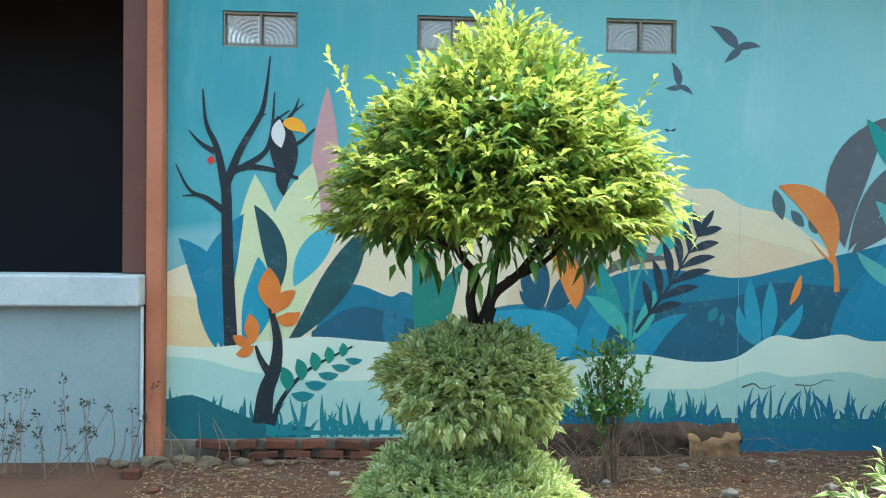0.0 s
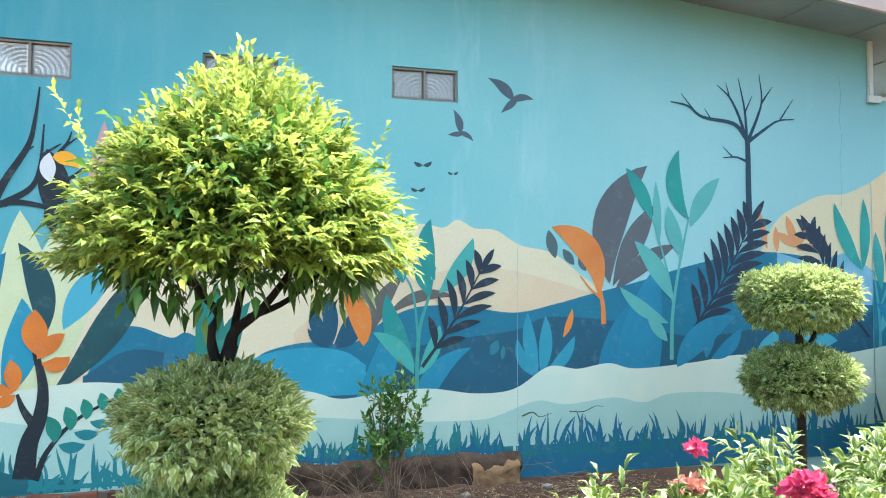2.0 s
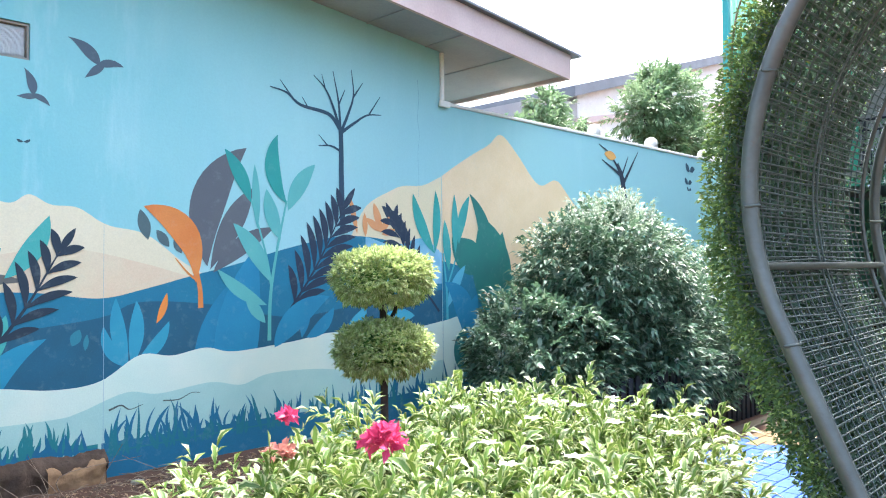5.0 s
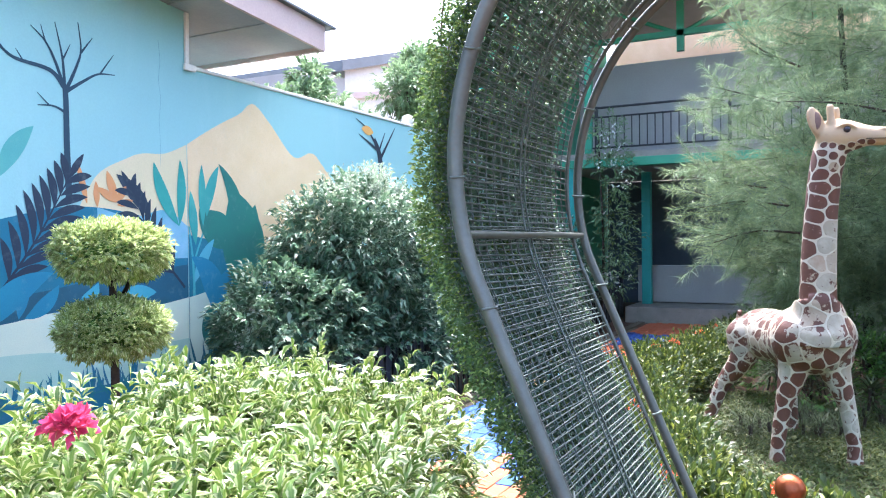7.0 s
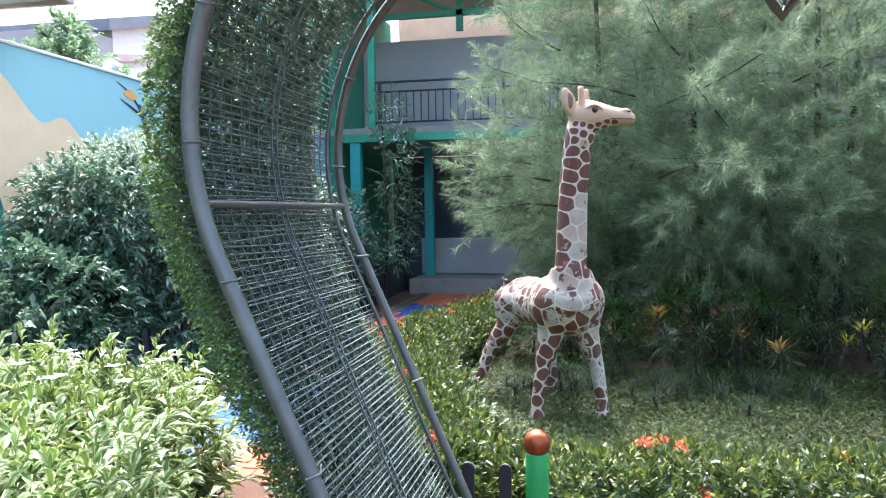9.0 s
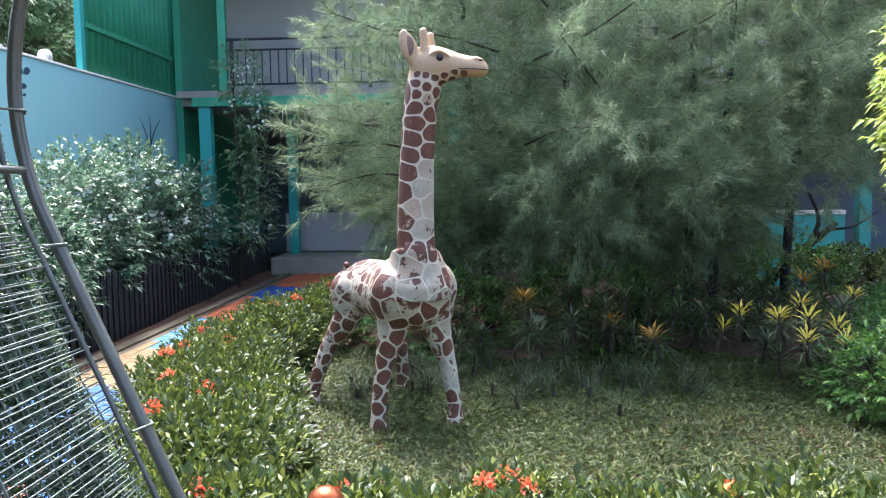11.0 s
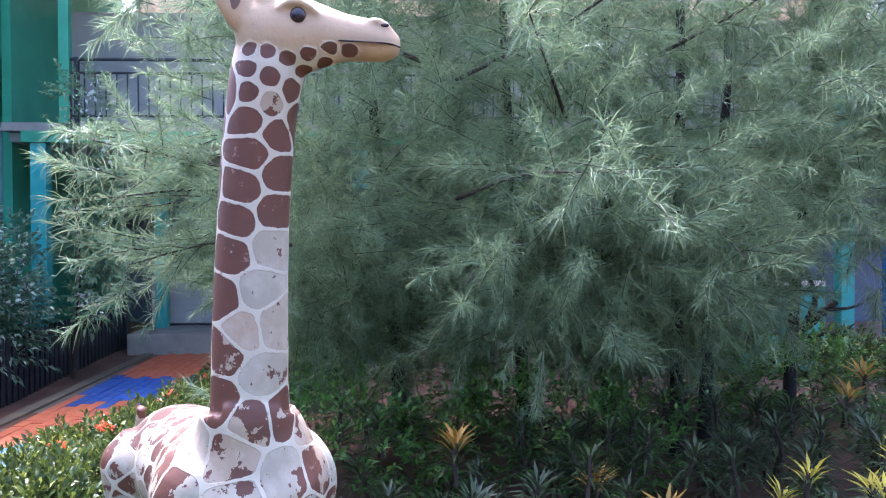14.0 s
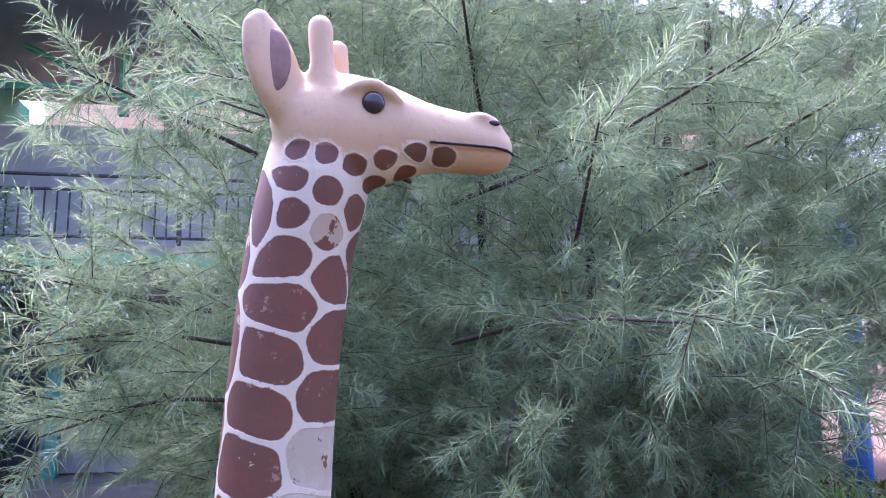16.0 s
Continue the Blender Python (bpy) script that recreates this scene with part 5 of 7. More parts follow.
def rosette(g, n, length, width, material, inner_material, name, label, category, group):
    t = thing(name, (0, 0, 0), label, category, group)
    stem_h = 0.20
    part("stem", tube_mesh([(0, 0, 0), (0.01, 0, stem_h * 0.5), (0, 0.01, stem_h)], 0.012, 6), MAT_BARK, t)
    a = np.arange(n) * 2.399 + g.random(n) * 0.3
    lift = np.linspace(-0.05, 1.3, n)
    base = np.stack([0.01 * np.cos(a), 0.01 * np.sin(a), stem_h * (0.35 + 0.65 * np.linspace(0, 1, n))], 1)
    way = np.stack([np.cos(a), np.sin(a), lift], 1)
    ln = length * (0.75 + 0.4 * g.random(n))
    cut = int(n * 0.62)
    part("outer_leaves", leaf_mesh(base[:cut], way[:cut], np.tile([0, 0, 1.0], (cut, 1)), ln[:cut], width, 0.3, 0.35), material, t)
    part("young_leaves", leaf_mesh(base[cut:], way[cut:], np.tile([0, 0, 1.0], (n - cut, 1)), ln[cut:] * 0.85, width, 0.3, 0.15), inner_material, t)
    return t


def undergrowth():
    g = np.random.default_rng(28)
    a = rosette(g, 44, 0.17, 0.017, LEAF_CROTON, LEAF_CROTON, "croton", "dark green narrow-leaved croton in the shade of the feathery tree", "croton", "crotons")
    b = rosette(g, 34, 0.15, 0.017, LEAF_CROTON, LEAF_YELLOW, "yellow_croton", "croton with a bright yellow crown of young leaves", "croton", "yellow crotons")
    c = rosette(g, 34, 0.20, 0.024, LEAF_CROTON, LEAF_BRONZE, "bronze_croton", "croton with bronze-yellow striped leaves", "croton", "bronze crotons")
    d = rosette(g, 64, 0.19, 0.005, LEAF_LILY, LEAF_LILY, "grassy_lily", "tuft of thin arching strap leaves at the lawn edge", "lily turf", "grassy lilies")
    used = set()

    def put(p, x, y, z, s=0.0):
        m = pose(x, y, z, 8 * g.normal(), 8 * g.normal(), 360 * g.random())
        if p.name in used:
            copy_thing(p, m)
        else:
            used.add(p.name)
            p.matrix_basis = m

    for k in range(75):
        s = g.random()
        put(a, 7.0 + 1.5 * g.random(), 0.6 - 3.6 * s, 0.02 + 0.34 * g.random())
    for k in range(60):
        put(d, 6.85 + 0.26 * g.normal(), 0.65 - 2.4 * g.random(), -0.10)
    for x, y, z in ((6.97, -1.86, 0.24), (6.72, -2.17, 0.36), (6.80, -2.41, 0.34), (6.6, -2.55, 0.22), (6.5, -2.75, 0.30), (7.3, -2.9, 0.4), (6.9, -2.3, 0.30), (6.85, -2.6, 0.26), (6.95, -2.0, 0.34), (7.05, -2.45, 0.38), (6.65, -2.35, 0.22)):
        put(b, x, y, z)
    for x, y, z in ((7.42, -0.55, 0.36), (7.3, -1.2, 0.2), (8.6, -3.3, 0.45), (7.1, -1.5, 0.15), (8.2, -2.9, 0.4)):
        put(c, x, y, z)
    for k in range(34):
        put(a, 6.8 + 2.6 * g.random(), -2.2 - 2.6 * g.random(), 0.0 + 0.16 * g.random())
    for c0, r in (((6.35, -2.75, 0.18), (0.4, 0.35, 0.24)), ((6.1, -3.2, 0.2), (0.45, 0.4, 0.28)), ((7.6, -3.6, 0.12), (0.6, 0.6, 0.25)), ((8.8, -4.2, 0.12), (0.7, 0.7, 0.22)), ((8.3, 0.2, 0.25), (0.7, 0.6, 0.4)), ((8.5, -1.2, 0.25), (0.6, 0.8, 0.4)), ((9.6, -0.3, 0.42), (0.5, 0.65, 0.45)), ((9.7, -1.4, 0.42), (0.5, 0.65, 0.45)), ((9.7, -2.5, 0.42), (0.5, 0.65, 0.45)), ((9.8, -3.4, 0.38), (0.5, 0.6, 0.40))):
        t = thing("leafy_shrub", (c0[0], c0[1], 0.0), "low leafy green shrub below the feathery tree", "shrub", "low leafy shrubs")
        rt, o = on_blob(g, 420, c0, r, 2.2, -0.6, 0.15, c0[0], 0.3)
        part("foliage", sprays(g, rt, o, 8, 0.10, 0.06, 0.024, 0.9, 0.5, 0.25), LEAF_MID, t)
        st = [([(c0[0] + 0.04 * g.normal(), c0[1] + 0.04 * g.normal(), -0.02), (c0[0] + 0.1 * g.normal(), c0[1] + 0.1 * g.normal(), 0.15), (c0[0] + 0.2 * g.normal(), c0[1] + 0.2 * g.normal(), 0.34)], 0.008, 0.004) for _ in range(7)]
        part("stems", trunk_mesh(st, 5), MAT_BARK, t)


undergrowth()


# ---- feathery casuarina ----
def casuarina():
    g = np.random.default_rng(29)
    t = thing("casuarina_tree", (9.0, -2.2, 0.0), "large feathery casuarina tree with dense soft needle plumes", "tree")
    stems = []
    for x, y, lean in ((9.0, -2.2, 0.0), (9.15, -2.45, -0.2), (9.4, -1.2, 0.2), (9.6, -3.3, -0.25), (9.2, -0.3, 0.3), (9.3, -1.8, 0.05)):
        stems.append(([(x, y, -0.05), (x, y + 0.25 * lean, 1.2), (x - 0.05, y + 0.7 * lean, 2.6), (x, y + lean, 4.6)], 0.055, 0.02))
    part("trunk", trunk_mesh(stems), MAT_DARKBARK, t, "several dark slim trunks", True)
    blobs = [((8.5, 0.2, 2.0), (1.0, 0.95, 0.95)), ((8.6, -0.6, 3.2), (1.1, 1.3, 1.1)), ((8.2, -1.2, 1.9), (1.2, 1.1, 1.0)), ((8.3, -2.2, 2.3), (1.2, 1.2, 1.2)), ((8.7, -2.0, 3.6), (1.4, 1.8, 1.0)),
             ((8.7, -3.4, 2.2), (1.3, 1.3, 1.1)), ((9.0, -4.4, 2.9), (1.3, 1.3, 1.1)), ((9.3, -4.0, 2.0), (1.0, 1.0, 0.5)), ((9.0, -1.5, 1.25), (0.9, 1.4, 0.5)), ((9.2, -2.1, 1.2), (0.8, 0.8, 0.5)), ((8.9, 0.1, 1.3), (0.7, 0.8, 0.5)), ((9.4, -3.4, 3.9), (1.4, 1.8, 1.0)), ((8.9, -0.2, 4.3), (1.1, 1.2, 0.8))]
    roots, ways = [], []
    for k, (c, r) in enumerate(blobs):
        rt, o = on_blob(g, 330, c, r, 2.0, -1.0, 0.12, k * 1.3, 0.75)
        keep = rt[:, 2] > 0.72
        roots.append(rt[keep]), ways.append(o[keep])
    boughs = []
    for p0, p1, sag in (((8.2, 0.4, 1.75), (7.35, 1.05, 1.72), 0.05), ((8.0, 0.3, 1.5), (7.4, 0.95, 1.42), 0.06), ((8.2, 0.5, 1.9), (7.5, 1.15, 2.0), 0.0), ((8.0, -0.6, 1.75), (6.27, -1.05, 1.75), 0.06), ((8.0, -1.2, 2.2), (6.55, -0.75, 2.35), 0.0),
                        ((8.0, -0.6, 2.4), (6.6, -1.5, 2.75), -0.06), ((8.0, -0.4, 2.5), (7.0, 0.35, 2.5), 0.03), ((8.2, -1.8, 2.6), (6.8, -2.2, 2.85), -0.05), ((8.0, 0.3, 2.6), (7.4, 0.95, 2.75), 0.0), ((8.2, 0.3, 3.0), (7.5, 0.85, 3.3), -0.05),
                        ((8.3, -1.0, 1.5), (6.9, -0.55, 1.35), 0.08), ((8.3, -2.0, 1.6), (7.0, -1.75, 1.45), 0.08), ((8.2, -0.8, 2.9), (6.9, -0.4, 3.1), -0.06)):
        p0, p1 = np.array(p0), np.array(p1)
        mid = (p0 + p1) / 2 - [0, 0, -sag]
        stems2 = (tuple(p0), tuple(mid), tuple(p1))
        boughs.append((stems2, 0.012, 0.003))
        for s in np.linspace(0.25, 1.0, 16):
            q = p0 + (p1 - p0) * s + [0, 0, sag * 4 * s * (1 - s)] + 0.05 * g.normal(size=3)
            roots.append(q[None])
            ways.append(unit((p1 - p0) * 0.9 + 0.55 * g.normal(size=3))[None])
    for one_bough in boughs:
        part("bough", trunk_mesh([one_bough], 6), MAT_BARK, t)
    root, way = np.vstack(roots), unit(np.vstack(ways) * [1, 1, 0.5] + [0, 0, 0.12] + 0.35 * g.normal(size=(sum(len(r) for r in roots), 3)))
    n, per = len(root), 88
    length = 0.34 * (0.6 + 0.7 * g.random(n))
    part("twig_work", joined([tube_data(np.array([r, r + w * l * 0.5 + [0, 0, 0.01], r + w * l * 0.95]), [0.003, 0.002, 0.001], 3) for r, w, l in zip(root, way, length)]), MAT_BARK, t)
    s = np.tile(np.linspace(0.0, 1.0, per), n)
    base = np.repeat(root, per, 0) + np.repeat(way * length[:, None], per, 0) * s[:, None]
    dirs = unit(np.repeat(way, per, 0) * 0.85 + 0.62 * g.normal(size=(n * per, 3)) + [0, 0, 0.05])
    ln = 0.15 * (0.6 + 0.6 * g.random(n * per)) * (1.0 - 0.35 * s)
    sd = unit(np.cross(dirs, g.normal(size=(n * per, 3)))) * 0.0017
    mid = base + dirs * ln[:, None] * 0.55
    tip = base + dirs * ln[:, None] - np.array([0, 0, 1.0]) * (ln * 0.16)[:, None]
    v = np.stack([base - sd, base + sd, mid + sd * 0.9, mid - sd * 0.9, tip], 1).reshape(-1, 3)
    k0 = 5 * np.arange(n * per)[:, None]
    f = np.concatenate([k0 + [0, 1, 2], k0 + [0, 2, 3], k0 + [3, 2, 4]], 1).reshape(-1, 3)
    uv = np.tile(np.array([[0.3, 0], [0.7, 0], [0.7, 0.5], [0.3, 0.5], [0.5, 1]]), (n * per, 1))
    part("needles", fast_mesh(v, f, uv), NEEDLE, t, "soft grey-green needle plumes")
    back = []
    for y in (0.25, -0.75, -1.75, -2.75, -3.75, -4.75, -5.75):
        for z in (0.8, 1.35, 2.3, 3.3, 4.3, 5.2):
            if not (z < 1.6 and y < -3.0) and not (z > 5.0 and y > -0.2):
                back.append(on_blob(g, 120, (10.0 + 0.3 * g.normal(), y, z), (0.7, 0.72, 0.68), 2.0, -1.0, 0.12, y + z, 0.9)[0])
    root = np.vstack(back)
    n, per = len(root), 42
    s = np.tile(np.linspace(0.0, 1.0, per), n)
    way = unit(g.normal(size=(n, 3)) * [0.9, 1.0, 0.5] + [-0.3, 0, 0.1])
    base = np.repeat(root, per, 0) + np.repeat(way * 0.36, per, 0) * s[:, None]
    dirs = unit(np.repeat(way, per, 0) * 0.8 + 0.65 * g.normal(size=(n * per, 3)))
    ln = 0.17 * (0.6 + 0.6 * g.random(n * per))
    sd = unit(np.cross(dirs, g.normal(size=(n * per, 3)))) * 0.0034
    v = np.stack([base - sd, base + sd, base + dirs * ln[:, None] - np.array([0, 0, 1.0]) * (ln * 0.16)[:, None]], 1).reshape(-1, 3)
    part("inner_needles", fast_mesh(v, np.arange(3 * n * per).reshape(-1, 3), np.tile(np.array([[0.3, 0], [0.7, 0], [0.5, 1]]), (n * per, 1))), NEEDLE, t, "shaded needle plumes deep in the crown")
    old = thing("leaning_tree", (10.6, -4.0, 0.0), "dark gnarled leaning trunk with bare broken branches", "tree")
    st = [([(10.7, -3.0, 0.0), (10.6, -3.5, 0.45), (10.5, -4.0, 0.85), (10.4, -4.4, 1.15)], 0.13, 0.05), ([(10.55, -3.8, 0.7), (10.5, -4.3, 0.78), (10.45, -4.75, 0.72)], 0.05, 0.012), ([(10.5, -4.0, 0.85), (10.4, -4.1, 1.2), (10.4, -3.9, 1.6)], 0.06, 0.02),
          ([(10.45, -4.3, 1.05), (10.4, -4.7, 1.1), (10.4, -5.1, 1.3)], 0.03, 0.008), ([(10.6, -3.6, 0.55), (10.5, -4.0, 0.52), (10.5, -4.4, 0.60)], 0.035, 0.01), ([(10.48, -4.5, 0.74), (10.45, -4.7, 0.9)], 0.02, 0.006)]
    st = [([(10.7 - 0.65 * (10.7 - p[0]), -3.9 + 0.65 * (p[1] + 3.9), p[2] * 0.82) for p in line], r0 * 0.6, r1 * 0.6) for line, r0, r1 in st]
    part("trunk", trunk_mesh(st), MAT_DARKBARK, old, "", True)


casuarina()


def right_tree():
    g = np.random.default_rng(30)
    x, y = 5.55, -2.72
    t = thing("golden_tree", (x, y, 0.0), "golden-leaved clipped tree at the edge of the lawn", "tree")
    part("trunk", trunk_mesh([([(x, y, -0.02), (x, y, 0.7), (x + 0.02, y, 1.5)], 0.035, 0.02)]), MAT_DARKBARK, t)
    rt, o = on_blob(g, 900, (x, y, 1.85), (0.36, 0.38, 0.66), 2.0, -0.9, 0.14, 0.4, 0.25)
    part("crown", sprays(g, rt, o, 9, 0.13, 0.068, 0.026, 0.9, 0.1, 0.4), LEAF_GOLD, t)
    part("inner_foliage", filler(g, 800, (x, y, 1.85), (0.42, 0.44, 0.72), 0.07, 0.028), LEAF_MID, t)


right_tree()


# ---- lawn ----
def lawn():
    g = np.random.default_rng(31)
    n = 165000
    x, y = 4.2 + 4.2 * g.random(n), -3.4 + 4.9 * g.random(n)
    keep = (y < 1.1 + 0.25 * (x - 4.2)) & (x < 8.0 + 0.3 * np.sin(3 * y))
    x, y = x[keep], y[keep]
    dens = np.sin(2.1 * x + 1) * np.cos(1.7 * y) + np.sin(4.3 * x - 2.2 * y)
    keep = g.random(len(x)) < 0.80 + 0.13 * dens
    x, y = x[keep], y[keep]
    n = len(x)
    base = np.stack([x, y, ground_height(x, y) - 0.004], 1)
    a = 2 * np.pi * g.random(n)
    way = np.stack([np.cos(a), np.sin(a), 0.4 + 1.0 * g.random(n)], 1)
    t = thing("lawn_grass", (5.5, -0.8, 0.0), "uneven tropical lawn of broad short grass blades", "grass", kind="stuff")
    part("blades", leaf_mesh(base, way, np.tile([0, 0, 1.0], (n, 1)) + 0.3 * g.normal(size=(n, 3)), 0.045 + 0.055 * g.random(n), 0.009, 0.2, 0.3), GRASS, t)


lawn()


def litter():
    """Twigs, dead leaves and pebbles on the bare bed below the painted wall."""
    g = np.random.default_rng(32)
    n = 6500
    x, y = -1.0 + 4.2 * g.random(n), 3.0 + 1.4 * g.random(n)
    z = ground_height(x, y) + 0.004
    t = thing("leaf_litter", (1.0, 3.7, 0.3), "dry leaves and straw strewn over the bare soil", "litter", kind="stuff")
    a = 2 * np.pi * g.random(n)
    part("dead_leaves", leaf_mesh(np.stack([x, y, z], 1), np.stack([np.cos(a), np.sin(a), 0.15 * g.random(n)], 1), np.tile([0, 0, 1.0], (n, 1)) + 0.4 * g.normal(size=(n, 3)), 0.012 + 0.034 * g.random(n) ** 2, 0.010, 0.3, 0.0), foliage("dead_leaf", rgb("7a6248"), rgb("a38d6d"), rgb("b9a88a"), None, 0.1, 0.8), t)
    st = []
    for k in range(420):
        p = np.array([-0.9 + 3.8 * g.random(), 3.7 + 0.75 * g.random(), 0.0])
        p[2] = float(ground_height(p[0], p[1])) + 0.006
        q = p + [0.12 * g.normal(), 0.06 * g.normal(), 0.015 * g.random()]
        st.append(([tuple(p), tuple((p + q) / 2 + [0, 0, 0.012]), tuple(q)], 0.003, 0.0015))
    for k in range(9):
        p = np.array([-1.25 + 0.08 * k, 4.25 + 0.05 * g.normal(), 0.31])
        st.append(([tuple(p), tuple(p + [0.05, 0, 0.12]), tuple(p + [-0.06 + 0.16 * g.random(), 0.02, 0.18 + 0.16 * g.random()])], 0.004, 0.0015))
    part("dry_stems", trunk_mesh(st, 4), MAT_TWIG, t)
    for k in range(26):
        px, py = -1.0 + 3.6 * g.random(), 3.4 + 1.0 * g.random()
        s = thing("stone", (px, py, float(ground_height(px, py))), "small broken rubble stone lying on the soil", "stone", "rubble stones")
        bm = bmesh.new()
        bmesh.ops.create_icosphere(bm, subdivisions=1, radius=0.018 + 0.02 * g.random())
        for v in bm.verts:
            v.co = v.co * (0.75 + 0.5 * g.random()) * Vector((1.2, 1, 0.7)) + Vector((px, py, float(ground_height(px, py)) + 0.008))
        part("rock", bm, MAT_CONCRETE if k % 3 else MAT_BRICK, s)
    chunk_mat = surface("pale_plaster_rubble", rgb("5f5546"), rgb("746958"), 0.95, 14, 80, 0.9, dirt=rgb("40372c"), dirt_amount=0.7)
    for px, py, r in ((-1.02, 4.38, 0.075), (-0.86, 4.42, 0.06), (-0.72, 4.36, 0.07), (-1.30, 4.40, 0.05), (-1.18, 4.34, 0.045), (-0.55, 4.38, 0.05), (-0.92, 4.30, 0.035), (-0.40, 4.36, 0.035)):
        s = thing("plaster_chunk", (px, py, 0.29), "broken lump of pale plaster at the wall foot", "rubble", "plaster rubble")
        bm = bmesh.new()
        bmesh.ops.create_icosphere(bm, subdivisions=2, radius=r)
        for v in bm.verts:
            q = 0.8 + 0.5 * noise.noise(v.co * 14 + Vector((px * 9, 0, 0)))
            v.co = v.co * q * Vector((1.25, 0.8, 0.62)) + Vector((px, py, float(ground_height(px, py)) + 0.012))
        part("lump", bm, chunk_mat, s)
    s = thing("loose_brick", (-1.06, 4.16, 0.29), "broken red brick lying on the soil", "brick")
    part("half_brick", a_box(-1.10, -1.01, 4.13, 4.19, float(ground_height(-1.06, 4.16)) - 0.01, float(ground_height(-1.06, 4.16)) + 0.045, 0.006), MAT_BRICK, s)
    w = thing("dry_weed", (-1.35, 4.2, 0.28), "leafless dark weed with seed heads at the kiosk wall", "weed")
    stw, tips = [], []
    for k in range(22):
        p = np.array([-1.80 + 0.75 * g.random() ** 1.7, 4.22 + 0.05 * g.normal(), 0.28])
        top = p + [0.10 * g.normal(), 0.03 * g.normal(), 0.20 + 0.30 * g.random()]
        stw.append(([tuple(p), tuple((p + top) / 2 + [0.02 * g.normal(), 0, 0]), tuple(top)], 0.003, 0.0015))
        tips += [top, (2 * top + p) / 3]
    tagged(part("stem_tangle", trunk_mesh(stw, 4), MAT_TWIG, w), kind="stuff")
    tp = np.repeat(np.array(tips), 9, 0)
    tagged(part("seed_spray", leaf_mesh(tp + 0.012 * g.normal(size=tp.shape), unit(g.normal(size=tp.shape) + [0, 0, 0.8]), unit(g.normal(size=tp.shape)), 0.025, 0.010, 0.2, 0.0), foliage("dry_seed", rgb("2c302b"), rgb("474a40"), rgb("6a6758"), None, 0.1, 0.9), w), kind="stuff")


litter()


# ---- heart-shaped arch of steel and mesh, overgrown with a creeper ----
ARCH_X0, ARCH_X1, ARCH_MID = 2.56, 3.69, -0.71


def heart_half():
    """One half of the heart in (y, z): a leaning leg, then a round lobe that dips at the middle."""
    leg = np.stack([np.linspace(0.30, 0.898, 26), np.linspace(-0.05, 1.33, 26)], 1)
    a = np.radians(np.linspace(-23, 150, 70))[1:]
    return np.vstack([leg, np.stack([0.07 + 0.9 * np.cos(a), 1.68 + 0.9 * np.sin(a)], 1)])


HALF = heart_half()
FULL = np.vstack([HALF, np.stack([2 * ARCH_MID - HALF[::-1, 0], HALF[::-1, 1]], 1)[1:]])


def heart_at(x, out=0.0, half=None):
    line = FULL if half is None else half
    tg = np.gradient(line, axis=0)
    tg /= np.linalg.norm(tg, axis=1)[:, None]
    p = line + np.stack([tg[:, 1], -tg[:, 0]], 1) * out
    return np.stack([np.full(len(p), x), p[:, 0], p[:, 1]], 1)


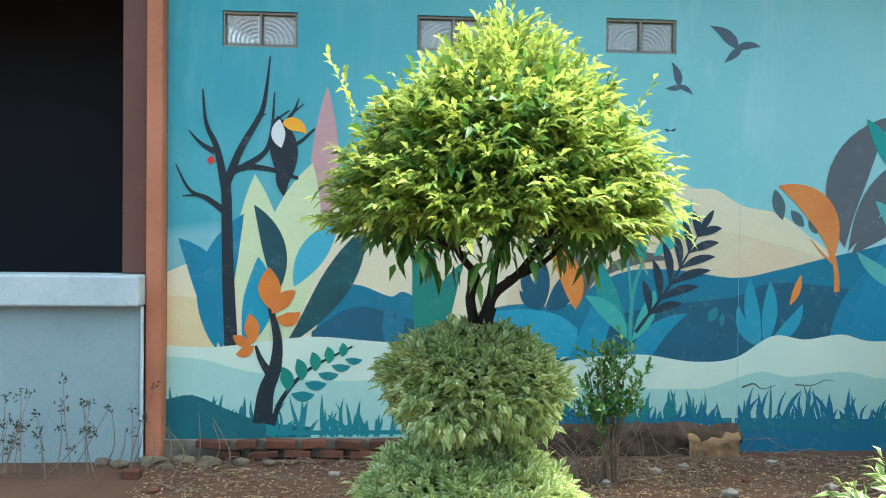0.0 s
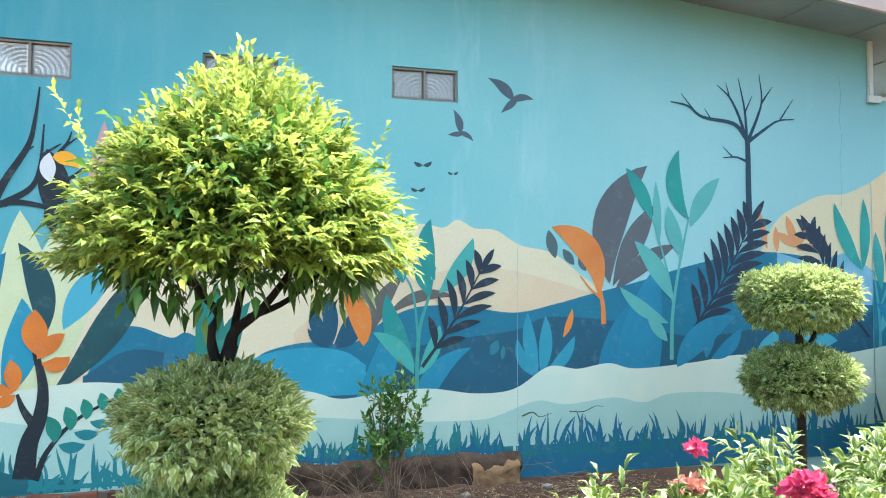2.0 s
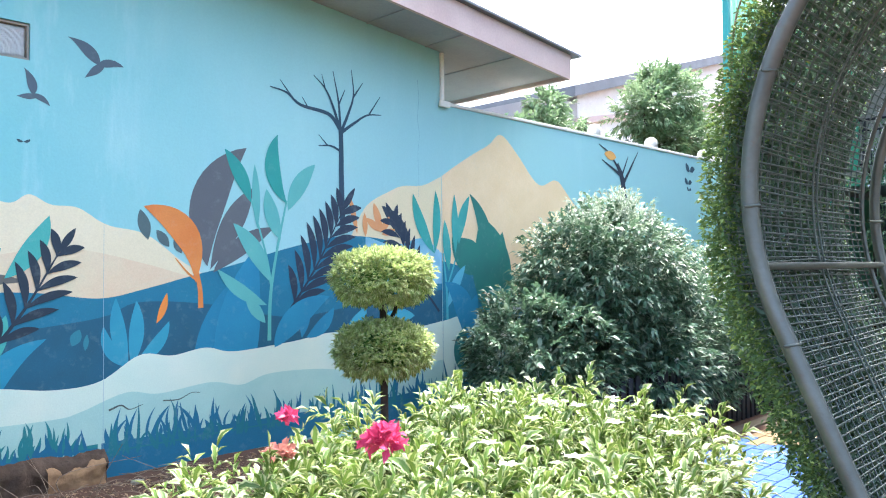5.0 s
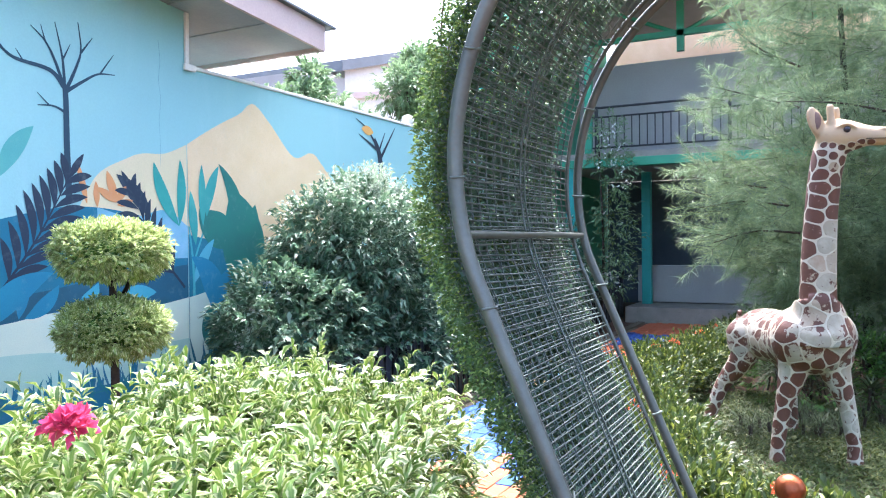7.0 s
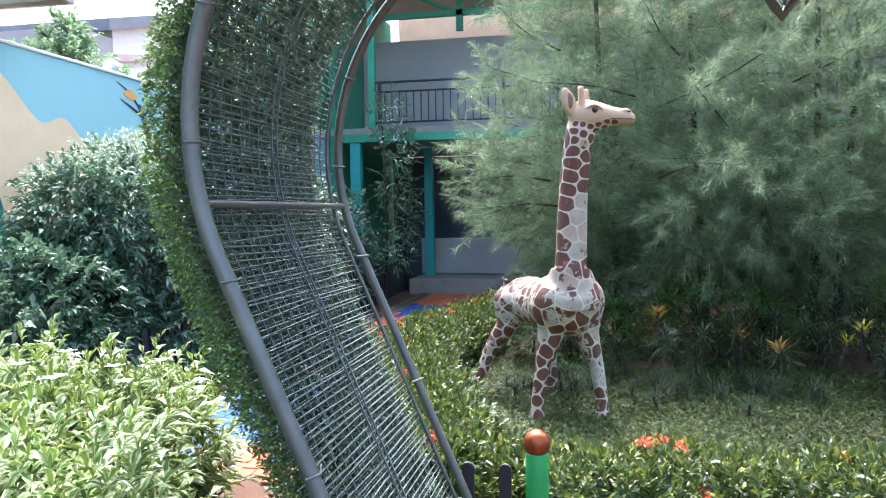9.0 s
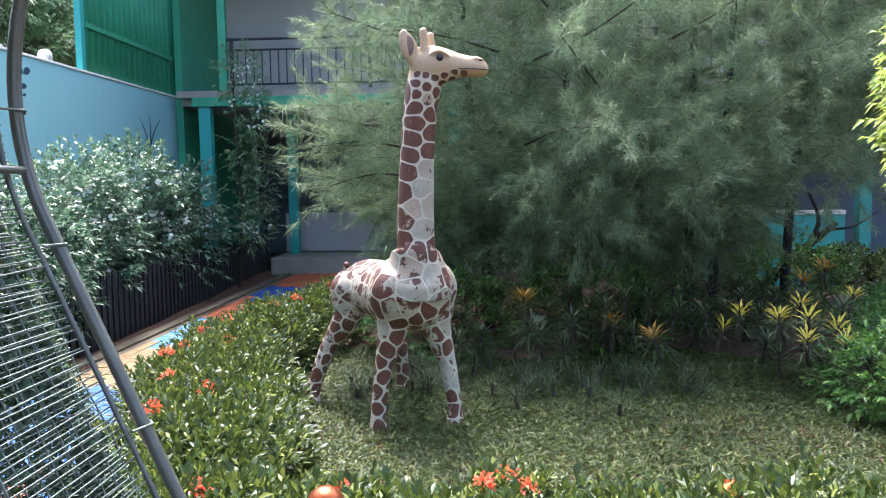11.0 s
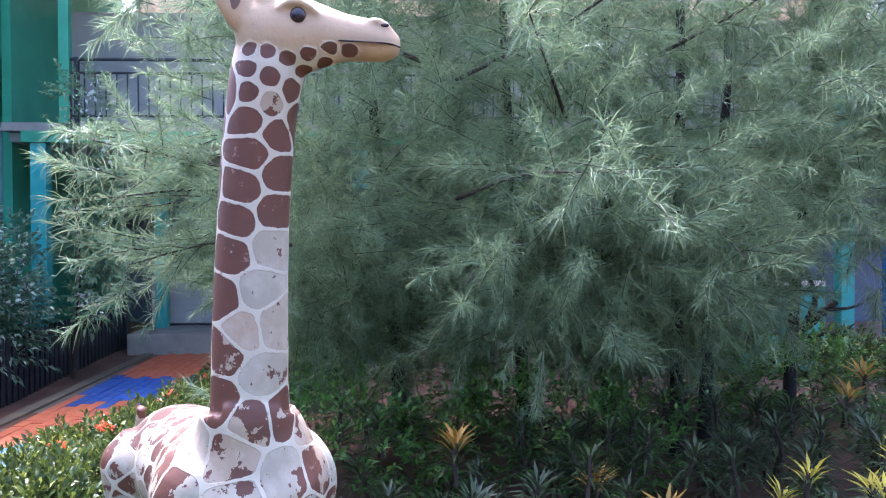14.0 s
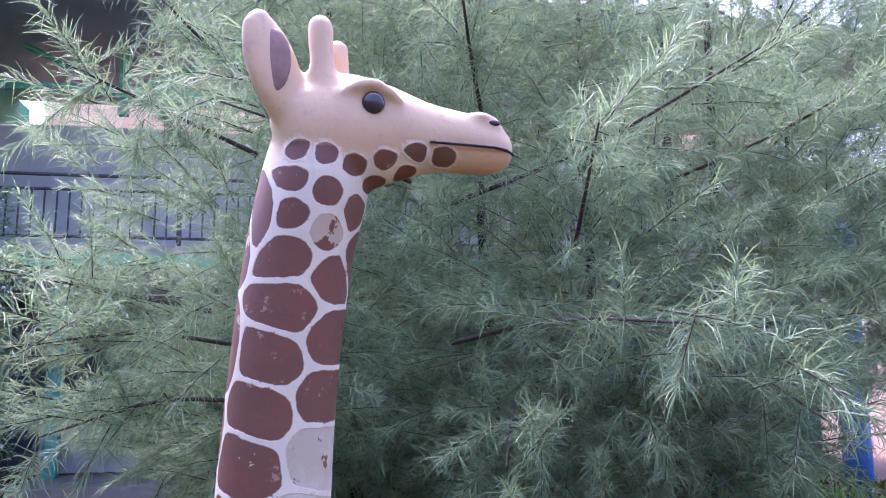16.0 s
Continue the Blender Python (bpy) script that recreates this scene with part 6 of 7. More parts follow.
def heart_arch():
    g = np.random.default_rng(41)
    t = thing("heart_arch", (3.1, ARCH_MID, 0.0), "heart-shaped steel pipe and mesh arch overgrown by a creeper", "garden arch")
    for x in (ARCH_X0, ARCH_X1):
        rail = part("rail", tube_mesh(heart_at(x), 0.0225 if x == ARCH_X0 else 0.018, 12), MAT_STEEL, t, "bent grey steel pipe", True)
        inner = x + (0.045 if x == ARCH_X0 else -0.045)
        part("edge_bar", tube_mesh(heart_at(inner, 0.03), 0.008, 6), MAT_STEEL, t)
        ln = heart_at(x)
        for k in range(6, len(ln) - 6, 9):
            d = 0.07 if x == ARCH_X0 else -0.07
            part("tie_wire", tube_mesh([ln[k] + [-d * 0.55, 0, 0], ln[k] + [0, -0.026, 0.004], ln[k] + [d, 0, 0.004]], 0.004, 5), MAT_WIRE, rail)
    for q in (0, 29, 60, 92):
        for m in (1, -1):
            p = HALF[q]
            y = p[0] if m == 1 else 2 * ARCH_MID - p[0]
            part("cross_bar", tube_mesh([(ARCH_X0, y, p[1]), ((ARCH_X0 + ARCH_X1) / 2, y, p[1]), (ARCH_X1, y, p[1])], 0.011, 8), MAT_STEEL, t, "", True)
    for out, gap, name, r in ((0.035, 0.036, "mesh_panel", 0.0026), (0.085, 0.042, "outer_mesh_panel", 0.0024)):
        ln = heart_at(0.0, out)
        s = np.concatenate([[0], np.cumsum(np.linalg.norm(np.diff(ln, axis=0), axis=1))])
        pieces = []
        for d in np.arange(0.03, s[-1], gap * 0.62):
            y, z = np.interp(d, s, ln[:, 1]), np.interp(d, s, ln[:, 2])
            j = 0.006 * g.normal(size=4)
            pieces.append(tube_data([(ARCH_X0 + 0.02, y, z + j[0]), (ARCH_X0 + 0.5, y, z + j[1]), (ARCH_X1 - 0.02, y, z + j[2])], r, 4))
        for x in np.arange(ARCH_X0 + 0.05, ARCH_X1 - 0.02, gap * 1.7):
            w = heart_at(x, out + 0.004)
            w[:, 0] += 0.004 * g.normal(size=len(w))
            pieces.append(tube_data(w, r, 4))
        part(name, joined(pieces), MAT_WIRE, t, "square galvanised wire mesh")
    for x in (ARCH_X0 + 0.56, ARCH_X0 + 0.60):
        part("stay_wire", tube_mesh(heart_at(x, 0.028), 0.0032, 5), MAT_WIRE, t)
    ln = heart_at(0.0)
    n = 190000
    seg = np.linalg.norm(np.diff(FULL, axis=0), axis=1)
    k = g.choice(len(seg), n, p=seg / seg.sum())
    f = g.random(n)
    tg = np.gradient(FULL, axis=0)
    tg /= np.linalg.norm(tg, axis=1)[:, None]
    nor = np.stack([tg[:, 1], -tg[:, 0]], 1)
    p2 = FULL[k] * (1 - f[:, None]) + FULL[k + 1] * f[:, None]
    x = ARCH_X0 - 0.015 + (ARCH_X1 - ARCH_X0 + 0.02) * g.random(n) ** 1.6
    lumps = 0.5 + 0.5 * np.sin(5 * x + 9 * p2[:, 1]) * np.cos(7 * p2[:, 0] - 3 * x)
    edge = np.exp(-((x - ARCH_X0) / 0.12) ** 2)
    out = 0.095 - 0.035 * edge + (0.02 + 0.03 * lumps + 0.035 * edge) * g.random(n)
    yz = p2 + nor[k] * out[:, None]
    keep = (yz[:, 1] > 0.0) & (g.random(n) < 0.70 + 0.3 * edge)
    base = np.stack([x, yz[:, 0], yz[:, 1]], 1)[keep]
    o3 = np.stack([-0.6 * edge, nor[k][:, 0], nor[k][:, 1]], 1)[keep]
    n = len(base)
    part("creeper", leaf_mesh(base, unit(o3 + 0.9 * g.normal(size=(n, 3)) + [0, 0, 0.3]), unit(g.normal(size=(n, 3)) + o3), 0.008 + 0.015 * g.random(n), 0.008, 0.2, 0.15), LEAF_VINE, t, "fine-leaved green creeper")
    m = 64000
    k2, f2 = g.choice(len(seg), m, p=seg / seg.sum()), g.random(m)
    q2 = FULL[k2] * (1 - f2[:, None]) + FULL[k2 + 1] * f2[:, None] + nor[k2] * (0.095 + 0.02 * g.random(m))[:, None]
    b2 = np.stack([ARCH_X0 + 0.07 + (ARCH_X1 - ARCH_X0 - 0.1) * g.random(m), q2[:, 0], q2[:, 1]], 1)
    b2 = b2[b2[:, 2] > 0.0]
    n3 = np.stack([np.zeros(m), nor[k2][:, 0], nor[k2][:, 1]], 1)[: len(b2)]
    part("creeper_inner_leaves", leaf_mesh(b2, unit(g.normal(size=b2.shape)), unit(n3 * 1.2 + 0.6 * g.normal(size=b2.shape)), 0.036, 0.02, 0.2, 0.1), LEAF_VINE_IN, t, "shaded inner leaves of the creeper")
    st = []
    for q in range(60):
        i0 = g.integers(2, len(FULL) - 24)
        c = []
        xx = ARCH_X0 + 0.05 + 1.05 * g.random()
        for j in range(0, 22, 5):
            pt = FULL[i0 + j] + nor[i0 + j] * (0.12 + 0.03 * g.random())
            xx = float(np.clip(xx + 0.07 * g.normal(), ARCH_X0, ARCH_X1))
            c.append((xx, pt[0], pt[1]))
        st.append((c, 0.004, 0.002))
    part("creeper_stem_work", trunk_mesh(st, 4), MAT_TWIG, t)


heart_arch()


# ---- giraffe statue ----
def giraffe_paint():
    """Brown patches between pale raised lines, flaking to beige and grey; a plain cream head. The pattern wraps round neck, body and legs by its own map."""
    m, n, l, p = nodes_of("giraffe_paint")
    co = n.new("ShaderNodeTexCoord").outputs["Object"]
    pat, tone = n.new("ShaderNodeUVMap"), n.new("ShaderNodeUVMap")
    pat.uv_map, tone.uv_map = "pattern", "tone"
    ts, cs = n.new("ShaderNodeSeparateXYZ"), n.new("ShaderNodeSeparateXYZ")
    l.new(tone.outputs[0], ts.inputs[0])
    l.new(pat.outputs[0], cs.inputs[0])
    wob = math_node(n, l, "MULTIPLY", math_node(n, l, "SUBTRACT", noise_node(n, l, co, 42.0, 3.0), 0.5), 0.008)
    edge = math_node(n, l, "ADD", cs.outputs[0], wob)
    line = ramp(n, l, math_node(n, l, "MULTIPLY", edge, 10.0), [(0.036, (1, 1, 1, 1)), (0.054, (0, 0, 0, 1))])
    peel = noise_node(n, l, co, 13.0, 8.0, 0.62)
    worn = math_node(n, l, "MULTIPLY", math_node(n, l, "SUBTRACT", peel, 0.30), 2.4)
    isbrown = math_node(n, l, "LESS_THAN", worn, ts.outputs[0])
    brown = mixc(n, l, noise_node(n, l, co, 7.0), rgb("4f3428"), rgb("704534"))
    bare = mixc(n, l, cs.outputs[1], rgb("9d9d8b"), rgb("ab957c"))
    bare = mixc(n, l, ramp(n, l, noise_node(n, l, co, 9.0, 6.0, 0.6), [(0.45, (0, 0, 0, 1)), (0.65, (0.6, 0.6, 0.6, 1))]), bare, rgb("c4bcaa"))
    col = mixc(n, l, isbrown, bare, brown)
    flecks = ramp(n, l, noise_node(n, l, co, 34.0, 6.0, 0.7), [(0.635, (0, 0, 0, 1)), (0.655, (1, 1, 1, 1))])
    col = mixc(n, l, flecks, col, mixc(n, l, isbrown, rgb("594a40"), rgb("8d6d5f")))
    col = mixc(n, l, line, col, mixc(n, l, noise_node(n, l, co, 20.0, 4.0), rgb("b5ad97"), rgb("ccc4ae")))
    cream = mixc(n, l, noise_node(n, l, co, 10.0, 5.0), rgb("a88c68"), rgb("bba27c"))
    scuff = ramp(n, l, noise_node(n, l, co, 45.0, 7.0, 0.7), [(0.58, (0, 0, 0, 1)), (0.66, (0.6, 0.6, 0.6, 1))])
    cream = mixc(n, l, scuff, cream, rgb("9a806e"))
    col = mixc(n, l, ts.outputs[1], col, cream)
    l.new(col, p.inputs["Base Color"])
    p.inputs["Roughness"].default_value = 0.55
    h = math_node(n, l, "ADD", math_node(n, l, "MULTIPLY", math_node(n, l, "MULTIPLY", line, math_node(n, l, "SUBTRACT", 1.0, ts.outputs[1])), 0.5), math_node(n, l, "MULTIPLY", peel, 0.6))
    bumped(n, l, p, h, 0.4, 0.012)
    return m


def giraffe():
    def loft(rows, seg=20):
        """A closed tube from rows of (x, y, z, half width, half height)."""
        rows = np.array(rows, float)
        line = smooth_line(rows, 5)
        c, rad, flat = line[:, :3], line[:, 3], line[:, 4] / line[:, 3]
        tg = unit(np.gradient(c, axis=0))
        ref = np.array([0, 0, 1.0]) if abs(tg[:, 2]).mean() < 0.75 else np.array([-0.58, 0.81, 0.0])
        u = unit(np.cross(tg, ref))
        w = np.cross(u, tg)
        a = np.linspace(0, 2 * np.pi, seg, endpoint=False)
        v = c[:, None] + rad[:, None, None] * (np.cos(a)[None, :, None] * u[:, None] + flat[:, None, None] * np.sin(a)[None, :, None] * w[:, None])
        n = len(c)
        faces = [(i * seg + j, i * seg + (j + 1) % seg, (i + 1) * seg + (j + 1) % seg, (i + 1) * seg + j) for i in range(n - 1) for j in range(seg)]
        faces += [tuple(range(seg))[::-1], tuple((n - 1) * seg + j for j in range(seg))]
        return v.reshape(-1, 3), faces

    ax = np.array([0.84, 0.54])
    chest = np.array([6.03, 0.12])

    def body(s, z, w, h):
        q = chest + ax * s
        return (q[0], q[1], z, w, h)
    lofts = [loft([body(-0.13, 0.78, 0.07, 0.09), body(-0.10, 0.785, 0.16, 0.165), body(-0.03, 0.80, 0.245, 0.215), body(0.06, 0.805, 0.272, 0.228), body(0.14, 0.80, 0.256, 0.22), body(0.24, 0.785, 0.215, 0.205), body(0.42, 0.765, 0.188, 0.187), body(0.60, 0.765, 0.198, 0.188), body(0.72, 0.76, 0.19, 0.182), body(0.83, 0.75, 0.14, 0.15), body(0.89, 0.74, 0.05, 0.07)], 28),
             loft([(6.05, 0.14, 0.80, 0.225, 0.215), (6.04, 0.135, 0.90, 0.215, 0.205), (6.02, 0.13, 0.98, 0.17, 0.165), (6.003, 0.13, 1.04, 0.142, 0.138), (6.003, 0.13, 1.052, 0.138, 0.134)], 28),
             loft([(6.01, 0.13, 0.86, 0.12, 0.115), (6.0, 0.13, 1.02, 0.113, 0.108), (5.995, 0.125, 1.06, 0.113, 0.107), (5.985, 0.12, 1.3, 0.107, 0.102), (5.965, 0.105, 1.6, 0.098, 0.096), (5.935, 0.08, 1.85, 0.097, 0.094), (5.905, 0.05, 2.0, 0.098, 0.094), (5.895, 0.03, 2.10, 0.08, 0.08)], 28),
             loft([(5.905, 0.12, 2.065, 0.045, 0.05), (5.895, 0.08, 2.073, 0.085, 0.094), (5.89, 0.0, 2.073, 0.090, 0.108), (5.885, -0.07, 2.072, 0.078, 0.091), (5.88, -0.145, 2.068, 0.056, 0.064), (5.876, -0.205, 2.061, 0.052, 0.056), (5.873, -0.255, 2.050, 0.047, 0.047), (5.871, -0.285, 2.044, 0.034, 0.032), (5.87, -0.297, 2.042, 0.016, 0.016)], 24)]
    fl, fr, bl, br = (6.02, 0.365), (6.14, -0.08), (6.545, 0.87), (6.92, 0.32)
    for (fx, fy), (tx, ty) in ((fl, (6.04, 0.27)), (fr, (6.13, 0.03)), (bl, (6.53, 0.62)), (br, (6.76, 0.36))):
        back = fx > 6.3
        kx, ky = fx * 0.55 + tx * 0.45 + (0.02 if back else 0.0), fy * 0.55 + ty * 0.45
        lofts.append(loft([(tx, ty, 0.88, 0.05, 0.05), (tx, ty, 0.80, 0.115, 0.115), (tx, ty, 0.70, 0.112, 0.112), (tx, ty, 0.60, 0.094, 0.094), (kx, ky, 0.40, 0.058, 0.056), (kx * 0.6 + fx * 0.4, ky * 0.6 + fy * 0.4, 0.30, 0.052, 0.05), (fx, fy, 0.10, 0.045, 0.045), (fx - 0.005, fy, 0.02, 0.052, 0.052), (fx - 0.005, fy, -0.02, 0.05, 0.05)], 16))
    for hx, hy, top in ((5.845, 0.04, 2.27), (5.93, 0.008, 2.262)):
        lofts.append(loft([(hx, hy, 2.11, 0.032, 0.032), (hx, hy + 0.006, 2.18, 0.023, 0.023), (hx, hy + 0.010, top - 0.03, 0.023, 0.023), (hx, hy + 0.010, top - 0.008, 0.020, 0.020), (hx, hy + 0.010, top, 0.010, 0.010)], 12))
    for side, hx in ((-1, 5.806), (1, 5.968)):
        lofts.append(loft([(hx - 0.002 * side, 0.012, 2.118, 0.006, 0.008), (hx, -0.012, 2.133, 0.013, 0.011), (hx, -0.042, 2.137, 0.015, 0.011), (hx - 0.006 * side, -0.075, 2.122, 0.011, 0.009), (hx - 0.01 * side, -0.092, 2.108, 0.005, 0.006)], 10))
        lofts.append(loft([(5.885 + 0.030 * side, -0.205, 2.100, 0.008, 0.008), (5.882 + 0.036 * side, -0.232, 2.101, 0.017, 0.013), (5.880 + 0.033 * side, -0.258, 2.092, 0.014, 0.012), (5.878 + 0.026 * side, -0.278, 2.078, 0.006, 0.006)], 10))
    lofts.append(loft([(5.865, 0.085, 2.06, 0.018, 0.022), (5.835, 0.107, 2.11, 0.022, 0.046), (5.82, 0.130, 2.17, 0.020, 0.055), (5.81, 0.148, 2.225, 0.016, 0.041), (5.808, 0.150, 2.26, 0.008, 0.010)], 12))
    lofts.append(loft([(5.95, 0.07, 2.12, 0.018, 0.014), (6.01, 0.025, 2.155, 0.036, 0.016), (6.06, -0.015, 2.183, 0.030, 0.014), (6.095, -0.035, 2.197, 0.008, 0.008)], 12))
    lofts.append(loft([(6.70, 0.66, 0.92, 0.02, 0.02), (6.76, 0.70, 0.75, 0.018, 0.018), (6.78, 0.71, 0.52, 0.016, 0.016)], 8))
    vs, fs, k = [], [], 0
    for v, f in lofts:
        vs += [tuple(q) for q in v]
        fs += [tuple(i + k for i in q) for q in f]
        k += len(v)
    raw = bpy.data.meshes.new("raw")
    raw.from_pydata(vs, [], fs)
    tmp = bpy.data.objects.new("tmp", raw)
    scene.collection.objects.link(tmp)
    rm = tmp.modifiers.new("remesh", "REMESH")
    rm.mode, rm.voxel_size = "VOXEL", 0.007
    sm = tmp.modifiers.new("smooth", "SMOOTH")
    sm.iterations, sm.factor = 8, 0.5
    dg = bpy.context.evaluated_depsgraph_get()
    done = bpy.data.meshes.new_from_object(tmp.evaluated_get(dg))
    bpy.data.objects.remove(tmp)
    bm = bmesh.new()
    bm.from_mesh(done)
    for f in bm.faces:
        f.smooth = True
    bm.verts.ensure_lookup_table()

    def dark_ball(centre, r, sq):
        n0 = len(bm.faces)
        made = bmesh.ops.create_uvsphere(bm, u_segments=16, v_segments=10, radius=r)
        for v in made["verts"]:
            v.co = Vector(centre) + Vector((v.co.x * sq[0], v.co.y * sq[1], v.co.z * sq[2]))
        bm.faces.ensure_lookup_table()
        for f in bm.faces[n0:]:
            f.material_index, f.smooth = 1, True
    dark_ball((5.806, -0.040, 2.105), 0.020, (0.7, 1, 1))
    dark_ball((5.966, -0.040, 2.105), 0.020, (0.7, 1, 1))
    dark_ball((5.838, -0.255, 2.090), 0.011, (0.6, 1.2, 0.6))
    for q in range(36):
        my = -0.145 - 0.0042 * q
        dark_ball((float(np.interp(my, [-0.296, -0.275, -0.255, -0.22, -0.145], [5.862, 5.832, 5.822, 5.821, 5.823])), my, 2.046 - 0.0002 * q), 0.0055, (0.9, 1.2, 0.42))
    ear0 = len(bm.faces)
    dark_ball((5.804, 0.128, 2.168), 0.032, (0.25, 0.95, 1.75))
    bm.faces.ensure_lookup_table()
    for f in bm.faces[ear0:]:
        f.material_index = 2
    me = bpy.data.meshes.new("giraffe_statue")
    bm.to_mesh(me)
    bm.free()
    co = np.empty(len(me.vertices) * 3)
    me.vertices.foreach_get("co", co)
    X, Y, Z = co.reshape(-1, 3).T
    nz = [1.02, 1.06, 1.3, 1.6, 1.85, 2.0, 2.1]
    ncx, ncy = np.interp(Z, nz, [6.0, 5.995, 5.985, 5.965, 5.935, 5.905, 5.895]), np.interp(Z, nz, [0.13, 0.125, 0.12, 0.105, 0.08, 0.05, 0.03])
    P = co.reshape(-1, 3)
    rs = np.random.default_rng(77)
    # patches of the neck: degrees round it, height, and how much brown paint is left
    neck = [(18, 1.976, 1.1), (-12, 1.955, 1.1), (-54, 1.932, 1.1), (11, 1.915, 1.0), (-20, 1.889, 0.52), (4, 1.851, 0.9), (-38, 1.812, 1.2), (-76, 1.862, 1.1), (-3, 1.760, 1.2), (-43, 1.710, 1.2), (6, 1.673, 1.1), (-40, 1.613, 1.2), (12, 1.588, 1.1),
            (-37, 1.520, 0.1), (22, 1.500, 0.8), (-20, 1.405, 0.12), (34, 1.385, 1.0), (2, 1.300, 0.2), (-48, 1.312, 0.1), (30, 1.240, 0.55), (-30, 1.175, 0.16), (34, 1.110, 0.9), (-14, 1.062, 0.5), (-55, 1.070, 0.6)]
    jaw = [(5.818, 0.083, 2.021), (5.809, 0.039, 2.014), (5.824, -0.010, 2.000), (5.829, -0.065, 2.011), (5.827, -0.118, 2.026), (5.834, -0.165, 2.024), (5.861, -0.047, 1.976), (5.852, -0.100, 1.996)]
    seeds = [(float(np.interp(z, nz, [6.0, 5.995, 5.985, 5.965, 5.935, 5.905, 5.895])) - 0.1 * math.cos(radians(a)), float(np.interp(z, nz, [0.13, 0.125, 0.12, 0.105, 0.08, 0.05, 0.03])) + 0.1 * math.sin(radians(a)), z) for a, z, _ in neck] + jaw
    paint_left = [q[2] for q in neck] + [1.2] * len(jaw)
    spots, count = np.zeros((3000, 3)), len(seeds)
    spots[:count] = seeds
    for k in rs.permutation(len(P))[:7000]:
        x, y, z = P[k]
        along = (x - 6.03) * 0.81 + (y - 0.12) * 0.58
        turn = math.degrees(math.atan2(y - ncy[k], ncx[k] - x))
        if z > 1.96:
            continue
        if z > 1.05:
            gap, left = (0.115, 1.1 if z > 1.57 or turn > 20 or turn < -100 else 0.2) if z < 1.90 else (0.07, 1.1)
        elif z > 0.60:
            chest_face = along < 0.16
            gap = 0.11 if chest_face and z > 0.74 else 0.075
            left = (0.26 if z > 0.92 else 0.36 if z > 0.74 else 0.6) if chest_face else 0.52
        else:
            gap, left = 0.068, 0.45 if (y < 0.1 and x < 6.3) else 0.72
        if ((spots[:count] - P[k]) ** 2).sum(1).min() > gap * gap:
            spots[count] = P[k]
            count += 1
            paint_left.append(left + 0.16 * rs.normal())
    seeds, paint_left = spots[:count], np.array(paint_left)
    border, mine = np.empty(len(P)), np.empty(len(P), int)
    for i0 in range(0, len(P), 8000):
        q = P[i0:i0 + 8000]
        d2 = np.maximum((q * q).sum(1)[:, None] + (seeds * seeds).sum(1)[None] - 2 * q @ seeds.T, 0.0)
        near = np.argpartition(d2, 6, axis=1)[:, :7]
        dn = np.take_along_axis(d2, near, 1)
        first = dn.argmin(1)
        own = near[np.arange(len(q)), first]
        gap = (dn - dn.min(1)[:, None]) / (2 * np.linalg.norm(seeds[near] - seeds[own][:, None], axis=2) + 1e-6)
        gap[np.arange(len(q)), first] = 9.0
        border[i0:i0 + 8000] = -np.log(np.exp(-150 * gap).sum(1)) / 150
        mine[i0:i0 + 8000] = own
    tone = paint_left[mine]
    spot = (mine >= len(neck)) & (mine < len(neck) + len(jaw))
    border = np.where(spot, np.minimum(border, 0.025 - np.linalg.norm((P - seeds[mine]) * [0.5, 0.85, 1.15], axis=1)), np.where(Z > 2.0, -0.01, border))
    shade = rs.random(len(seeds))[mine]
    head = np.maximum(step(1.985, 2.035, Z + 0.1 * np.clip(Y - 0.06, 0, 1)), ((Y < -0.185) & (Z > 1.9)).astype(float)) * (1 - step(0.0, 0.004, border))
    li = np.empty(len(me.loops), np.int32)
    me.loops.foreach_get("vertex_index", li)
    for name, q in (("pattern", np.stack([border, shade], 1)), ("tone", np.stack([tone, head], 1))):
        me.uv_layers.new(name=name).data.foreach_set("uv", q[li].astype(np.float32).ravel())
    ob = new("giraffe_statue", me)
    me.materials.append(giraffe_paint())
    eye, en, el, ep = nodes_of("dark_gloss_paint")
    ep.inputs["Base Color"].default_value = rgb("2b2226")
    ep.inputs["Roughness"].default_value = 0.2
    me.materials.append(eye)
    me.materials.append(surface("inner_ear_paint", rgb("6f574d"), rgb("86695c"), 0.7, 20, 90, 0.3))
    return tagged(ob, "weathered life-like giraffe statue with flaking brown patches standing on the lawn", "statue")


giraffe()


# ---- small fence, bollard, picket fence ----
def bollard():
    b = thing("bollard", (3.80, 0.185, 0.0), "green round post topped by a copper-coloured ball", "bollard")
    part("post", lathe(bmesh.new(), [(0.047, 0.0), (0.047, 0.46), (0.043, 0.468), (0.03, 0.472)], (3.80, 0.185, 0.0), 24), MAT_POST_GREEN, b, "green painted post", True)
    pr = [(max(0.002, 0.056 * math.sin(math.pi * k / 14)), 0.508 - 0.056 * math.cos(math.pi * k / 14)) for k in range(15)]
    part("ball", lathe(bmesh.new(), pr, (3.80, 0.185, 0.0), 24), MAT_COPPER, b, "scuffed copper-coloured ball", True)


bollard()


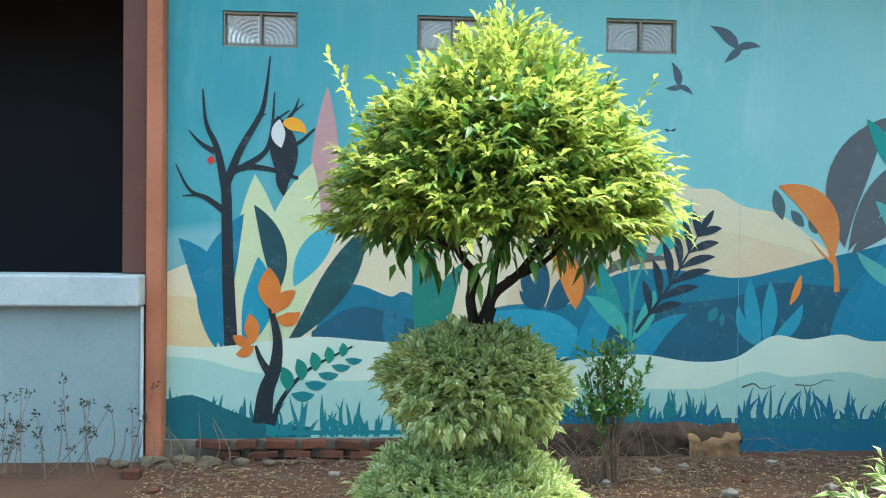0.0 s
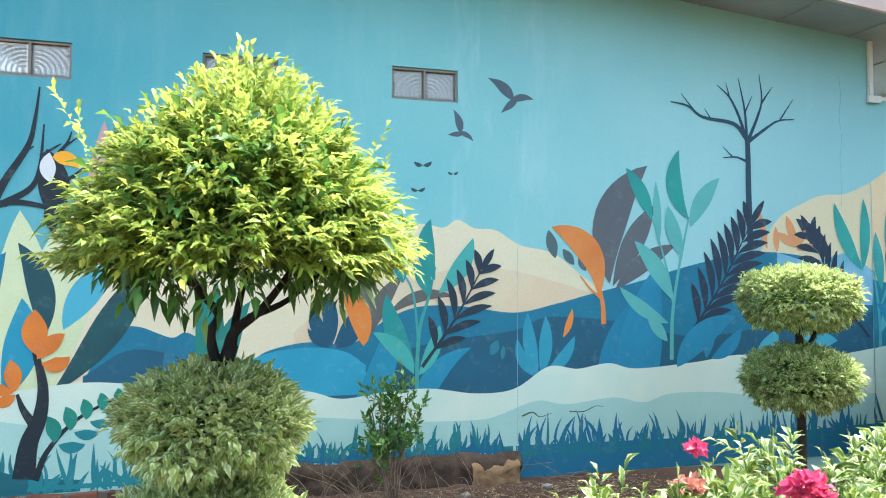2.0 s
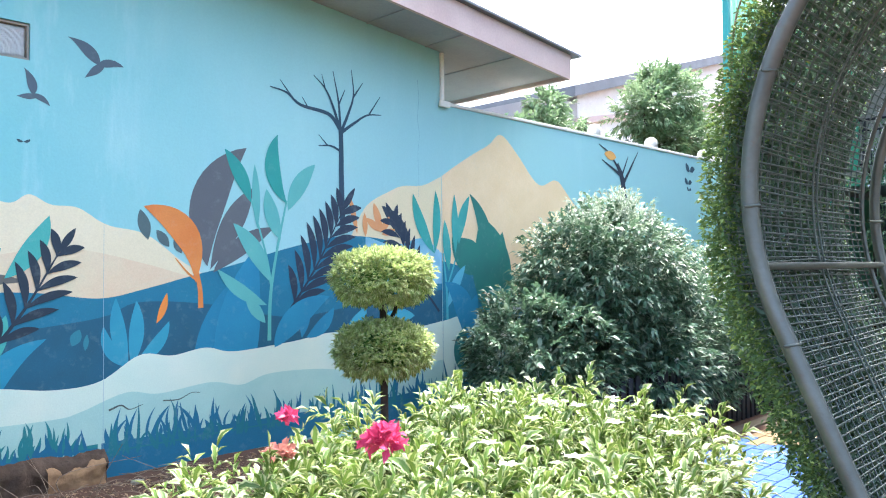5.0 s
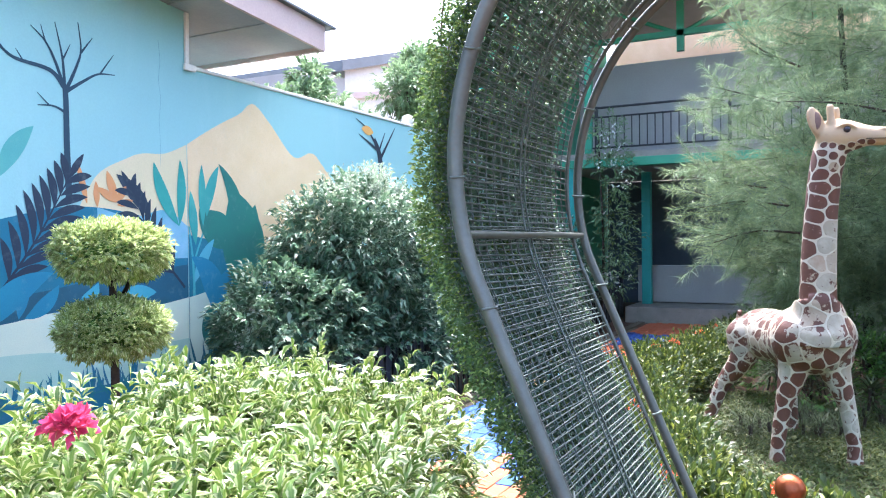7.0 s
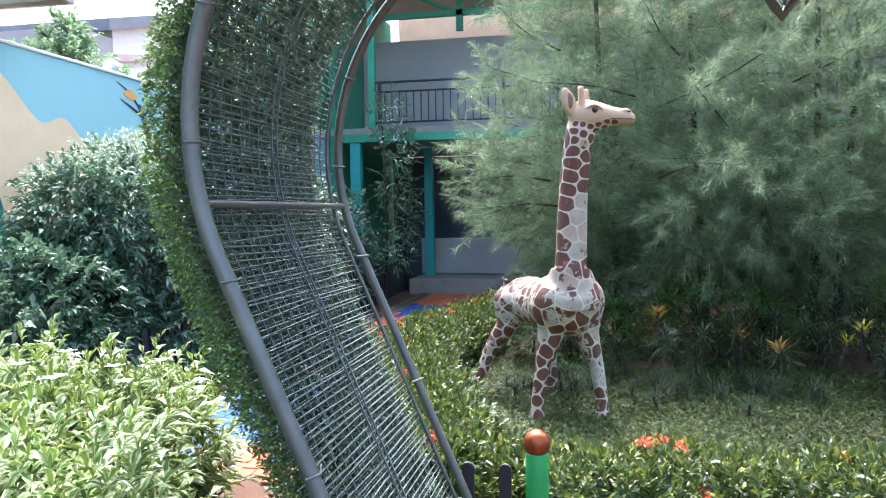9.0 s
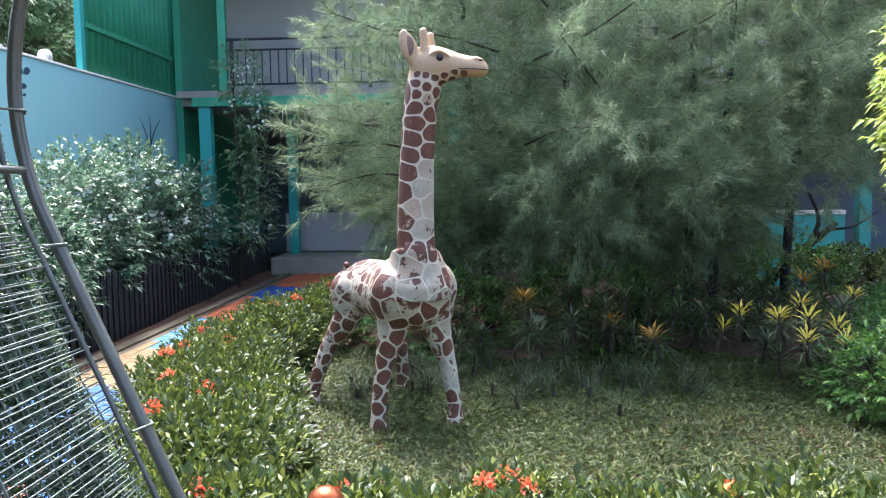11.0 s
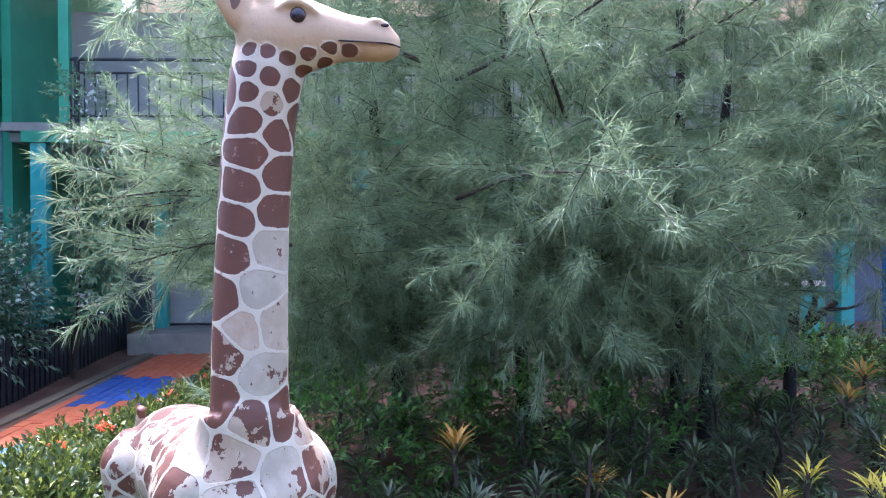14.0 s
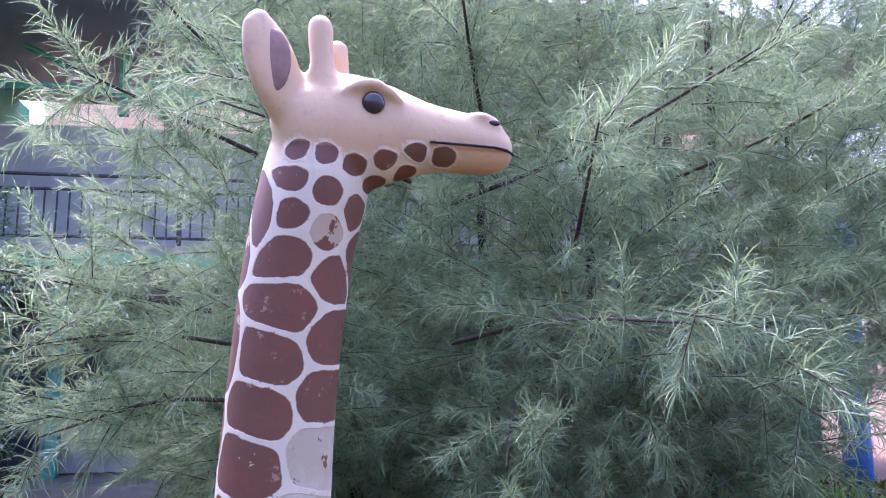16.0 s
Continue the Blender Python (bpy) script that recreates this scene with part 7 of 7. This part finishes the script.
def rounded_picket(x, y, top, along_x=True, w=0.062, th=0.018):
    bm = bmesh.new()
    r = w / 2
    prof = [(-r, 0.0), (r, 0.0)] + [(r * math.cos(a), top - r + r * math.sin(a)) for a in np.linspace(0, math.pi, 7)]
    front = [bm.verts.new((x + (q if along_x else -th / 2), y + (-th / 2 if along_x else q), z)) for q, z in prof]
    back = [bm.verts.new((x + (q if along_x else th / 2), y + (th / 2 if along_x else q), z)) for q, z in prof]
    bm.faces.new(front)
    bm.faces.new(back[::-1])
    for k in range(len(prof)):
        bm.faces.new((front[k], front[(k + 1) % len(prof)], back[(k + 1) % len(prof)], back[k]))
    return bm


low = thing("low_picket_fence", (3.8, 0.4, 0.0), "short black round-topped picket fence beside the green post", "fence")
for k in range(3):
    part("picket", rounded_picket(3.80, 0.315 + 0.155 * k, 0.415, False, 0.05), MAT_BLACK, low)
part("cross_rail", a_box(3.812, 3.84, 0.24, 0.70, 0.20, 0.25, 0.004), MAT_BLACK, low)
fence = thing("picket_fence", (9.0, 3.22, 0.0), "long black wooden picket fence along the paved path", "fence")
one = None
for k in range(84):
    x = 4.55 + 0.115 * k
    y = 3.10 + 0.035 * (x - 4.55)
    if one is None:
        one = part("picket", rounded_picket(0, 0, 0.66), MAT_BLACK, fence)
        one.location = (x, y, -0.01)
    else:
        o = new("picket", one.data)
        o.parent, o.matrix_parent_inverse, o.location = fence, one.matrix_parent_inverse.copy(), (x, y, -0.01)
for z in (0.16, 0.46):
    rl = a_box(4.5, 14.25, 0.010, 0.035, z, z + 0.06, 0.004)
    for v in rl.verts:
        v.co.y += 3.10 + 0.035 * (v.co.x - 4.55)
    part("cross_rail", rl, MAT_BLACK, fence)
end = thing("end_post", (14.25, 3.45, 0.0), "dark post with a round ball cap at the fence end", "post")
part("post", lathe(bmesh.new(), [(0.04, 0.0), (0.04, 0.80), (0.03, 0.82)], (14.25, 3.45, 0.0), 16), MAT_BLACK, end)
part("ball", lathe(bmesh.new(), [(max(0.002, 0.06 * math.sin(math.pi * k / 10)), 0.87 - 0.06 * math.cos(math.pi * k / 10)) for k in range(11)], (14.25, 3.45, 0.0), 16), MAT_BLACK, end, "", True)

# ---- two-storey building at the end of the garden ----
hall = thing("garden_hall", (15, 0, 0), "two-storey open hall with green beams, teal columns and a railed balcony", "building", kind="structure")
BX = 13.0
for y in (3.98, 0.2, -3.6, -7.4):
    part("column", a_box(BX, BX + 0.16, y - 0.09, y + 0.09, 0.0, 2.66, 0.008), MAT_TEAL, hall, "teal painted column")
part("beam", a_box(BX - 0.03, BX + 0.2, -9.0, 4.16, 2.663, 2.80, 0.006), MAT_GREEN, hall, "green painted edge beam")
part("balcony_floor", a_box(BX + 0.01, BX + 4.0, -9.0, 4.4, 2.803, 2.90), MAT_CONCRETE, hall)
part("under_floor", a_box(BX + 0.21, BX + 4.0, -9.0, 4.4, 2.70, 2.80), MAT_GREYWALL, hall)
part("inner_column", a_box(14.6, 14.76, 3.0, 3.16, 0.0, 2.69, 0.008), MAT_TEAL, hall)
part("corner_post", a_box(BX + 0.02, BX + 0.12, 3.62, 3.74, 2.903, 5.6, 0.006), MAT_GREEN, hall, "green corner post")
part("upper_wall", a_box(14.9, 15.0, -9.0, 4.4, 2.903, 4.75), MAT_GREYWALL, hall, "plain grey upper wall")
# Back wall is toned dark blue to stand in for shade under the balcony.
part("lower_back_wall", a_box(16.9, 17.0, -9.0, 4.4, 0.0, 2.69), surface("shade_blue_wall_paint", rgb("4c5a68"), rgb("5a6875"), 0.8, 1.2, 40, 0.1), hall)
part("side_wall", a_box(13.3, 17.0, 4.42, 4.53, 0.0, 5.6), MAT_GREEN, hall)
part("low_counter", a_box(14.9, 15.0, -0.6, 3.3, 0.30, 0.98, 0.01), MAT_GREYWALL, hall, "pale low counter wall")
part("step", a_box(13.9, 16.8, -3.0, 3.3, 0.0, 0.28, 0.012), MAT_CONCRETE, hall, "pale concrete step")
# Roof stops short so that sky light reaches the cream panel behind.
part("roof", a_box(BX - 0.6, BX + 3.6, -9.5, 4.52, 5.62, 5.74), MAT_ROOF, hall)
# Upright panel added to stand in for the peach roof lining.
part("cream_panel", a_box(17.6, 17.7, -9.0, 4.4, 2.9, 6.3), MAT_CREAM, hall, "cream panel in place of the peach roof lining")
for y in (2.4, -1.2, -4.8):
    part("truss_chord", a_box(14.3, 14.4, y - 1.6, y + 1.6, 5.02, 5.12), MAT_GREEN, hall)
    part("truss_post", a_box(14.3, 14.4, y - 0.06, y + 0.06, 4.75, 5.62), MAT_GREEN, hall)
    for s in (1, -1):
        part("truss_brace", tube_mesh([(14.35, y, 5.05), (14.35, y + 0.6 * s, 5.32), (14.35, y + 1.2 * s, 5.6)], 0.04, 5), MAT_GREEN, hall)
rail = thing("balcony_railing", (BX + 0.1, 0, 2.9), "dark grey steel balcony railing with thin upright bars", "railing")
for z, r in ((2.99, 0.016), (3.50, 0.016), (3.66, 0.02)):
    part("handrail" if z > 3.6 else "cross_rail", tube_mesh([(BX + 0.07, -8.9, z), (BX + 0.07, -2.0, z), (BX + 0.07, 3.62, z)], r, 8), MAT_BLACK, rail)
for y in (3.55, 1.45, -0.65, -2.75, -4.85, -6.95):
    part("post", a_box(BX + 0.045, BX + 0.095, y - 0.025, y + 0.025, 2.903, 3.68), MAT_BLACK, rail)
bar = None
for k in range(88):
    y = 3.46 - 0.125 * k
    if bar is None:
        bar = part("bar", tube_mesh([(0, 0, 2.99), (0, 0, 3.25), (0, 0, 3.5)], 0.010, 6), MAT_BLACK, rail)
        bar.location = (BX + 0.07, y, 0)
    else:
        o = new("bar", bar.data)
        o.parent, o.matrix_parent_inverse, o.location = rail, bar.matrix_parent_inverse.copy(), (BX + 0.07, y, 0)
# corrugated green sheet above the garden wall
sheet = thing("corrugated_screen", (12.2, 4.6, 2.88), "green corrugated metal screen on top of the garden wall", "screen", kind="structure")
xs = np.arange(10.75, 13.9, 0.02)
prof = 0.022 * np.clip(1.6 * np.sin(xs * 2 * np.pi / 0.16), -1, 1)
v = np.concatenate([np.stack([xs, 4.60 + prof, np.full(len(xs), z)], 1) for z in (2.88, 5.4)])
i = np.arange(len(xs) - 1)
sm = part("sheet", fast_mesh(v, np.stack([i, i + 1, i + 1 + len(xs), i + len(xs)], 1)), MAT_GREEN, sheet)
sol = sm.modifiers.new("thick", "SOLIDIFY")
sol.thickness = 0.003
part("sheet_rail", a_box(10.75, 13.28, 4.55, 4.575, 3.4, 3.46), MAT_GREEN, sheet)
part("sheet_frame", a_box(10.66, 10.745, 4.56, 4.64, 2.88, 5.45, 0.005), MAT_TEAL, sheet)
for x in (7.42, 8.62, 9.98):
    fin = thing("wall_finial", (x, 4.62, 2.87), "small white rounded finial on the garden wall", "finial", "wall finials")
    part("cap", lathe(bmesh.new(), [(0.075, 0.0), (0.075, 0.07), (0.065, 0.10), (0.04, 0.12), (0.005, 0.13)], (x, 4.62, 2.873), 16), MAT_WHITE, fin, "", True)

# low teal wall and columns at the far right end
teal = part("wall_teal", a_box(12.2, 12.32, -5.10, -4.0, -0.02, 0.96), MAT_TEAL)
tagged(teal, "low teal painted garden wall with a white top", "wall", kind="structure")
part("coping", a_box(12.18, 12.34, -5.10, -4.0, 0.963, 1.02, 0.006), MAT_WHITE, teal, "white coping")
rc = thing("end_column", (12.2, -5.35, 0.0), "pale teal column on a concrete pedestal", "column", kind="structure")
part("pedestal", a_box(12.08, 12.42, -5.56, -5.12, 0.0, 0.14, 0.012), MAT_CONCRETE, rc)
part("shaft", a_box(12.17, 12.33, -5.43, -5.27, 0.143, 3.4, 0.008), MAT_TEAL, rc)
bc = thing("blue_column", (12.1, -5.85, 0.0), "dark blue painted round column", "column", kind="structure")
part("shaft", lathe(bmesh.new(), [(0.15, 0.0), (0.15, 1.0), (0.15, 4.4)], (12.1, -5.88, 0.0), 20), MAT_BLUEPAINT, bc, "", True)

# ---- beyond the wall: a white house and trees ----
far = thing("neighbour_house", (24, 17, 0), "white two-storey neighbouring house with a dark sloping roof edge", "house", kind="structure")


def ramped(x0, x1, y0, y1, z0a, z0b, z1a, z1b):
    bm = a_box(x0, x1, y0, y1, 0, 1)
    for v in bm.verts:
        s = (v.co.x - x0) / (x1 - x0)
        lo, hi = z0a + (z0b - z0a) * s, z1a + (z1b - z1a) * s
        v.co.z = lo + (hi - lo) * v.co.z
    return bm


part("wall", ramped(20.85, 38, 14.0, 22, 0, 0, 7.05, 12.0), MAT_WHITE, far, "white rendered wall")
part("roof", ramped(20.3, 38.5, 13.7, 22.3, 6.85, 12.1, 7.2, 12.45), MAT_ROOF, far, "dark grey roof edge")
part("ledge", ramped(20.7, 38, 13.85, 13.998, 6.05, 9.4, 6.25, 9.6), MAT_FASCIA, far)
part("side_block", a_box(19.3, 20.83, 14.0, 20, 0, 6.75), MAT_GREYWALL, far)


def far_tree(name, at, stems_top, blobs, seed, label):
    g = np.random.default_rng(seed)
    t = thing(name, (at[0], at[1], 0), label, "tree", "trees beyond the wall")
    st = [([(at[0], at[1], -0.05), (at[0] + 0.1, at[1], stems_top * 0.5), (at[0], at[1], stems_top)], 0.12, 0.05)]
    for c, r in blobs:
        st.append(([(at[0], at[1], stems_top * 0.7), ((at[0] + c[0]) / 2, (at[1] + c[1]) / 2, (stems_top * 0.7 + c[2]) / 2 + 0.1), c], 0.05, 0.02))
    part("trunk", trunk_mesh(st, 7), MAT_BARK, t)
    allr, allo = [], []
    for k, (c, r) in enumerate(blobs):
        rt, o = on_blob(g, int(500 * r), c, (r, r, r * 0.75), 2, -1, 0.2, k, 0.5)
        allr.append(rt), allo.append(o)
    part("crown", sprays(g, np.vstack(allr), np.vstack(allo), 8, 0.24, 0.15, 0.055, 0.9, 0.3, 0.3), LEAF_FAR, t)


far_tree("mango_tree", (15.6, 8.4, 0), 4.6, [((14.8, 8.2, 4.7), 0.5), ((15.6, 8.2, 5.2), 0.55), ((16.6, 8.4, 5.3), 0.55), ((15.2, 8.0, 4.0), 0.55), ((16.2, 8.0, 4.3), 0.6), ((15.8, 8.5, 5.6), 0.3), ((17.2, 8.4, 4.6), 0.55)], 51, "broad leafy green tree rising behind the garden wall")
far_tree("yard_tree", (11.2, 8.2, 0), 3.9, [((10.2, 8.0, 3.55), 0.28), ((11.0, 8.0, 3.8), 0.28), ((11.7, 8.1, 3.9), 0.28), ((11.3, 8.1, 4.3), 0.18), ((9.7, 8.0, 3.45), 0.25), ((12.4, 8.1, 3.65), 0.3)], 52, "small sparse green tree behind the garden wall")

# ---- paved path of coloured blocks ----
path = part("path", a_box(4.4, 14.0, 1.40, 3.12, -0.03, 0.006), surface("path_bedding", rgb("5a5244"), rgb("6b6251"), 0.95, 6, 70, 0.5, dirt=rgb("3c352b")))
tagged(path, "path of painted paving blocks in bands of blue, tan and orange", "path", kind="structure")
# Concrete tone is lowered to stand in for soft shade along the fence.
kerb = part("kerb", a_box(4.45, 14.0, 2.96, 3.08, 0.004, 0.03, 0.006), surface("darkened_stained_kerb", rgb("575042"), rgb("675e4b"), 0.95, 5, 70, 0.4, dirt=rgb("45403a")), path, "stained concrete kerb toned down for shade")
BLOCKS = [surface("paver_paint", rgb(a), rgb(b), 0.8, 8, 70, 0.3, dirt=rgb("7a7468"), dirt_amount=0.5, per_piece=0.25) for a, b in (("1f529c", "285ea6"), ("75623f", "826d48"), ("3f7ba4", "4a86ad"), ("a85632", "b5623c"), ("1f52a0", "1c488c"))]
ends = [5.0, 6.9, 8.3, 9.5, 11.0, 12.2, 14.0]
tint = [3, 0, 1, 2, 3, 4, 3]
protos = []
for mt in BLOCKS:
    bm = a_box(-0.099, 0.099, -0.049, 0.049, 0.0, 0.016, 0.004)
    me = bpy.data.meshes.new("paving_block")
    bm.to_mesh(me)
    bm.free()
    me.materials.append(mt)
    protos.append(me)
g = np.random.default_rng(61)
count, rest = 0, {k: [] for k in range(5)}
for r in range(15):
    for c in range(50):
        x, y = 4.55 + 0.206 * c + (0.103 if r % 2 else 0.0), 1.46 + 0.104 * r
        if y > 2.9 or x > 13.9:
            continue
        k = tint[int(np.searchsorted(ends, min(13.9, x + 0.18 * math.sin(2.3 * r) + 0.10 * g.normal())))]
        z = 0.006 + 0.002 * g.normal()
        if 6.0 < x < 11.6 and count < 290:
            o = new("paving_block", protos[k])
            o.parent, o.location, o.rotation_euler = path, (x, y, z), (0.008 * g.normal(), 0.008 * g.normal(), 0.02 * g.normal())
            count += 1
        else:
            rest[k].append((x, y, z))
for k, places in rest.items():
    if not places:
        continue
    src = protos[k]
    co = np.array([v.co for v in src.vertices])
    vs = np.concatenate([co + p for p in places])
    fs = [tuple(i + len(co) * q for i in f.vertices) for q in range(len(places)) for f in src.polygons]
    me = bpy.data.meshes.new("far_paving_blocks")
    me.from_pydata(vs.tolist(), [], fs)
    me.materials.append(BLOCKS[k])
    tagged(part("far_paving_blocks", me, None, path), kind="stuff")
